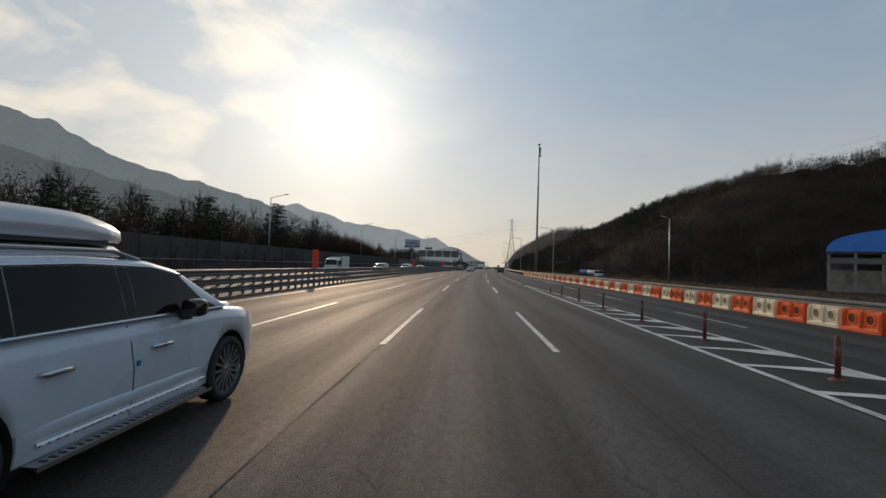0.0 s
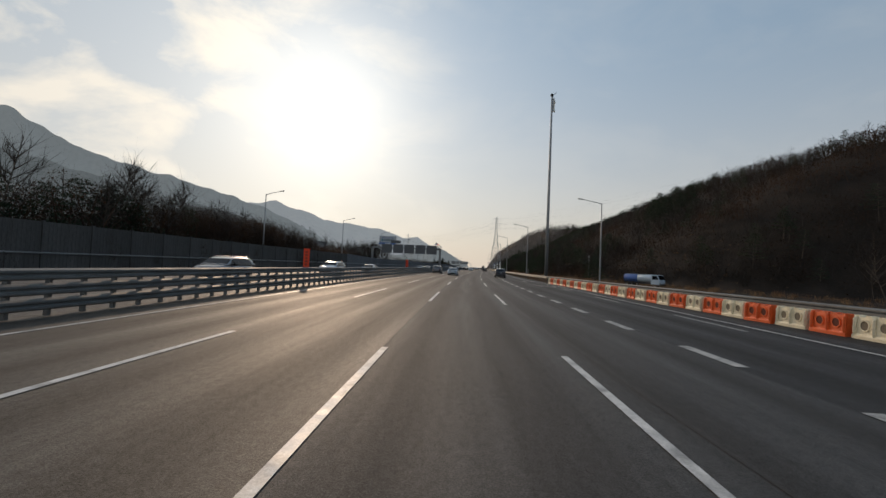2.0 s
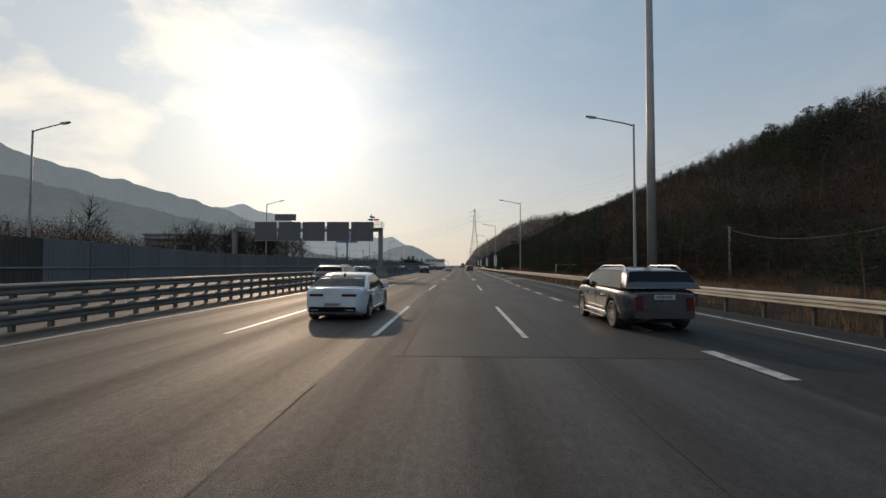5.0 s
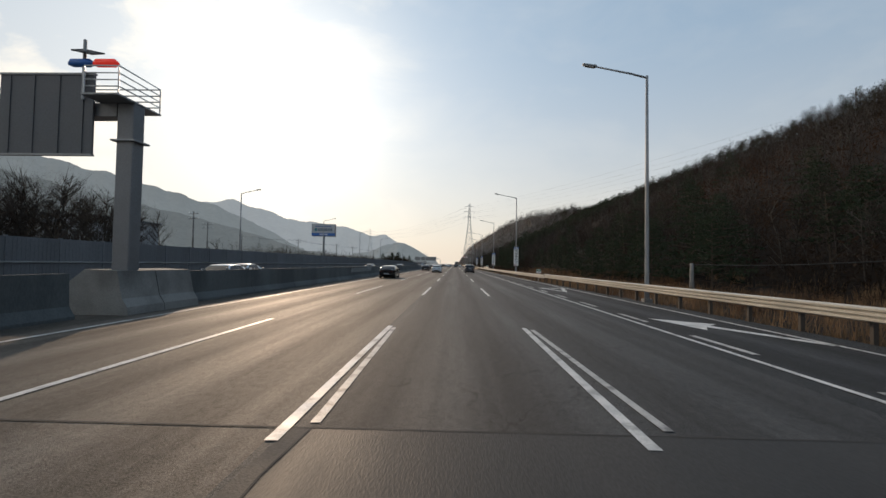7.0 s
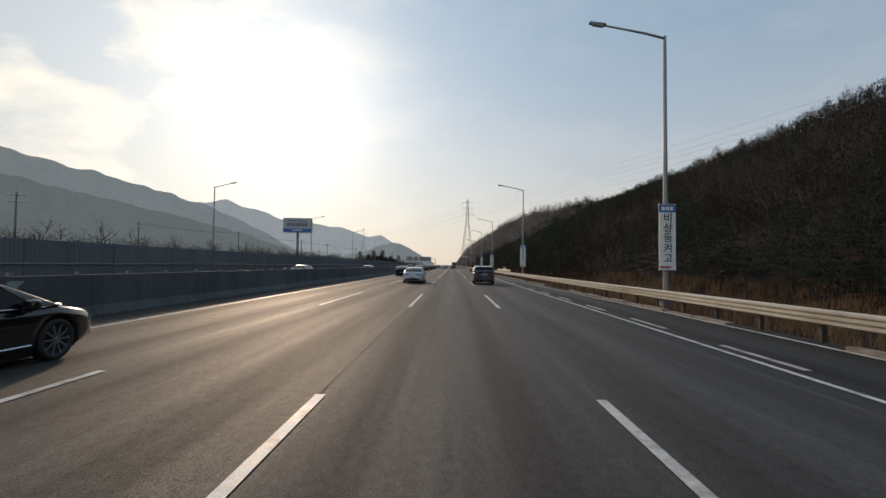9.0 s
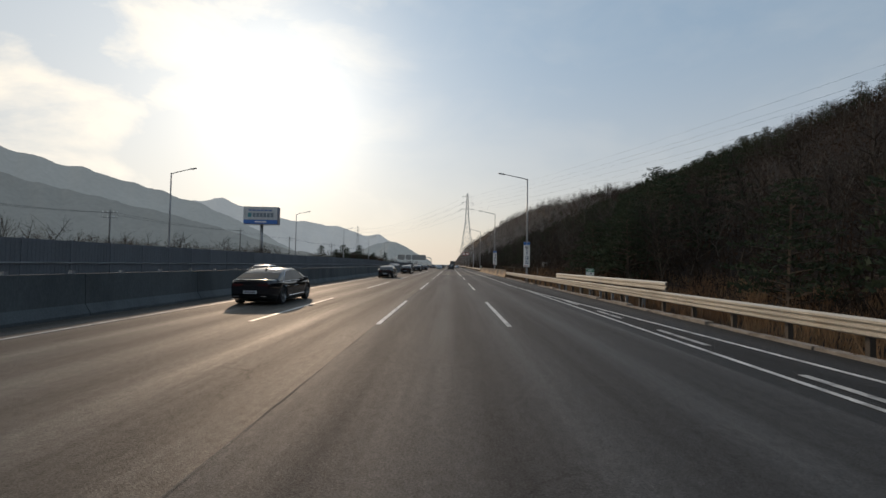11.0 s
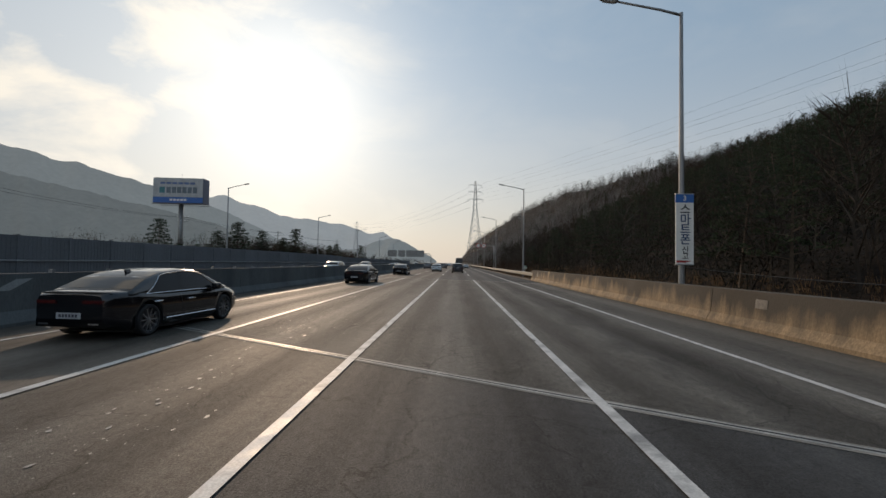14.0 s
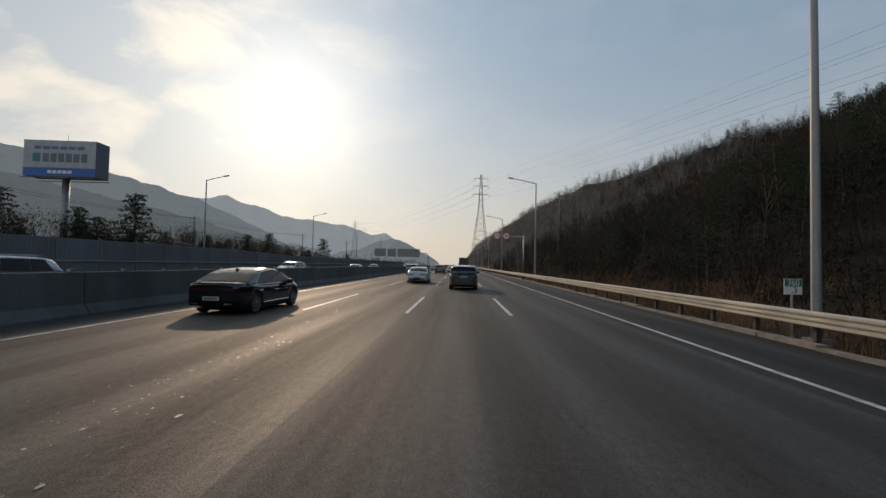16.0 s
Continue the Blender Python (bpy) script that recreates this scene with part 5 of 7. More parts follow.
def banner(u, s, z, head, words, label):
    ob = empty("pole_banner", label, "banner", "banners on the lamp poles", m=stand(u, s, z))
    v, f = boxes((-0.34, 0.34, -0.17, -0.13, 1.35, 3.72))
    child("board", mesh_of("board", v, f, M["white"]), ob)
    v, f = boxes((-0.35, 0.35, -0.172, -0.128, 3.72, 4.04))
    h = child("header", mesh_of("header", v, f, M["blue"]), ob, "blue header")
    v, f = boxes((-0.355, 0.355, -0.19, -0.11, 4.04, 4.07), (-0.355, 0.355, -0.19, -0.11, 1.31, 1.35), (-0.05, 0.05, -0.13, 0.1, 3.9, 3.97), (-0.05, 0.05, -0.13, 0.1, 1.5, 1.57))
    child("bracket", mesh_of("bracket", v, f, M["steel"]), ob)
    v, f = ([(-0.31, -0.176, 1.4), (0.02, -0.176, 1.4), (0.27, -0.176, 1.47), (-0.31, -0.176, 1.49)], [(0, 1, 2, 3)])
    child("underline", mesh_of("underline", v, f, mat("banner_red", (0.35, 0.03, 0.03), 0.6)), ob, "thin red stripe")

    def text(body, x, zc, size, m_, par, name):
        c = bpy.data.curves.new(name, "FONT")
        c.body, c.size, c.align_x, c.align_y, c.extrude, c.offset = body, size, "CENTER", "CENTER", 0.003, 0.012 * size
        c.materials.append(m_)
        o = new(name, c)
        o.parent = par
        o.matrix_basis = pose(x, -0.178, zc, 90, 0, 0)

    if head:
        text(head, 0, 3.88, 0.27, M["white"], h, "numeral")
    else:
        v, f = boxes(*[(-0.24 + 0.17 * i, -0.24 + 0.17 * i + 0.13, -0.178, -0.172, 3.8, 3.96) for i in range(3)])
        child("writing", mesh_of("writing", v, f, M["white"]), h)
    for ch, zc, size, m_ in words:
        text(ch, 0.02, zc, size, m_, ob, "character")
    return ob


banner(8.8, 221.1, 0.3, "", LIGHTS, "white vertical roadside banner with dark letters and blue header")
banner(8.75, 258.4, 0.3, "", LIGHTS, "white vertical roadside banner with dark letters and blue header")
banner(8.51, 299.0, 0.25, "2", OUT, "white vertical roadside banner numbered two")
banner(8.8, 336.8, 0.46, "3", CALL, "white vertical roadside banner numbered three")

# ---- kilometre signs ----
def km_sign(u, s, z, big, small, label):
    ob = empty("kilometre_sign", label, "road sign", "kilometre signs", m=stand(u, s, z, 4))
    v, f = tube([(0, 0.03, -0.4), (0, 0.03, 1.2)], 0.03, 8)
    child("post", mesh_of("post", v, f, M["steel"]), ob)
    v, f = boxes((-0.25, 0.25, -0.012, 0.0, 1.1, 1.52))
    pl = child("plate", mesh_of("plate", v, f, M["white"]), ob)
    v, f = boxes((-0.235, 0.235, -0.017, -0.013, 1.315, 1.505))
    child("field", mesh_of("field", v, f, M["green"]), pl, "green upper field")
    for body, x, zc, m_ in ((big, 0, 1.41, M["white"]), (small, 0.03, 1.205, M["ink"])):
        c = bpy.data.curves.new("inscription", "FONT")
        c.body, c.size, c.align_x, c.align_y, c.extrude = body, 0.23, "CENTER", "CENTER", 0.002
        c.materials.append(m_)
        o = new("inscription", c)
        o.parent = pl
        o.matrix_basis = pose(x, -0.02, zc, 90, 0, 0)


km_sign(8.9, 377.1, 0.0, "360", ".3", "small green and white kilometre sign on a post")
km_sign(8.75, 277.5, 0.07, "360", ".4", "small green and white kilometre sign on a post")
km_sign(8.95, 204.3, -0.2, "360", ".5", "small green and white kilometre sign on a post")

# ---- speed-limit signs on an arm ----
sp = empty("speed_sign", "two round white speed-limit signs with red rims on an arm", "road sign", m=stand(9.6, 432, -0.2))
v, f = tube([(0, 0, 0), (0, 0, 6.6)], [0.12, 0.09], 9)
child("pole", mesh_of("pole", v, f, M["steel"], True), sp)
v, f = tube([(0, 0, 6.3), (-4.4, 0, 6.5)], 0.06, 7)
child("arm", mesh_of("arm", v, f, M["steel"]), sp)
for x, word in ((-4.0, "110"), (-2.6, "80")):
    v, f = tube([(x, -0.1, 6.4), (x, -0.07, 6.4)], 0.58, 24)
    d = child("disc", mesh_of("disc", v, f, mat("sign_red", (0.5, 0.03, 0.03), 0.5)), sp)
    v, f = tube([(x, -0.112, 6.4), (x, -0.101, 6.4)], 0.45, 24)
    child("field", mesh_of("field", v, f, M["white"]), d, "white field")
    c = bpy.data.curves.new("inscription", "FONT")
    c.body, c.size, c.align_x, c.align_y, c.extrude = word, 0.42, "CENTER", "CENTER", 0.002
    c.materials.append(M["ink"])
    o = new("inscription", c)
    o.parent = d
    o.matrix_basis = pose(x, -0.12, 6.4, 90, 0, 0)

# ---- poles on the right slope ----
for x, y, h in ((19.85, 455, 15.0), (17, 188.6, 2.7), (30, 160, 6)):
    utility_pole(x, y, land(x, y) - 0.3, h, "utility pole at the foot of the wooded hill", 0 if h < 10 else 2, "utility poles on the right")
cable([(21, 128, land(21, 128) + 4.6), (30, 160, land(30, 160) + 5.4), (17, 188.6, land(17, 188.6) + 2.3)], 0.03, 1.2)
cable([(33, 447, land(33, 447) + 6), (19.85, 455, land(19.85, 455) + 11)], 0.03, 1.4)

# ---- blue-roofed store by the ramp ----
st = empty("storage_building", "old grey block store with a domed blue tarpaulin roof", "building", m=pose(81.8, 84.1, -3.1, 0, 0, -33))
v, f = boxes((-12.2, 12.2, -2.5, 6.5, 0, 6.5))
child("wall", mesh_of("wall", v, f, M["concrete"]), st)
v, f = boxes((-12.2, 12.2, 6.0, 6.5, 6.5, 10.0), (-12.6, 12.6, -4.4, 6.9, 9.6, 10.0))
child("wall", mesh_of("wall", v, f, M["median"]), st, "dark back wall and eaves beam")
pv = [(12.7 * math.cos(a), y, 10.0 + 4.3 * math.sin(a) ** 0.8) for y in (-4.8, 7) for a in [math.pi * i / 18 for i in range(19)]]
pf = [(i, i + 1, i + 20, i + 19) for i in range(18)] + [tuple(range(18, -1, -1)), tuple(range(19, 38))]
child("roof", mesh_of("roof", pv, pf, M["blue_tarp"], False), st, "domed blue tarpaulin roof")
for x in (-12.3, -8.4, -4.6, -0.9, 3.0, 7.0, 12.3):
    v, f = boxes((x - 0.22, x + 0.22, -4.3, -3.9, 0, 9.6))
    child("post", mesh_of("post", v, f, M["concrete"]), st)
v, f = boxes((-12.3, 12.3, -4.4, -4.3, 7.7, 8.8))
child("rail", mesh_of("rail", v, f, M["sign_back"]), st)
v, f = boxes((1.0, 1.5, -4.42, -4.3, 6.2, 9.6), (-3.0, -2.5, -4.42, -4.3, 6.2, 9.6))
child("brace", mesh_of("brace", v, f, M["sign_back"]), st)

# ---- low posts and a wire behind the parapet, sheeted plots on the slope ----
post_v, post_f = tube([(0, 0, 0), (0, 0, 2.1)], [0.04, 0.035], 8)
post_me = mesh_of("post", post_v, post_f, M["concrete"])
for u, s in ((11.0, 326), (13.2, 317)):
    wp = empty("fence_post", "short concrete post carrying a wire behind the parapet", "post", "posts behind the parapet", m=stand(u, s, land(u, s) - 0.3))
    child("post", post_me, wp)
cable([(8.86, 336.8, 1.7), (11.0, 326, land(11, 326) + 1.7), (13.2, 317, land(13.2, 317) + 1.7)], 0.014, 0.15, "fence_wire", "thin wire strung from the lamp pole to low posts", "fence wires")


def sheeted_shed(u, s, w, d, h, turn, label):
    z = land(u, s)
    ob = empty("shed", label, "shed", "sheds on the slope", m=stand(u, s, z - 0.3, turn))
    v, f = boxes((-w / 2, w / 2, -d / 2, d / 2, 0, h))
    child("wall", mesh_of("wall", v, f, M["concrete"]), ob)
    pv = [(x, y, zz) for y in (-d / 2 - 0.2, d / 2 + 0.2) for x, zz in ((-w / 2 - 0.2, h), (0, h + 0.45), (w / 2 + 0.2, h))]
    pv += [(x, y, zz + 0.07) for x, y, zz in pv]
    child("roof", mesh_of("roof", pv, [(6, 7, 10, 9), (7, 8, 11, 10), (0, 3, 4, 1), (1, 4, 5, 2), (0, 1, 7, 6), (1, 2, 8, 7), (3, 9, 10, 4), (4, 10, 11, 5), (0, 6, 9, 3), (2, 5, 11, 8)], M["concrete"]), ob, "pale sheet roof")


sheeted_shed(18.0, 334.0, 1.3, 1.0, 0.7, 20, "low shed with a pale sheet roof on the slope")
sheeted_shed(19.8, 336.5, 0.9, 0.8, 0.6, -10, "small hut with a pale sheet roof on the slope")

# ---- vehicles ----
def paint(name, color, rough=0.28, metal=0.0, coat=0.8):
    return mat(name, color, rough, metal, var=0.04, big=0.6, fine=6, bump=0, coat=coat, rough_var=0.04)


P_WHITE = paint("white_car_paint", (0.52, 0.59, 0.67))
P_PEARL = paint("pale_silver_paint", (0.5, 0.52, 0.55), 0.3, 0.3)
P_BLACK = paint("black_car_paint", (0.007, 0.007, 0.009), 0.15, coat=0.5)
P_NAVY = paint("dark_blue_grey_paint", (0.03, 0.036, 0.05), 0.28)
P_GREY = paint("grey_car_paint", (0.16, 0.17, 0.19), 0.3, 0.3)
TINT = glass("tinted_window")
PILLAR = glass("black_pillar", (0.004, 0.004, 0.005), 0.1)
CHROME = mat("chrome_trim", (0.6, 0.6, 0.62), 0.15, 1.0, var=0.03, bump=0)
RIM = mat("alloy_rim", (0.42, 0.43, 0.45), 0.3, 0.9, var=0.08, bump=0)
TAIL = mat("tail_lamp", (0.06, 0.004, 0.004), 0.2, var=0.05, bump=0, coat=0.8)
HEAD = mat("head_lamp", (0.5, 0.52, 0.55), 0.12, 0.3, var=0.05, bump=0, coat=0.8)
PLASTIC = mat("dark_trim_plastic", (0.03, 0.03, 0.032), 0.6, var=0.1, bump=0.05)
PLATE = mat("plate_sheet", (0.33, 0.36, 0.4), 0.5, var=0.05, bump=0)


def wheel_meshes(r, w, spokes):
    """Tyre, rim and spokes about the x axis, outer face at +x."""
    n = 28
    prof = [(-w / 2, r * 0.74), (-w / 2, r * 0.94), (-w * 0.4, r * 0.99), (w * 0.4, r * 0.99), (w / 2, r * 0.94), (w / 2, r * 0.74)]
    tv = [(x, q * math.cos(6.2832 * i / n), q * math.sin(6.2832 * i / n)) for i in range(n) for x, q in prof]
    k = len(prof)
    tf = [(i * k + j, i * k + (j + 1) % k, ((i + 1) % n) * k + (j + 1) % k, ((i + 1) % n) * k + j) for i in range(n) for j in range(k)]
    rv, rf = tube([(w * 0.3, 0, 0), (w * 0.5, 0, 0)], [r * 0.1, r * 0.09], 12)
    prof = [(w * 0.2, r * 0.7), (w * 0.47, r * 0.74), (w * 0.5, r * 0.78), (w * 0.3, r * 0.78)]
    ring = [(x, q * math.cos(6.2832 * i / n), q * math.sin(6.2832 * i / n)) for i in range(n) for x, q in prof]
    ringf = [(i * 4 + j, i * 4 + (j + 1) % 4, ((i + 1) % n) * 4 + (j + 1) % 4, ((i + 1) % n) * 4 + j) for i in range(n) for j in range(4)]
    sp = []
    for i in range(spokes):
        a = 6.2832 * i / spokes
        c, s_ = math.cos(a), math.sin(a)
        pts = []
        for q, hw in ((r * 0.08, r * 0.03), (r * 0.74, r * 0.03)):
            for t in (-hw, hw):
                for x in (w * 0.28, w * 0.42 if q < r * 0.2 else w * 0.46):
                    pts.append((x, q * c - t * s_, q * s_ + t * c))
        sp.append((pts, [(1, 3, 7, 5), (0, 1, 5, 4), (3, 2, 6, 7), (0, 4, 6, 2)]))
    dv, df = tube([(w * 0.05, 0, 0), (w * 0.12, 0, 0)], r * 0.7, 20)
    return mesh_of("tyre", tv, tf, M["black"], True), mesh_of("rim", *merge((rv, rf), (ring, ringf), *sp), RIM), mesh_of("brake_disc", dv, df, PLASTIC)


def loft(sections, close_ends=True):
    """Rings of equal length joined one to the next (open rings mirrored into halves are closed by the caller)."""
    k = len(sections[0])
    verts = [p for sec in sections for p in sec]
    faces = [(i * k + j, i * k + (j + 1) % k, (i + 1) * k + (j + 1) % k, (i + 1) * k + j) for i in range(len(sections) - 1) for j in range(k)]
    if close_ends:
        faces += [tuple(reversed(range(k))), tuple(range((len(sections) - 1) * k, len(sections) * k))]
    return verts, faces


def car(name, label, group, L, W, color, deck, roof, wheels, belt, side_panes, glass_f, glass_r, wheel_r=0.36, spokes=10, clear=0.2, roof_in=0.16, box=False, steps_=False, suv=False, detail=True):
    """A car along +y, its middle at the origin. deck, roof: outlines (y, z) from rear to front of the body's top and of the roof line;
    side_panes: (y0, y1) of side windows; glass_f, glass_r: y spans of the screens."""
    ob = empty(name, label, "car", group)
    top, roof_z = curve_of(deck), curve_of(roof)
    ends = 0.5 * L

    def half(y):
        f = abs(y) / ends
        return W / 2 * (1 - 0.16 * max(0.0, f - 0.72) / 0.28 - 0.1 * max(0.0, f - 0.93) / 0.07)

    def low(y):
        f = abs(y) / ends
        return clear + 0.16 * max(0.0, f - 0.8) / 0.2

    secs = []
    ys = steps(-ends, ends, 0.16)
    for y in ys:
        w, b, t = half(y), low(y), top(y)
        m_ = b + (t - b) * 0.55
        right = [(w * 0.86, b), (w * 0.975, b + 0.07), (w * 0.985, b + (t - b) * 0.3), (w, m_), (w * 0.985, t - 0.14), (w * 0.955, t - 0.05), (w * 0.9, t), (w * 0.45, t + 0.025)]
        ring = [(x, y, z) for x, z in right] + [(-x, y, z) for x, z in reversed(right)]
        secs.append(ring)
    bv, bf = loft(secs)
    body_me = mesh_of("body", bv, bf, color, True)
    body = child("body", body_me, ob)
    # wheel arches are cut out of the body
    for y in wheels:
        cv, cf = tube([(-W, y, wheel_r + 0.02), (W, y, wheel_r + 0.02)], wheel_r + 0.06, 26)
        cut_me = mesh_of("cutter", cv, cf, PLASTIC)
        cut = new("cutter", cut_me)
        cut.parent = ob
        bo = body.modifiers.new("arch", "BOOLEAN")
        bo.operation, bo.object, bo.solver = "DIFFERENCE", cut, "EXACT"
        bpy.context.view_layer.update()
        done = bpy.data.meshes.new_from_object(body.evaluated_get(bpy.context.evaluated_depsgraph_get()))
        body.modifiers.clear()
        body.data = done
        bpy.data.objects.remove(cut)
        bpy.data.meshes.remove(cut_me)
    body.data.name = "body"
    for poly in body.data.polygons:
        poly.use_smooth = abs(poly.normal.y) < 0.97
    # cabin
    wb = W / 2 * 0.955
    y_r, y_f = roof[0][0], roof[-1][0]

    def wt(y):
        return wb - roof_in - 0.03 * max(0, abs(y) - 1.2)

    def skin(y, v, out=0.0):
        z0, z1 = belt(y) if callable(belt) else belt, roof_z(y) - 0.05
        z = z0 + (max(z1, z0 + 0.01) - z0) * v
        f = (z - z0) / max(0.3, max(q for _, q in roof) - 0.05 - z0)
        x = wb + (wt(y) - wb) * min(1.0, f) ** 1.15
        return (x + out, y, z)

    secs = []
    for y in steps(y_r, y_f, 0.11):
        right = [skin(y, 0), skin(y, 0.35), skin(y, 0.7), skin(y, 1.0)]
        x1, _, z1 = right[-1]
        right += [(x1 - 0.05, y, z1 + 0.035), (x1 * 0.55, y, z1 + 0.055)]
        secs.append(right + [(-x, yy, z) for x, yy, z in reversed(right)])
    cv, cf = loft(secs)
    child("cabin", mesh_of("cabin", cv, cf, color, True), ob)
    # side windows and the black pillars between: each pane follows the cabin's skin
    pillars = [(p[1] + 0.01, q[0] - 0.01, p[3], q[2], PILLAR) for p, q in zip(side_panes, side_panes[1:])]
    for y0, y1, r0, r1, pane_m in [(*p, TINT) for p in side_panes] + pillars:
        for sgn in (1, -1):
            gv, gf, n = [], [], 8
            for i in range(n + 1):
                f = i / n
                for v in (0.05, 0.5, 0.93):
                    ya, yb = y0 + r0 * v, y1 + r1 * v
                    p = skin(ya + (yb - ya) * f, v, 0.007)
                    gv.append((sgn * p[0], p[1], p[2]))
            for i in range(n):
                for j in range(2):
                    q = (i * 3 + j, i * 3 + j + 1, (i + 1) * 3 + j + 1, (i + 1) * 3 + j)
                    gf.append(q if sgn < 0 else tuple(reversed(q)))
            nm = "side_window" if pane_m == TINT else "pillar"
            child(nm, mesh_of(nm, gv, gf, pane_m, True), ob)
    for nm, (y0, y1) in (("windscreen", glass_f), ("rear_window", glass_r)):
        gv, gf = [], []
        for i in range(7):
            y = y0 + (y1 - y0) * i / 6
            z = roof_z(y) + 0.012
            x = skin(y, 1.0)[0] - 0.05
            gv += [(-x, y, z - 0.02), (-x * 0.5, y, z), (x * 0.5, y, z), (x, y, z - 0.02)]
        gf = [(i * 4 + j, i * 4 + j + 1, (i + 1) * 4 + j + 1, (i + 1) * 4 + j) for i in range(6) for j in range(3)]
        child(nm, mesh_of(nm, gv, gf, TINT, True), ob)
    # chrome line under the windows
    for sgn in (1, -1):
        y0, y1 = side_panes[0][0] - 0.08, side_panes[-1][1] + 0.1
        trim = [(y, 0.02) for y in steps(y0, y1, 0.2)]
        if detail and not suv:
            # the strip goes right round the windows
            ra, rb = side_panes[0][2] + 0.06, side_panes[-1][3] - 0.06
            trim += [(y1 + rb * v, v) for v in (0.3, 0.6, 0.9)]
            trim += [(y, 0.97) for y in reversed(list(steps(y0 + ra * 0.95, y1 + rb * 0.97, 0.15)))]
            trim += [(y0 + ra * v, v) for v in (0.75, 0.5, 0.25)] + [(y0, 0.02)]
        pts = [(sgn * (skin(y, v)[0] + 0.008), y, skin(y, v)[2]) for y, v in trim]
        child("window_trim", mesh_of("window_trim", *tube(pts, 0.011, 5), CHROME), ob, "bright trim strip")
        if detail and suv:
            pts = [(sgn * (skin(y, 0.96)[0] + 0.008), y, skin(y, 0.96)[2]) for y in steps(y0 + 0.3, y1 - 0.65, 0.15)]
            child("window_trim", mesh_of("window_trim", *tube(pts, 0.011, 5), CHROME), ob, "bright trim strip")
    # wheels
    ty, ri, di = wheel_meshes(wheel_r, 0.23, spokes)
    for y in wheels:
        for sgn in (1, -1):
            wh = child("wheel", None, ob, m=pose(sgn * (W / 2 - 0.125), y, wheel_r, 0, 0, 0 if sgn > 0 else 180))
            child("tyre", ty, wh)
            child("rim", ri, wh, "multi-spoke alloy rim")
            child("brake_disc", di, wh)
            lv, lf = tube([(sgn * (W / 2 - 0.34), y, wheel_r + 0.02), (sgn * (W / 2 - 0.03), y, wheel_r + 0.02)], wheel_r + 0.052, 26, False)
            keep = [q for q in lf if min(lv[i][2] for i in q) > wheel_r * 0.5]
            child("arch_liner", mesh_of("arch_liner", lv, keep, PLASTIC), ob)
    # lamps, plate, bumpers
    yr, yf = -ends, ends
    for sgn in (1, -1):
        zt = top(yr + 0.1)
        hh = (0.34 if suv else 0.07)
        v, f = boxes((min(sgn * W * 0.4, sgn * W * (0.3 if suv else 0.16)), max(sgn * W * 0.4, sgn * W * (0.3 if suv else 0.16)), -0.012, 0.14, -hh / 2, hh / 2))
        v = [(x * (1 - 0.09 * (1 if y < 0 else 0)), y, z) for x, y, z in v]
        child("tail_lamp", mesh_of("tail_lamp", v, f, TAIL), ob, "red tail lamp", Matrix.Translation((0, yr + 0.0, zt - 0.12 - hh / 2)))
        zf = top(yf - 0.15)
        v, f = boxes((min(sgn * W * 0.375, sgn * W * 0.22), max(sgn * W * 0.375, sgn * W * 0.22), -0.2, 0.006, -0.055, 0.055))
        v = [(x * (0.97 if y > 0 else 1.06), y, z) for x, y, z in v]
        child("head_lamp", mesh_of("head_lamp", v, f, HEAD), ob, "clear head lamp", Matrix.Translation((0, yf - 0.0, zf - 0.16)))
        # mirror
        ym = glass_f[1] - (0.84 if suv else 0.62)
        bm = bmesh.new()
        bmesh.ops.create_icosphere(bm, subdivisions=3, radius=1.0)
        for q in bm.verts:
            a, b, c = (math.copysign(abs(k) ** 0.55, k) for k in q.co)
            q.co = Vector((a * 0.125 * (1.0 if a * sgn < 0 else 0.85), b * 0.085 * (1.0 if b < 0 else 0.8), c * 0.09))
        bmesh.ops.translate(bm, vec=(sgn * (W / 2 + 0.1), ym, (belt(ym) if callable(belt) else belt) + 0.06), verts=bm.verts)
        mi = part("mirror", bm, color if not suv else P_BLACK, ob, "door mirror", True)
        v, f = boxes((min(sgn * (W / 2 - 0.06), sgn * (W / 2 + 0.04)), max(sgn * (W / 2 - 0.06), sgn * (W / 2 + 0.04)), ym - 0.03, ym + 0.05, (belt(ym) if callable(belt) else belt) - 0.06, (belt(ym) if callable(belt) else belt) + 0.02))
        child("mirror_foot", mesh_of("mirror_foot", v, f, PLASTIC), mi)
    v, f = boxes((-0.26, 0.26, yr - 0.022, yr - 0.012, 0, 0.12))
    plz = low(yr) + (0.46 if suv else 0.14)
    pl = child("number_plate", mesh_of("number_plate", v, f, PLATE), ob, "pale number plate", Matrix.Translation((0, 0, plz)))
    v, f = boxes(*[(-0.2 + 0.068 * i, -0.2 + 0.068 * i + 0.045, yr - 0.026, yr - 0.0225, 0.03, 0.09) for i in range(6)])
    child("plate_bars", mesh_of("plate_bars", v, f, M["ink"]), pl)
    v, f = boxes((-W * 0.365, W * 0.365, yr - 0.008, yr + 0.3, low(yr) - 0.02, low(yr) + 0.13))
    child("bumper", mesh_of("bumper", v, f, PLASTIC if suv else PILLAR), ob, "dark lower bumper")
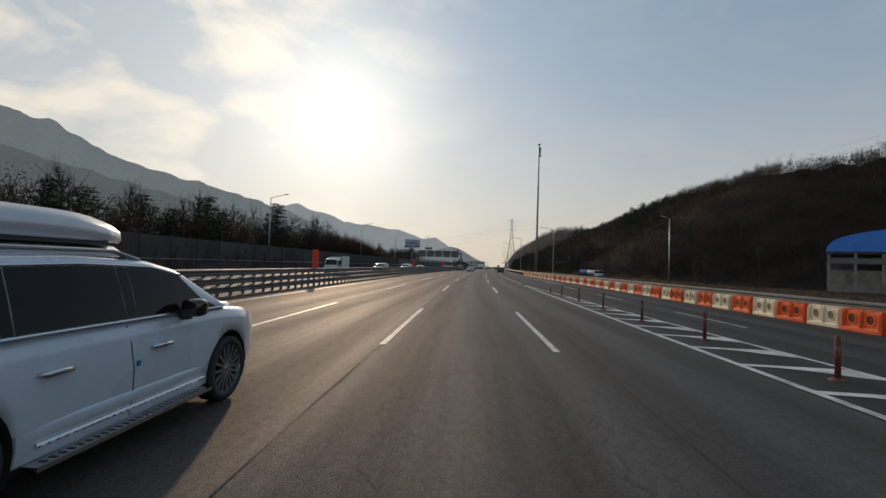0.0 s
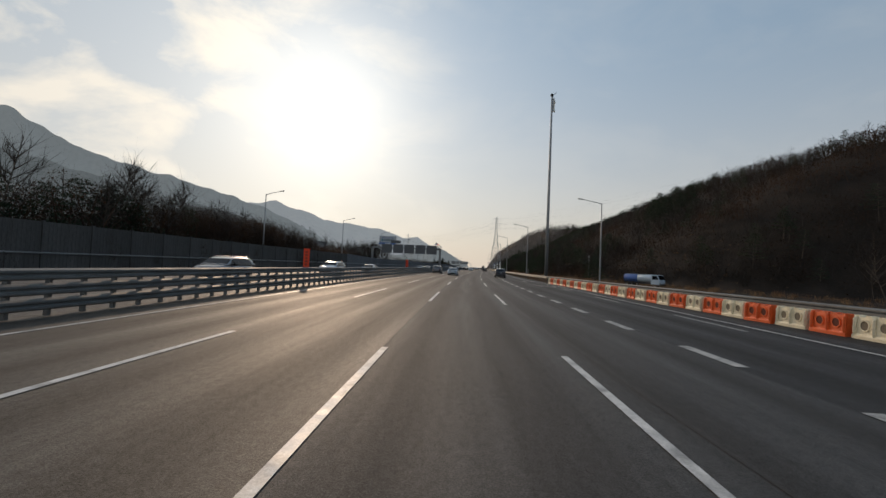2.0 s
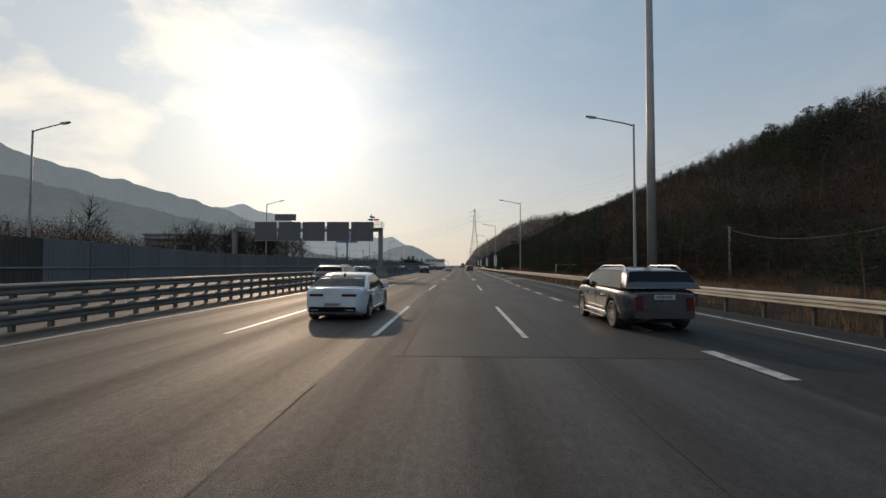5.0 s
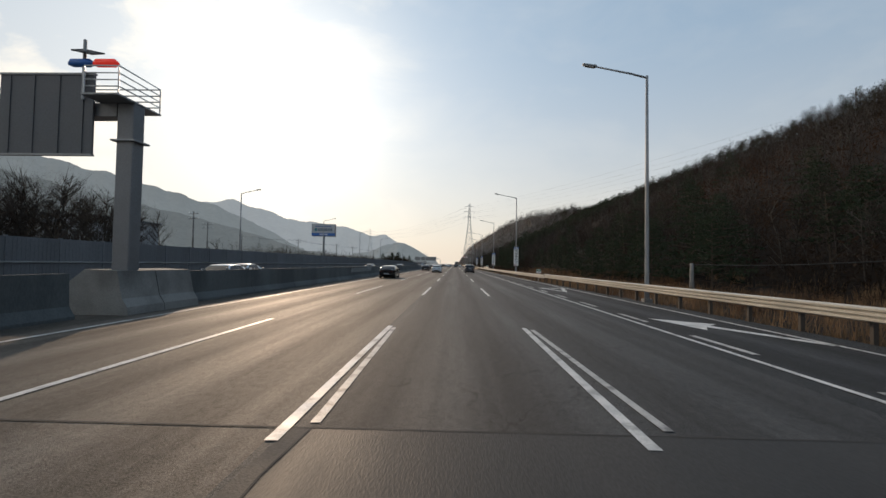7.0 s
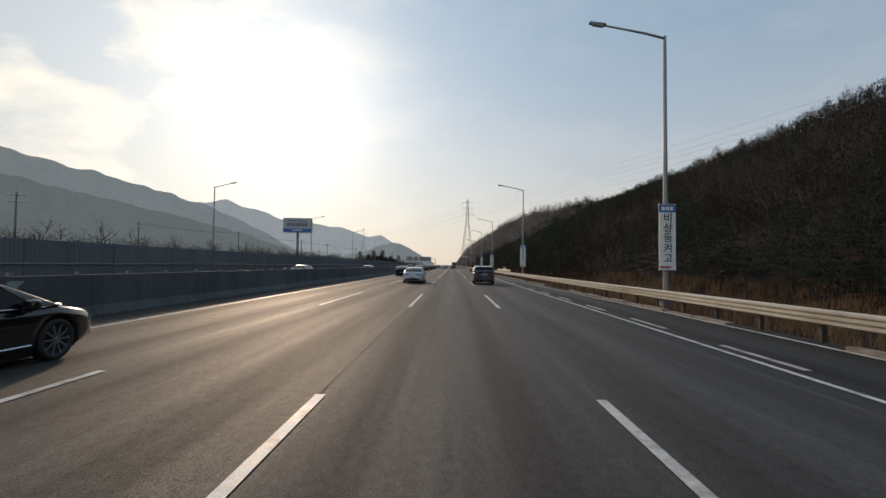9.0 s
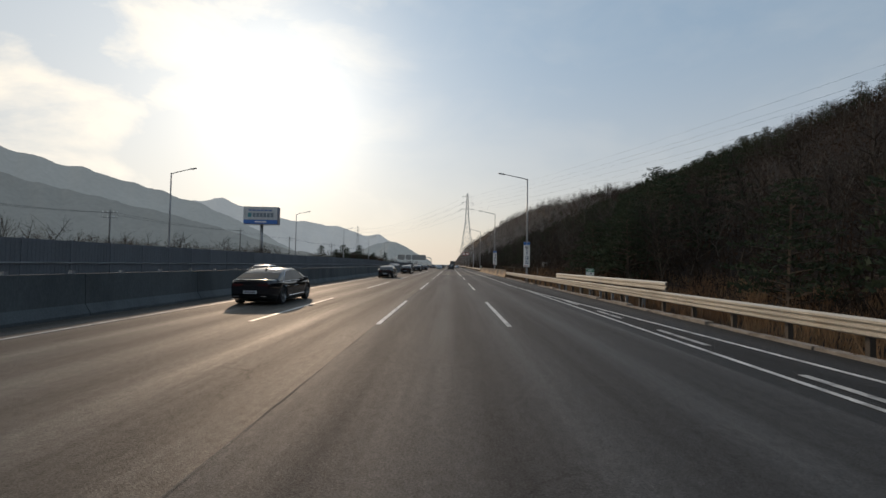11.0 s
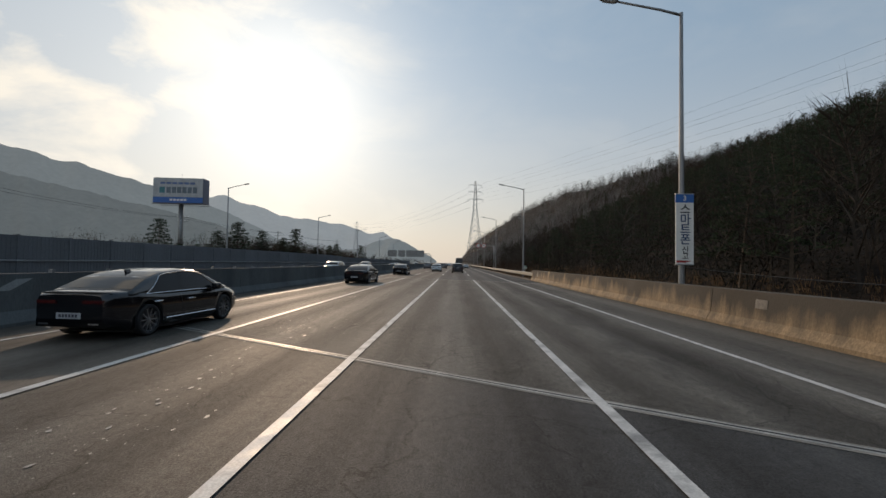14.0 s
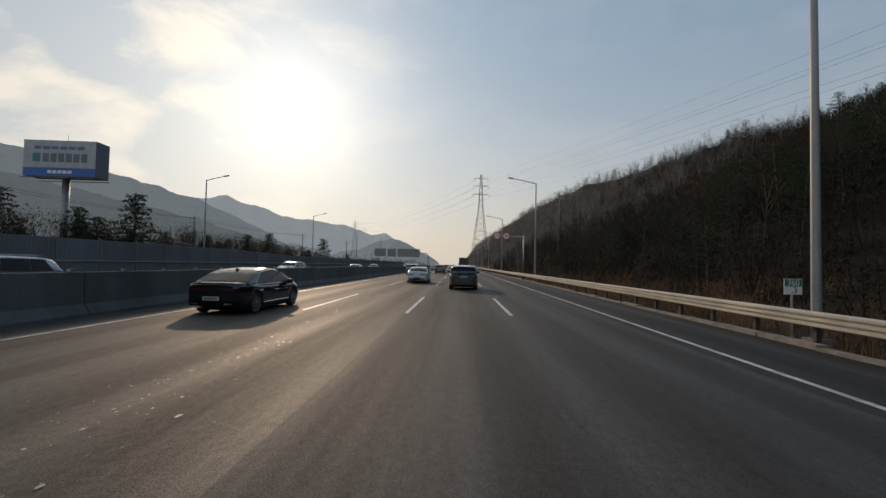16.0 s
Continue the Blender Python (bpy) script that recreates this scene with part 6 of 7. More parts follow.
    if not suv:
        for sgn in (1, -1):
            x0, x1 = sorted((sgn * 0.42, sgn * 0.64))
            v, f = boxes((x0, x1, yr - 0.016, yr + 0.1, low(yr) + 0.02, low(yr) + 0.055))
            child("exhaust_trim", mesh_of("exhaust_trim", v, f, CHROME), ob, "bright exhaust trim")
        lip = [(x, yr + 0.16 - 0.14 * (1 - (x / (W * 0.4)) ** 2), top(yr + 0.1) + 0.035 - 0.03 * abs(x / (W * 0.4)) ** 3) for x in steps(-W * 0.4, W * 0.4, W * 0.1)]
        child("boot_lip", mesh_of("boot_lip", *tube(lip, 0.022, 6), color, True), ob)
    v, f = boxes((-W * 0.36, W * 0.36, yf - 0.3, yf + 0.006, low(yf) - 0.02, low(yf) + 0.16))
    child("bumper", mesh_of("bumper", v, f, PLASTIC), ob, "dark lower bumper")
    v, f = boxes((-W * 0.22, W * 0.22, yf - 0.08, yf + 0.014, top(yf - 0.1) - 0.33, top(yf - 0.1) - 0.09))
    child("grille", mesh_of("grille", v, f, PLASTIC), ob, "dark grille")
    v, f = boxes((-W * 0.41, W * 0.41, wheels[0] - 0.3, wheels[1] + 0.3, clear - 0.06, clear + 0.1))
    child("underbody", mesh_of("underbody", v, f, PLASTIC), ob)
    if detail:
        for sgn in (1, -1):
            # door seams as narrow dark gaps, handles, sill strip
            for yd in [p[0] - 0.05 for p in side_panes[:1]] + [p[1] + 0.04 for p in side_panes]:
                if abs(yd - wheels[0]) < wheel_r + 0.1 or abs(yd - wheels[1]) < wheel_r + 0.1:
                    continue
                pts = []
                for f in (0.1, 0.3, 0.55, 0.8, 0.97):
                    b, t = clear, top(yd)
                    z = b + (t - b) * f
                    w = half(yd)
                    x = np.interp(f, (0, 0.1, 0.3, 0.55, 0.85, 1.0), (w * 0.9, w * 0.975, w * 0.985, w, w * 0.985, w * 0.93))
                    pts.append((sgn * (x + 0.0005), yd + 0.03 * math.sin(f * 5), z))
                child("door_seam", mesh_of("door_seam", *tube(pts, 0.0055, 5), PLASTIC), ob)
            for p in side_panes[-2:]:
                yh = p[0] + 0.26
                v, f = tube([(sgn * (W / 2 - 0.012), yh - 0.13, clear + 0.66 * (top(yh) - clear) + 0.05), (sgn * (W / 2 + 0.03), yh - 0.09, clear + 0.66 * (top(yh) - clear) + 0.055), (sgn * (W / 2 + 0.03), yh + 0.09, clear + 0.66 * (top(yh) - clear) + 0.055), (sgn * (W / 2 - 0.012), yh + 0.13, clear + 0.66 * (top(yh) - clear) + 0.05)], [0.015, 0.026, 0.026, 0.015], 8)
                child("door_handle", mesh_of("door_handle", v, f, CHROME, True), ob, "bright door handle")
            v, f = tube([(sgn * (W / 2 * 0.985), wheels[0] + wheel_r + 0.18, clear + 0.16), (sgn * (W / 2 * 0.99), wheels[1] - wheel_r - 0.14, clear + 0.16)], 0.019, 6)
            child("sill_trim", mesh_of("sill_trim", v, f, CHROME), ob, "bright sill strip")
    if steps_:
        for sgn in (1, -1):
            ya, yb, zc = wheels[0] + wheel_r + 0.1, wheels[1] - wheel_r - 0.08, clear + 0.27
            crease = []
            for i, y in enumerate(steps(ya, yb, 0.12)):
                k = min(1.0, 5 * min((y - ya), (yb - y)) / (yb - ya)) * 0.018
                w = half(y) * 0.985
                crease.append([(sgn * (w - 0.02), y, zc - 0.1), (sgn * (w + k * 0.4), y, zc - 0.06), (sgn * (w + k), y, zc), (sgn * (w - 0.02), y, zc + 0.07)])
            child("door_crease", mesh_of("door_crease", *loft(crease), color, True), ob)
            x0, x1 = sorted((sgn * (W / 2 - 0.05), sgn * (W / 2 + 0.07)))
            v, f = boxes((x0, x1, wheels[0] + wheel_r + 0.12, wheels[1] - wheel_r - 0.1, clear + 0.015, clear + 0.05))
            sb = child("side_step", mesh_of("side_step", v, f, CHROME), ob, "bright running board")
            v, f = [], []
            for y in steps(wheels[0] + wheel_r + 0.2, wheels[1] - wheel_r - 0.25, 0.075):
                for dy, z in ((0, 0.045), (0.004, 0.053), (0.03, 0.053), (0.034, 0.045)):
                    v += [(x0 + 0.04, y + dy, clear + z), (x1 - 0.03, y + dy, clear + z)]
            f = [(2 * i, 2 * i + 1, 2 * i + 3, 2 * i + 2) for i in range(len(v) // 2 - 1)]
            child("grip_pads", mesh_of("grip_pads", v, f, PLASTIC), sb)
    if suv:
        for sgn in (1, -1):
            xr = sgn * (wt(0) - 0.06)
            zr = roof_z(0) + 0.03
            v, f = tube([(xr, y_r + 0.55, roof_z(y_r + 0.55) - 0.0), (xr, y_r + 0.8, zr + 0.02), (xr, 0.0, zr + 0.02), (xr, 0.3, roof_z(0.3) - 0.01)], 0.02, 8)
            child("roof_rail", mesh_of("roof_rail", v, f, P_GREY), ob)
    if box:
        gv2, gf2 = boxes((W / 2 - 0.01, W / 2 + 0.01, -0.02, 0.02, 0.0, 0.045))
        child("door_guard", mesh_of("door_guard", gv2, gf2, M["blue"]), ob, "small blue foam door guard", Matrix.Translation((0, side_panes[-1][0] - 0.02, 0.74)))
        # long roof box: shell in two halves with a dark seam
        zb = roof_z(0) - 0.02
        for nm, z0, z1, m_ in (("roof_box_base", 0.0, 0.13, P_PEARL), ("roof_box_lid", 0.15, 0.42, P_PEARL)):
            secs = []
            for i in range(15):
                f = i / 14
                y = -2.0 + 2.5 * f
                k = math.sin(min(1.0, (1 - f) * 2.6 + 0.3) * 1.5708) * math.sin(min(1, f * 5 + 0.35) * 1.5708)
                w = 0.44 * (0.72 + 0.28 * k)
                hi = z0 + (z1 - z0) * (0.35 + 0.65 * k) if nm.endswith("lid") else z1
                right = [(w * 0.9, z0), (w, z0 + 0.03), (w * 0.97, z0 + (hi - z0) * 0.6), (w * 0.8, hi - 0.01), (w * 0.4, hi)]
                secs.append([(x, y, zb + z) for x, z in right] + [(-x, y, zb + z) for x, z in reversed(right)])
            v, f = loft(secs)
            child(nm, mesh_of(nm, v, f, m_, True), ob, "pale grey roof box shell")
        v, f = boxes((-0.425, 0.425, -1.9, 0.36, zb + 0.128, zb + 0.153))
        child("roof_box_seam", mesh_of("roof_box_seam", v, f, PLASTIC), ob)
        for y in (-1.2, 0.1):
            v, f = boxes((-0.72, 0.72, y - 0.03, y + 0.03, zb - 0.01, zb + 0.02))
            child("roof_bar", mesh_of("roof_bar", v, f, PLASTIC), ob)
    if not suv:
        v, f = boxes((-0.03, 0.03, y_r + 0.95, y_r + 1.12, 0, 0.07))
        v = [(x * (1 if z < 0.03 else 0.4), y - (0.06 if z > 0.03 else 0), z) for x, y, z in v]
        child("fin_aerial", mesh_of("fin_aerial", v, f, P_BLACK), ob, "", Matrix.Translation((0, 0, roof_z(y_r + 1.0) + 0.0)))
    return ob


def big_suv(color, label, group, box=False, detail=True):
    return car("suv", label, group, 4.95, 1.98, color,
               [(-2.48, 0.98), (-2.3, 1.08), (-0.9, 1.12), (1.2, 1.13), (1.45, 1.12), (2.1, 1.05), (2.35, 0.98), (2.48, 0.86)],
               [(-2.42, 1.14), (-2.15, 1.58), (-1.6, 1.66), (-0.4, 1.69), (0.35, 1.66), (0.75, 1.57), (1.55, 1.12)], (-1.43, 1.53), 1.13,
               [(-2.05, -1.12, 0.3, 0.0), (-1.02, -0.08, 0.02, 0.0), (0.04, 1.3, 0.02, -0.62)], (0.78, 1.48), (-2.4, -2.16), 0.38, 16, 0.24, 0.17, box, True, True, detail)


def saloon(color, label, group, detail=True):
    return car("saloon_car", label, group, 4.95, 1.9, color,
               [(-2.48, 0.92), (-2.3, 0.99), (-1.8, 1.0), (-1.0, 0.93), (1.2, 0.92), (1.5, 0.93), (2.1, 0.82), (2.35, 0.74), (2.48, 0.64)],
               [(-2.0, 1.0), (-1.35, 1.28), (-0.8, 1.41), (-0.1, 1.46), (0.4, 1.42), (0.75, 1.32), (1.6, 0.94)], (-1.47, 1.5), 0.92,
               [(-1.5, -0.42, 0.55, 0.02), (-0.3, 1.28, 0.02, -0.72)], (0.62, 1.52), (-1.9, -0.95), 0.35, 10, 0.17, 0.2, False, False, False, detail)


def place(ob, u, s, turn=0.0):
    ob.matrix_basis = stand(u, s, 0.0, turn)
    return ob


def again(ob, u, s, turn=0.0):
    return copy_thing(ob, stand(u, s, 0.0, turn))


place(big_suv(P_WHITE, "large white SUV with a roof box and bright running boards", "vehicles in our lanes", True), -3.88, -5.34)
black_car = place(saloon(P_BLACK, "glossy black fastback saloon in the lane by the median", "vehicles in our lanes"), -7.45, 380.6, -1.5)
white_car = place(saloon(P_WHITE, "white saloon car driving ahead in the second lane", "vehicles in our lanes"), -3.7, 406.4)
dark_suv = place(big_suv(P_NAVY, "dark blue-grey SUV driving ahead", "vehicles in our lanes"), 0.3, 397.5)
# the same cars again, placed to fit the camera's view further along
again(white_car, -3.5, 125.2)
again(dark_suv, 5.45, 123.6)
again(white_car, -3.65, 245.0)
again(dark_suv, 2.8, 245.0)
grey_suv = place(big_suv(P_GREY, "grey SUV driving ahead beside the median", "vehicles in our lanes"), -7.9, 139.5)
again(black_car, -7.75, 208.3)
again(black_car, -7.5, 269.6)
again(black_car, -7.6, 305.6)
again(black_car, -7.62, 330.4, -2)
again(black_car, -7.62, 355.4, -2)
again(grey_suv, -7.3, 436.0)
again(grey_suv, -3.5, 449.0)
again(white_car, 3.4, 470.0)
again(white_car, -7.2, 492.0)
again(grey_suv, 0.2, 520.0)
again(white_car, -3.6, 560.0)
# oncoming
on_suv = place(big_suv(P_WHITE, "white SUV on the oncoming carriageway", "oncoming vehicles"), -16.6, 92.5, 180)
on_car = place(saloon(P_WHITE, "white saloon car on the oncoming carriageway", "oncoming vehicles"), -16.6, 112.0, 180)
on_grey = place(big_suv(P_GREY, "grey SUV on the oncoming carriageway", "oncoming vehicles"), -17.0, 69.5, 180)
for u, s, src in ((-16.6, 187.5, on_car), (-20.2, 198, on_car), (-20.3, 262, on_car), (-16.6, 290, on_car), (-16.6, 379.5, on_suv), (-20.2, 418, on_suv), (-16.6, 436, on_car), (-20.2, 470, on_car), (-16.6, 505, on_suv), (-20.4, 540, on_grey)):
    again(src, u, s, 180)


# ---- trucks ----
def truck_cab(ob, W, h, y0, y1, color, low=0.45):
    secs = []
    for y, zt, w in ((y0, h, W / 2), (y1 - 0.75, h, W / 2), (y1 - 0.45, h - 0.06, W / 2), (y1 - 0.06, low + (h - low) * 0.48, W / 2 * 0.98), (y1, low + (h - low) * 0.4, W / 2 * 0.96), (y1, low + 0.2, W / 2 * 0.95)):
        right = [(w * 0.95, low), (w, low + 0.12), (w, low + (zt - low) * 0.5), (w * 0.96, zt - 0.1), (w * 0.88, zt)]
        secs.append([(x, y, z) for x, z in right] + [(-x, y, z) for x, z in reversed(right)])
    cab = child("cab", mesh_of("cab", *loft(secs), color), ob)
    zb = low + (h - low) * 0.52
    gv = [(-W * 0.44, y1 - 0.085, zb), (W * 0.44, y1 - 0.085, zb), (W * 0.41, y1 - 0.43, h - 0.14), (-W * 0.41, y1 - 0.43, h - 0.14)]
    child("windscreen", mesh_of("windscreen", [(x, y + 0.03, z + 0.02) for x, y, z in gv], [(0, 1, 2, 3)], TINT), cab)
    for sgn in (1, -1):
        x = sgn * (W / 2 + 0.006)
        v = [(x, y0 + 0.25, zb), (x, y1 - 0.3, zb), (x * 0.975, y1 - 0.55, h - 0.22), (x * 0.975, y0 + 0.25, h - 0.22)]
        child("side_window", mesh_of("side_window", v, [(0, 1, 2, 3)], TINT), cab)
        mv, mf = boxes((min(x, x + sgn * 0.16), max(x, x + sgn * 0.16), y1 - 0.3, y1 - 0.22, zb - 0.05, zb + 0.4))
        child("mirror", mesh_of("mirror", mv, mf, PLASTIC), cab)
    v, f = boxes((-W * 0.46, W * 0.46, y1 - 0.1, y1 + 0.05, low - 0.08, low + 0.22))
    child("bumper", mesh_of("bumper", v, f, PLASTIC), cab)
    for sgn in (1, -1):
        v, f = boxes((min(sgn * W * 0.28, sgn * W * 0.44), max(sgn * W * 0.28, sgn * W * 0.44), y1 - 0.02, y1 + 0.02, low + 0.3, low + 0.5))
        child("head_lamp", mesh_of("head_lamp", v, f, HEAD), cab)
    return cab


def truck_wheels(ob, W, ys, r):
    ty, ri, di = wheel_meshes(r, 0.26, 8)
    for y in ys:
        for sgn in (1, -1):
            wh = child("wheel", None, ob, m=pose(sgn * (W / 2 - 0.16), y, r, 0, 0, 0 if sgn > 0 else 180))
            child("tyre", ty, wh)
            child("rim", ri, wh)


bt = empty("box_truck", "small white box truck on the oncoming carriageway", "truck", "oncoming vehicles")
truck_cab(bt, 1.74, 2.05, 0.85, 2.45, P_WHITE, 0.4)
v, f = boxes((-0.88, 0.88, -2.6, 0.7, 0.75, 2.45))
cargo = child("cargo_box", mesh_of("cargo_box", v, f, M["white"]), bt, "plain white cargo box")
v, f = boxes(*[(-0.9, 0.9, y, y + 0.04, 0.73, 2.47) for y in (-2.62, -0.95, 0.68)])
child("box_frame", mesh_of("box_frame", v, f, CHROME), cargo)
v, f = boxes((-0.75, 0.75, -2.5, 2.1, 0.42, 0.75))
child("chassis", mesh_of("chassis", v, f, PLASTIC), bt)
v, f = tube([(-0.8, 0.9, 2.1), (0.8, 0.9, 2.1)], 0.16, 8)
child("wind_deflector", mesh_of("wind_deflector", v, f, P_WHITE), bt)
truck_wheels(bt, 1.74, (-1.5, 1.7), 0.32)
place(bt, -18.0, 48.3, 180)

tt = empty("tanker_truck", "white and blue tanker truck parked beyond the barriers", "truck", m=pose(30.8, 121.7, -0.46, 0, 0, -140))
truck_cab(tt, 2.3, 2.65, 2.5, 4.3, P_WHITE, 0.6)
for y0, y1, m_, lab in ((-4.0, -0.9, mat("faded_blue_tank", (0.08, 0.15, 0.4), 0.45), "faded blue tank section"), (-0.9, 2.2, P_WHITE, "white tank section")):
    v, f = tube([(0, y0, 1.85), (0, y0 + 0.1, 1.85), (0, y1 - 0.1, 1.85), (0, y1, 1.85)], [0.7, 0.82, 0.82, 0.8], 20)
    child("tank", mesh_of("tank", v, f, m_, True), tt, lab)
v, f = boxes((-0.5, 0.5, -4.0, 3.6, 0.7, 1.05))
child("chassis", mesh_of("chassis", v, f, PLASTIC), tt)
v, f = boxes((-0.3, 0.3, -3.6, 1.8, 2.66, 2.72))
child("walkway", mesh_of("walkway", v, f, M["steel"]), tt)
v, f = tube([(1.0, -3.2, 1.6), (1.15, -2.6, 0.85), (1.15, -1.8, 0.8), (1.0, -1.2, 1.5)], 0.06, 8)
child("hose", mesh_of("hose", v, f, PLASTIC), tt)
truck_wheels(tt, 2.2, (-2.9, -1.9, 3.3), 0.48)

lt = empty("lorry", "dark box lorry far ahead in our lane", "truck", "vehicles in our lanes")
truck_cab(lt, 2.4, 2.7, 3.0, 4.8, P_NAVY, 0.6)
v, f = boxes((-1.22, 1.22, -4.6, 2.8, 1.0, 3.6))
child("cargo_box", mesh_of("cargo_box", v, f, mat("dark_tarp_box", (0.05, 0.055, 0.06), 0.6)), lt)
v, f = boxes((-0.6, 0.6, -4.5, 4.0, 0.6, 1.0))
child("chassis", mesh_of("chassis", v, f, PLASTIC), lt)
truck_wheels(lt, 2.4, (-3.4, -2.3, 3.7), 0.48)
for sgn in (1, -1):
    v, f = boxes((min(sgn * 0.8, sgn * 1.15), max(sgn * 0.8, sgn * 1.15), -4.66, -4.6, 0.8, 0.95))
    child("tail_lamp", mesh_of("tail_lamp", v, f, TAIL), lt)
tt.matrix_basis = tt.matrix_basis @ Matrix.Scale(0.84, 4)
place(lt, 1.2, 486)

# ---- winter woods ----
def sliver(a, b, w):
    """A thin triangle from a to b."""
    d = b - a
    n = np.cross(d, [0.3, 0.5, 0.8])
    n = n / (np.linalg.norm(n) + 1e-9) * w
    return [a - n, a + n, b]


def stem(a, b, ra, rb):
    """A three-sided tapered stem, as triangles."""
    d = b - a
    n = np.cross(d, [0.21, 0.43, 0.2])
    n = n / (np.linalg.norm(n) + 1e-9)
    m_ = np.cross(d, n)
    m_ = m_ / (np.linalg.norm(m_) + 1e-9)
    ring = [n * math.cos(t) + m_ * math.sin(t) for t in (0, 2.094, 4.189)]
    out = []
    for i in range(3):
        j = (i + 1) % 3
        p, q, r, s_ = a + ring[i] * ra, a + ring[j] * ra, b + ring[j] * rb, b + ring[i] * rb
        out += [[p, q, r], [p, r, s_]]
    return out


def bare_template(rs, height, twigs, limbs=9, spread=0.36, lean=0.08):
    """Triangles of a leafless tree: trunk, limbs and fine upright twigs."""
    tris = []
    foot, knee = np.zeros(3), np.array([rs.normal() * lean, rs.normal() * lean, 0.45]) * height
    top = knee + np.array([rs.normal() * lean, rs.normal() * lean, 0.5]) * height
    tris += stem(foot, knee, 0.0095 * height, 0.0065 * height) + stem(knee, top, 0.0065 * height, 0.002 * height)
    ends = []
    for i in range(limbs):
        f = 0.28 + 0.62 * i / limbs
        base = knee * (f / 0.45) if f < 0.45 else knee + (top - knee) * ((f - 0.45) / 0.55)
        az = i * 2.4 + rs.uniform(-0.5, 0.5)
        out = spread * height * (1.05 - f) * rs.uniform(0.7, 1.2)
        tip = base + np.array([math.cos(az) * out, math.sin(az) * out, out * rs.uniform(0.6, 1.3)])
        tris += stem(base, tip, 0.006 * height, 0.0016 * height) if limbs > 9 else [sliver(base, tip, 0.006 * height)]
        ends.append((base, tip))
    ends.append((knee, top))
    for i in range(twigs):
        base, tip = ends[rs.randint(len(ends))]
        a = base + (tip - base) * rs.uniform(0.25, 1.0)
        d = (tip - base) / np.linalg.norm(tip - base) * 0.6 + rs.normal(size=3) * 0.6 + np.array([0, 0, 0.28])
        b = a + d * height * rs.uniform(0.06, 0.15)
        tris.append(sliver(a, b, 0.0022 * height))
        if i % 2 == 0:
            c = a + (b - a) * 0.5
            tris.append(sliver(c, c + (d + rs.normal(size=3) * 0.7) * height * 0.06, 0.0012 * height))
    return np.array(tris)


def leaf_template(rs, n, size, flat=1.0):
    """A loose clump of small leaf triangles about one metre across."""
    out = []
    for _ in range(n):
        d = rs.normal(size=3)
        d = d / np.linalg.norm(d) * rs.uniform(0.2, 1.0) ** 0.5
        c = d * np.array([0.5, 0.5, 0.5 * flat])
        e, g = rs.normal(size=3), rs.normal(size=3)
        e, g = e / np.linalg.norm(e) * size, g / np.linalg.norm(g) * size
        out.append([c, c + e, c + g])
    return np.array(out)


def brush_template(rs, leaves, size, stems):
    """A clump of thin upright stems with dry leaves hanging on."""
    out = list(leaf_template(rs, leaves, size))
    for _ in range(stems):
        a = np.array([rs.normal() * 0.22, rs.normal() * 0.22, -0.5])
        out.append(np.array(sliver(a, a + np.array([rs.normal() * 0.2, rs.normal() * 0.2, rs.uniform(0.6, 1.15)]), 0.011)))
    return np.array(out)


def needle_pad(rs, radius, n):
    """A flattish pad of pine needles."""
    out = []
    for _ in range(n):
        r, a = radius * math.sqrt(rs.uniform()), rs.uniform(0, 6.283)
        c = np.array([r * math.cos(a), r * math.sin(a), rs.normal() * 0.1 * radius + 0.16 * radius * (1 - r / radius)])
        d = np.array([math.cos(a) * 0.6 + rs.normal() * 0.5, math.sin(a) * 0.6 + rs.normal() * 0.5, 0.35 + rs.normal() * 0.3])
        d = d / np.linalg.norm(d) * radius * rs.uniform(0.22, 0.42)
        g = np.cross(d, rs.normal(size=3))
        g = g / np.linalg.norm(g) * radius * 0.075
        out += [[c - g, c + g, c + d]]
    return out


def pine_template(rs, height, pads, per_pad, low=0.35, reach=0.27):
    """Stem triangles and needle triangles of a pine."""
    top = np.array([rs.normal() * 0.05, rs.normal() * 0.05, 1.0]) * height
    wood, green = stem(np.zeros(3), top, 0.02 * height, 0.004 * height), []
    for i in range(pads):
        f = low + (0.97 - low) * i / (pads - 1)
        az = i * 2.4 + rs.uniform(-0.4, 0.4)
        out = reach * height * (1.12 - f) * rs.uniform(0.6, 1.15)
        base = top * f
        tip = base + np.array([math.cos(az) * out, math.sin(az) * out, out * 0.18])
        wood += stem(base, tip, 0.006 * height, 0.003 * height)
        pad = np.array(needle_pad(rs, 0.115 * height * (1.25 - 0.55 * f), per_pad))
        green.append(pad + tip)
    return np.array(wood), np.concatenate(green)


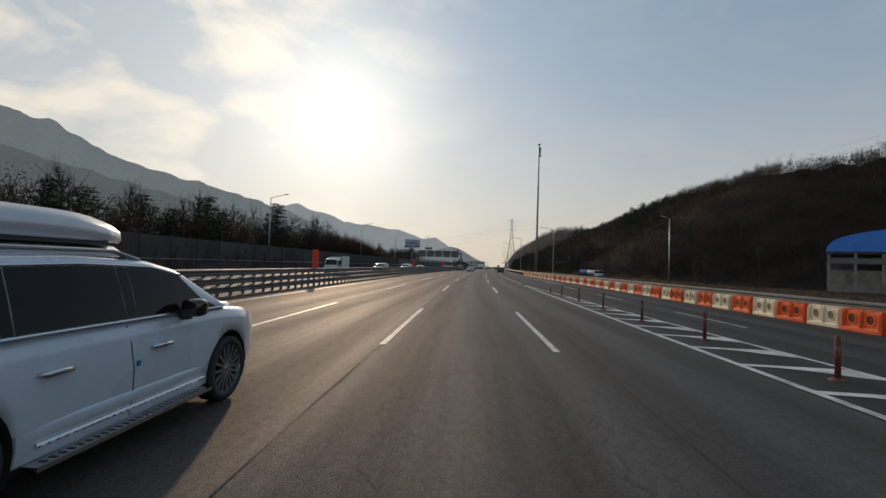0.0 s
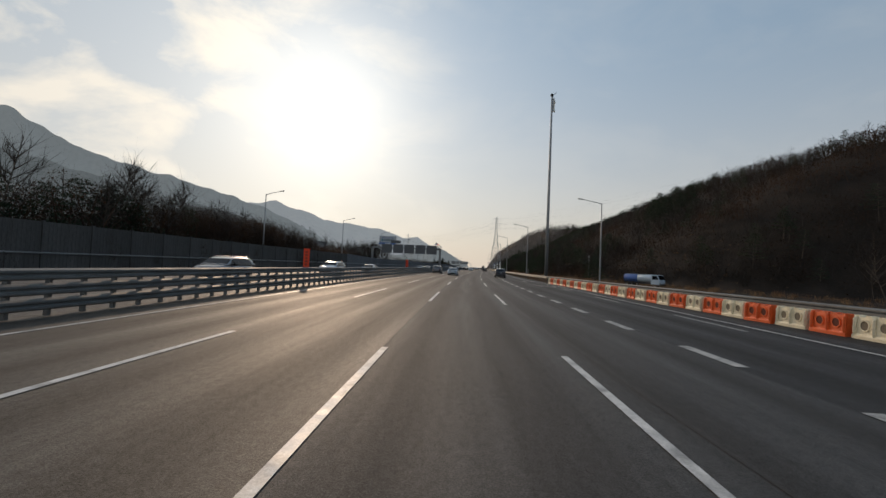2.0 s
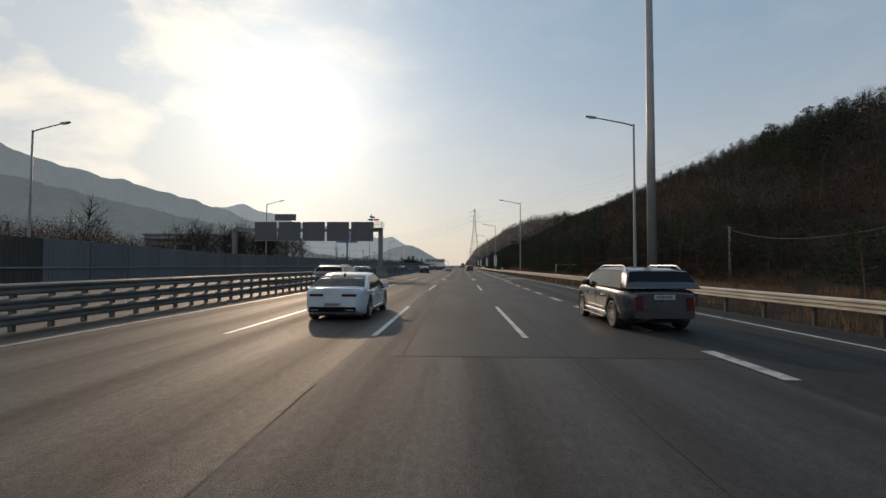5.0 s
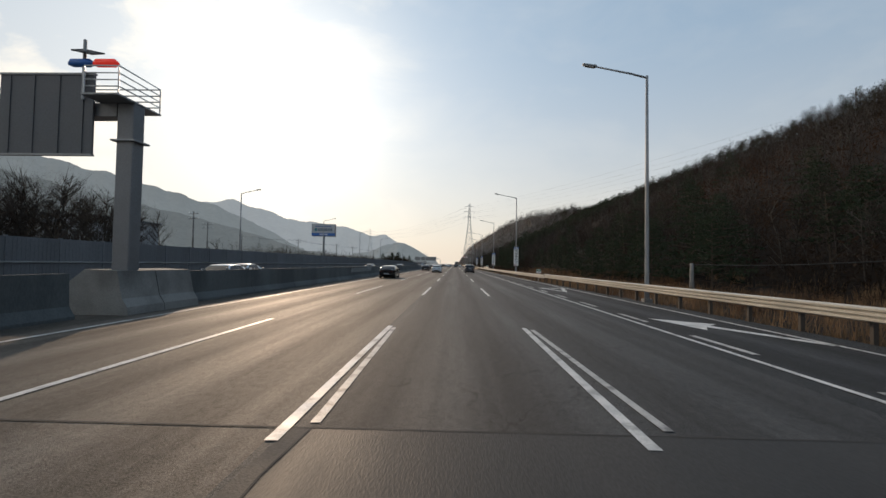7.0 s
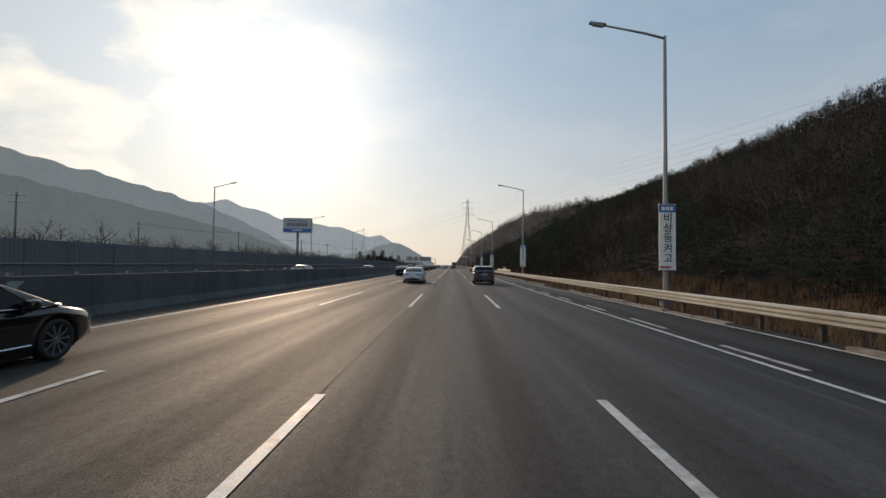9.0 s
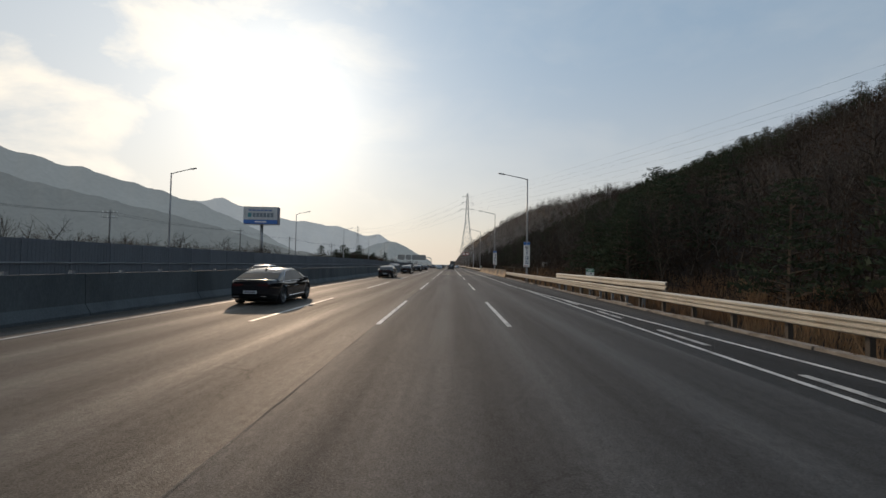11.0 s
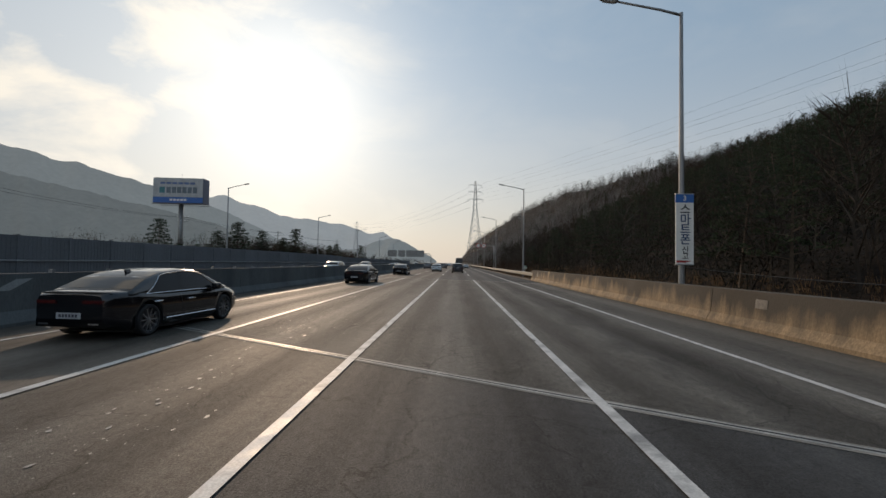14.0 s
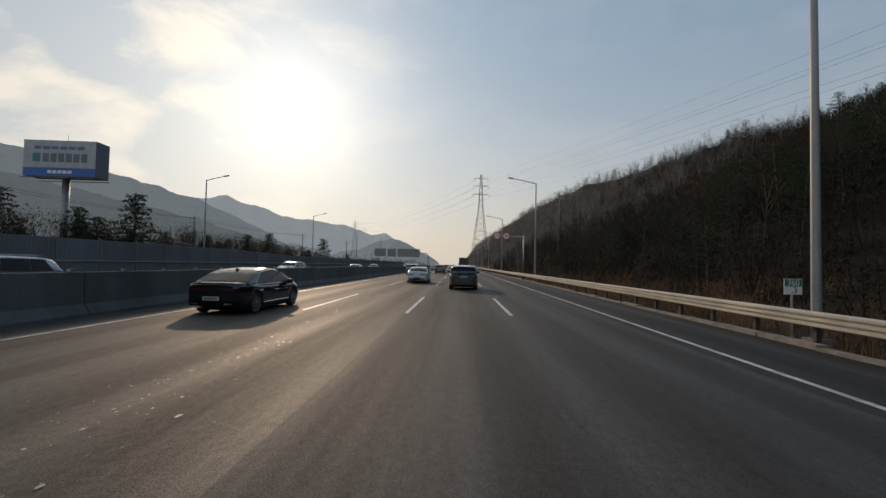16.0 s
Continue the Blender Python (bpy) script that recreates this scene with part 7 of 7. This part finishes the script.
def scatter(name, templates, spots, material, label, category):
    """All copies of a kind in one mesh: spots are rows of x, y, z, turn, scale, wide."""
    rs = np.random.RandomState(len(spots) + 5)
    chunks = []
    pick = rs.randint(len(templates), size=len(spots))
    spots = np.array(spots)
    for k, tpl in enumerate(templates):
        rows = spots[pick == k]
        if not len(rows):
            continue
        c, s_ = np.cos(rows[:, 3]), np.sin(rows[:, 3])
        v = tpl.reshape(-1, 3)
        wide = (rows[:, 4] * rows[:, 5])[:, None]
        x = wide * (c[:, None] * v[None, :, 0] - s_[:, None] * v[None, :, 1]) + rows[:, 0:1]
        y = wide * (s_[:, None] * v[None, :, 0] + c[:, None] * v[None, :, 1]) + rows[:, 1:2]
        z = rows[:, 4:5] * v[None, :, 2] + rows[:, 2:3]
        chunks.append(np.stack([x, y, z], -1).reshape(-1, 3))
    co = np.concatenate(chunks).astype(np.float32)
    me = bpy.data.meshes.new(name)
    nt = len(co) // 3
    me.vertices.add(len(co))
    me.vertices.foreach_set("co", co.ravel())
    me.loops.add(len(co))
    me.loops.foreach_set("vertex_index", np.arange(len(co), dtype=np.int32))
    me.polygons.add(nt)
    me.polygons.foreach_set("loop_start", np.arange(0, len(co), 3, dtype=np.int32))
    me.materials.append(material)
    me.update()
    return thing(name, me, label, category, kind="stuff")


rs = np.random.RandomState(11)
bare = [bare_template(rs, 1.0, 58, 9, 0.5) for _ in range(7)]
bare_light = [bare_template(rs, 1.0, 34, 9, 0.5) for _ in range(5)]
bare_fine = [bare_template(rs, 1.0, 150, 13) for _ in range(5)]
leaf = [brush_template(rs, 44, 0.073, 4) for _ in range(6)]
leaf_fine = [brush_template(rs, 108, 0.045, 7) for _ in range(5)]
pines = [pine_template(rs, 1.0, 22, 42, 0.3, 0.34) for _ in range(4)]


def row(u, s, h, wide=1.0, dz=-0.15):
    p = at(u, s)
    return (p.x, p.y, land(u, s) + dz, rs.uniform(0, 6.28), h, wide)


def hill_spots(n, s0, s1, u_max, h0, h1, dense=1.0, u_min=1.5, lift=0.0):
    out = []
    while len(out) < n:
        s = rs.uniform(s0, s1)
        a = toe(s) + u_min
        u = a + (u_max - a) * rs.uniform() ** dense
        if u > ridge_u(s) + 14:
            continue
        h = rs.uniform(h0, h1)
        out.append(row(u, s, h, rs.uniform(0.8, 1.25), h * lift * rs.uniform(0.4, 1.0) - 0.15))
    return out


def clear_of_pines(r):
    """False on the open strip in front of the pines at the hill's foot."""
    return not (178 < r[1] < 252 and r[0] < 23)


def open_to_road(r):
    """Large clumps stay off the strip beside the guard rail."""
    return not (240 < r[1] < 500 and r[0] < 27 and r[4] > 2.9)


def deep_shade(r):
    """The stretch of slope above the bridge whose shade is put into the brush colour."""
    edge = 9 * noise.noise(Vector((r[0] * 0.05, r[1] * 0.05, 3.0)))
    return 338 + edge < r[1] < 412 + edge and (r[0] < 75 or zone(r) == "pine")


def zone(r):
    """Which growth covers a place: pines in groves, rust-leaved oak in patches, brown brush elsewhere."""
    p = noise.noise(Vector((r[0] * 0.034, r[1] * 0.03, 1.7))) + 0.35 * noise.noise(Vector((r[0] * 0.11, r[1] * 0.1, 6.0)))
    return "pine" if p > 0.36 else "rust" if p < -0.3 else "brown"


scatter("hillside_trees", bare, hill_spots(2200, 60, 480, 165, 3.8, 6.0), M["twig"], "leafless brown winter trees covering the hillside", "trees")
scatter("hillside_trees", bare_light, hill_spots(2300, 480, 900, 105, 5, 8) + hill_spots(700, 900, 1600, 80, 5, 8), M["hazed_twig"], "leafless winter trees on the far hillside, paled for haze", "trees")
near = []
for s in np.arange(150, 520, 0.9):
    near.append(row(toe(s) + rs.uniform(0.5, 16), s, rs.uniform(3.5, 7.5), rs.uniform(0.8, 1.2)))
near = [r for r in near if clear_of_pines(r)]
scatter("hillside_trees", bare_fine, near, M["twig"], "slender leafless trees at the hill's foot", "trees")
pale = [row(toe(s) + rs.uniform(0.5, 9), s, rs.uniform(5.5, 9.0), rs.uniform(0.8, 1.1)) for s in (*np.arange(304, 336, 2.6), *np.arange(336, 400, 16), *np.arange(400, 470, 3.5))]
scatter("hillside_trees", bare_fine, pale, M["pale_stem"], "slender pale-stemmed trees at the hill's foot", "trees")
scatter("hillside_trees", bare_light, hill_spots(700, 165, 320, 95, 4, 6), M["pale_stem"], "pale-barked leafless trees on the slope above the pines", "trees")
# crowns close together along the crest
crest = []
for s in np.arange(60, 520, 0.4):
    h = rs.uniform(2.6, 5.0)
    crest.append(row(ridge_u(s) + rs.normal() * 5 - 2, s, h, rs.uniform(0.9, 1.3), h * rs.uniform(0.15, 0.5)))
fringe = []
for s in np.arange(90, 520, 0.75):
    fringe.append(row(ridge_u(s) + rs.normal() * 4 - 2, s, rs.uniform(2.8, 4.4), rs.uniform(1.1, 1.5)))
scatter("hillside_trees", bare_fine, fringe, M["twig"], "fine-twigged leafless trees along the crest", "trees")
cover = [r for r in hill_spots(7000, 60, 560, 165, 2.2, 5.0, u_min=0.0, lift=0.42) + crest if clear_of_pines(r) and open_to_road(r)]
scatter("hillside_brush", leaf, [r for r in cover if deep_shade(r)], M["shaded_scrub"], "dense scrub on the slope by the bridge, darkened for its shade", "shrubs")
cover = [r for r in cover if not deep_shade(r)]
scatter("hillside_brush", leaf, [r for r in cover if zone(r) != "rust"], M["dry_leaf"], "dark brown brush and dry leaves on the slope", "shrubs")
scatter("hillside_brush", leaf, [r for r in cover if zone(r) == "rust"], M["rust_leaf"], "rust-brown oak scrub in patches on the slope", "shrubs")
scatter("hillside_brush", leaf, hill_spots(2600, 470, 900, 105, 2.6, 4.6, lift=0.45) + hill_spots(1000, 900, 1600, 80, 3, 5, lift=0.45), M["hazed_brush"], "brush on the far slope, paled for haze", "shrubs")
brush = [row(toe(s) + rs.uniform(-1.5, 7), s, rs.uniform(0.8, 2.6), rs.uniform(0.9, 1.5), rs.uniform(-0.1, 1.2)) for s in np.arange(110, 520, 0.42)]
brush += [row(toe(s) + rs.uniform(1.0, 22), s, rs.uniform(2.0, 4.2), rs.uniform(0.9, 1.4), rs.uniform(0.2, 1.6)) for s in np.arange(160, 470, 0.36)]
brush += [row(rs.uniform(rail_u(s) + 3.5, 24), s, rs.uniform(0.6, 1.3), 1.5, 0.1) for s in np.arange(176, 254, 0.16)]
brush = [r for r in brush if clear_of_pines(r) or r[4] < 1.4]
scatter("hillside_brush", leaf_fine, [r for r in brush if deep_shade(r)], M["shaded_scrub"], "undergrowth behind the bridge parapet, darkened for its shade", "shrubs")
brush = [r for r in brush if not deep_shade(r)]
scatter("hillside_brush", leaf_fine, brush, M["dry_leaf"], "dry brown undergrowth at the hill's foot", "shrubs")
wood_spots = [r for r in hill_spots(1000, 0, 620, 150, 4.2, 6.8) if zone(r) == "pine"] + hill_spots(80, 60, 700, 108, 3.8, 6.5) + hill_spots(30, 110, 230, 75, 4.5, 7)
# more pines, added to darken the shaded stretch by the bridge
wood_spots += hill_spots(260, 335, 432, 80, 4.5, 7)
# pines along the crest
for s0, s1, n in ((150, 210, 10), (215, 305, 46), (335, 345, 3), (404, 414, 4), (424, 480, 34)):
    for _ in range(n):
        s = rs.uniform(s0, s1)
        wood_spots.append(row(ridge_u(s) + rs.normal() * 5 - 5, s, rs.uniform(3.8, 5.6) if s < 400 else rs.uniform(3.0, 4.6), rs.uniform(0.9, 1.15)))
scatter("hillside_pines", [p[1] for p in pines], wood_spots, M["pine"], "dark green pines scattered through the hillside woods", "trees")
scatter("hillside_pine_stems", [pines[0][0]], wood_spots, M["bark"], "brown pine stems on the hillside", "trees")

# dry grass along the verge on the right
blade = []
for _ in range(22):
    c = rs.normal(size=3) * 0.32
    c[2] = 0
    blade.append(sliver(c, c + np.array([rs.normal() * 0.16, rs.normal() * 0.16, rs.uniform(0.45, 1.0)]), 0.018))
blade = np.array(blade)
verge = []
for s in np.arange(105, 420, 0.22):
    a, b = rail_u(s) + 0.5, max(toe(s) + 3, rail_u(s) + 3)
    for _ in range(4 if 140 < s < 290 else 2):
        u = rs.uniform(a, b)
        verge.append(row(u, s + rs.uniform(-0.2, 0.2), rs.uniform(0.35, 1.15), 1.1, 0.0))
scatter("verge_grass", [blade], verge, M["grass"], "dry straw-brown grass along the verge", "grass")
verge = [row(rs.uniform(15.5, 55), rs.uniform(-10, 160), rs.uniform(0.3, 0.7), 1.2, 0.0) for _ in range(900)]
scatter("verge_grass", [blade], verge, M["grass"], "dry brown grass beyond the ramp", "grass")
weeds = [row(rail_u(s) - 0.05 + rs.normal() * 0.12, s, rs.uniform(0.15, 0.4), 0.5, 0.35) for s in np.arange(205, 420, 0.7)]
scatter("verge_weeds", [blade], weeds, M["grass"], "dry weeds along the kerb", "grass")

# behind the sound wall on the left: hedge of shrubs, bare trees, young pines
left = [row(rs.uniform(-44, -31), rs.uniform(-15, 125), rs.uniform(2.2, 4.4), rs.uniform(0.8, 1.2), rs.uniform(1.5, 5.6)) for _ in range(700)]
left += [row(rs.uniform(-42, -31), rs.uniform(125, 165), rs.uniform(2.0, 3.4), 1.0, rs.uniform(1.5, 3.2)) for _ in range(160)]
scatter("hedge_brush", leaf_fine, left[::3], M["dry_leaf"], "brown shrubs thick behind the sound wall", "shrubs")
scatter("hedge_brush", leaf_fine, [r for i, r in enumerate(left) if i % 3], M["rust_leaf"], "rust-brown shrubs thick behind the sound wall", "shrubs")
left = [row(rs.uniform(-44, -31), rs.uniform(165, 560), rs.uniform(1.2, 2.6), rs.uniform(0.8, 1.3), rs.uniform(1.0, 2.2)) for _ in range(620)]
left += [row(rs.uniform(-36, -31), rs.uniform(358, 470), rs.uniform(1.4, 2.4), rs.uniform(0.8, 1.3), rs.uniform(2.0, 2.9)) for _ in range(150)]
left += [row(rs.uniform(-37, -31), rs.uniform(232, 342), rs.uniform(1.4, 2.6), rs.uniform(0.8, 1.3), rs.uniform(2.0, 2.9)) for _ in range(260)]
left += [row(rs.uniform(-36, -31), rs.uniform(379, 465), rs.uniform(1.3, 2.8), rs.uniform(0.9, 1.5), rs.uniform(2.6, 4.3)) for _ in range(230)]
left += [row(rs.uniform(-38, -31), rs.uniform(88, 135), rs.uniform(1.6, 3.2), rs.uniform(0.8, 1.2), rs.uniform(2.4, 4.6)) for _ in range(150)]
left += [row(rs.uniform(-38, -31), rs.uniform(84, 116), rs.uniform(1.8, 3.2), rs.uniform(0.8, 1.2), rs.uniform(3.5, 6.0)) for _ in range(170)]
scatter("hedge_brush", leaf_fine, left, M["dry_leaf"], "low shrubs behind the sound wall", "shrubs")
creeper = []
for _ in range(260):
    s = rs.uniform(-5, 62) if rs.uniform() < 0.8 else rs.uniform(62, 120)
    creeper.append(row(rs.uniform(-29.05, -28.7), s, rs.uniform(0.7, 1.7), rs.uniform(0.8, 1.2), rs.uniform(0.5, 3.4)))
scatter("wall_creeper", leaf_fine, creeper, M["rust_leaf"], "withered creeper hanging on the sound wall", "creeper")
left = [row(rs.uniform(-52, -31.5), rs.uniform(-20, 165), rs.uniform(4.5, 8.5), rs.uniform(0.9, 1.3)) for _ in range(120)]
left_far = [row(rs.uniform(-58, -32), rs.uniform(165, 225), rs.uniform(3.5, 6.5), 1.3) for _ in range(40)]
left_far += [row(rs.uniform(-42, -31), rs.uniform(228, 336), rs.uniform(3.3, 5.4), 1.3) for _ in range(90)]
left_far += [row(rs.uniform(-42, -31), rs.uniform(376, 402), rs.uniform(3.3, 5.4), 1.3) for _ in range(22)]
left += [row(rs.uniform(-40, -31), rs.uniform(92, 132), rs.uniform(5.5, 8.5), rs.uniform(0.8, 1.2)) for _ in range(36)]
left += [row(rs.uniform(-40, -31), rs.uniform(-10, 115), rs.uniform(6, 10), rs.uniform(0.9, 1.3)) for _ in range(24)]
left_far += [row(rs.uniform(-60, -31.5), rs.uniform(400, 900), rs.uniform(3, 5.5), 1.2) for _ in range(160)]
scatter("hedge_trees", bare, left_far, M["twig"], "low leafless trees along the sound wall", "trees")
for _ in range(70):
    u = -33 - 20 * rs.uniform()
    left.append(row(u, rs.uniform(170 + (-u - 33) * 0.8, 202 + (-u - 33) * 0.95), rs.uniform(6.5, 9.0), rs.uniform(0.9, 1.3)))
scatter("hedge_trees", bare_fine, left, M["twig"], "leafless trees behind the sound wall", "trees")
far_left = [row(rs.uniform(-420, -70), rs.uniform(250, 1200), rs.uniform(3, 7), 1.4) for _ in range(700)]
scatter("field_trees", bare_light, far_left, M["twig"], "scattered leafless trees in the valley", "trees")
far_left = [row(rs.uniform(-420, -55), rs.uniform(250, 1200), rs.uniform(3, 6), 1.6) for _ in range(500)]
scatter("field_brush", leaf, far_left, M["dry_leaf"], "brown hedges in the valley fields", "shrubs")


# single trees that stand out
def pine_tree(seed, height, pads, per_pad, label, group, low=0.35, reach=0.27):
    r2 = np.random.RandomState(seed)
    wood, green = pine_template(r2, height, pads, per_pad, low, reach)
    ob = empty("pine_tree", label, "tree", group)
    for nm, tri, m_ in (("trunk", wood, M["bark"]), ("crown", green, M["pine"])):
        me = bpy.data.meshes.new(nm)
        n = len(tri)
        me.from_pydata(tri.reshape(-1, 3).tolist(), [], [(3 * i, 3 * i + 1, 3 * i + 2) for i in range(n)])
        me.materials.append(m_)
        child(nm, me, ob)
    return ob


def bare_tree(seed, height, label, group):
    r2 = np.random.RandomState(seed)
    tri = bare_template(r2, height, 340, 16)
    n_wood = 12 + 16 * 6
    ob = empty("bare_tree", label, "tree", group)
    for nm, t2, m_ in (("trunk", tri[:n_wood], M["bark"]), ("crown", tri[n_wood:], M["twig"])):
        me = bpy.data.meshes.new(nm)
        me.from_pydata(t2.reshape(-1, 3).tolist(), [], [(3 * i, 3 * i + 1, 3 * i + 2) for i in range(len(t2))])
        me.materials.append(m_)
        child(nm, me, ob)
    return ob


def plant(protos, spots, used):
    for i, (u, s, k) in enumerate(spots):
        p = at(u, s)
        m = pose(p.x, p.y, land(u, s) - 0.15, 0, 0, 77 * i) @ Matrix.Scale(k, 4)
        src = protos[i % len(protos)]
        if src not in used:
            used.add(src)
            src.matrix_basis = m
        else:
            copy_thing(src, m)


pine_a = [pine_tree(21 + i, 8.5, 40, 58, "dark green spreading pine at the hill's foot", "pines at the hill's foot", 0.14, 0.4) for i in range(3)]
plant(pine_a, [(20.4, 192, 0.78), (21.2, 197, 0.82), (19.6, 201, 0.76), (20.2, 206, 0.83), (18.8, 209, 0.74), (19.4, 212, 0.79), (17.8, 214.5, 0.7), (18.9, 219, 0.76), (17.6, 223, 0.68), (18.4, 227, 0.72), (17.2, 232, 0.7), (17.8, 237, 0.74), (16.6, 243, 0.68), (24, 196, 0.95), (27, 203, 1.05), (23.5, 210, 0.9), (29, 188, 1.0), (25, 218, 1.0), (22, 225, 0.85), (31, 180, 1.0), (27, 230, 0.9), (20, 240, 0.8), (14.2, 262, 1.0), (13.6, 268, 0.9), (15.8, 290, 1.05), (17.4, 294, 1.15), (16.2, 300, 1.0), (14.6, 286.5, 1.0), (18.6, 288, 1.2), (20.5, 292, 1.25), (19.2, 298, 1.2), (22.5, 297, 1.3), (24, 290, 1.25), (14.8, 296, 1.0), (36, 172, 0.9), (33, 197, 1.0), (30, 213, 1.1), (35, 224, 1.0), (24, 250, 1.0), (41, 182, 1.0), (27, 140, 0.8), (25, 132, 0.75), (62, 192, 1.35), (66, 197, 1.45), (60, 198, 1.3), (64, 203, 1.4), (58, 190, 1.25), (69, 192, 1.4)], set())
pine_b = [pine_tree(41 + i, 4.6, 38, 76, "young green pine behind the sound wall", "young pines behind the sound wall", 0.12) for i in range(3)]
spots = [(-31.8 - 3.5 * rs.uniform(), s, rs.uniform(0.8, 1.55)) for s in (13, 22, 25, 36, 43, 46, 58, 66, 77, 79, 82, 85)]
spots += [(-32.0 - 2 * rs.uniform(), s + rs.uniform(-1.5, 1.5), 0.45 + 0.75 * rs.uniform() ** 1.6) for s in (381, 383, 391, 395, 396.5, 405, 411, 420, 428, 430, 441, 450, 462, 470, 481, 490)]
spots += [(-32.5, 408, 1.15), (-33, 397, 0.95), (-32.4, 424, 1.0), (-31.8, 401, 0.85), (-32.3, 390, 0.9)]
spots += [(-31.6 - 4 * rs.uniform(), s + rs.uniform(-1, 1), rs.uniform(0.4, 0.95)) for s in range(366, 436, 4)]
plant(pine_b, spots, set())
pine_c = [pine_tree(81 + i, 6.6, 34, 66, "bushy dark green pine behind the sound wall", "tall pines behind the sound wall", 0.22, 0.4) for i in range(3)]
plant(pine_c, [(-33 - 3.5 * rs.uniform(), s + rs.uniform(-0.8, 0.8), rs.uniform(0.8, 1.08)) for s in (4, 14, 28, 34, 41, 47, 51, 62, 68, 71, 74, 77, 80, 83, 91)], set())
tree_a = [bare_tree(61 + i, 8.5, "tall leafless tree with fine twigs", "leafless trees standing alone") for i in range(3)]
plant(tree_a, [(-33, 58, 1.0), (-34, 63, 0.95), (-32.5, 77, 0.9), (-33, 97, 0.85), (-33, 104, 0.75), (-32.5, 112, 0.8), (-33, 118, 0.7), (-35, 26, 1.05), (-34, 31, 1.0), (-34, 80, 1.22), (-35.5, 84, 1.3), (-33.5, 89, 1.1), (-36, 92, 1.15), (-34, 70, 1.2), (-33.5, 52, 1.2), (-33.5, 187, 1.0), (-36, 192, 1.1), (-33, 198, 0.95), (-38, 197, 1.15), (-35, 203, 1.0), (-40, 205, 1.1), (-36, 209, 0.85), (-34, 193, 1.0), (15.5, 331, 0.95), (17, 338, 1.0), (16, 344, 0.85), (18.5, 352, 1.0), (15.8, 404, 1.05), (17, 410, 0.9), (14.8, 312, 1.0), (19, 320, 1.1), (52, 100, 1.0), (47, 92, 1.1), (14, 279, 0.6), (20, 395, 1.0)], set())
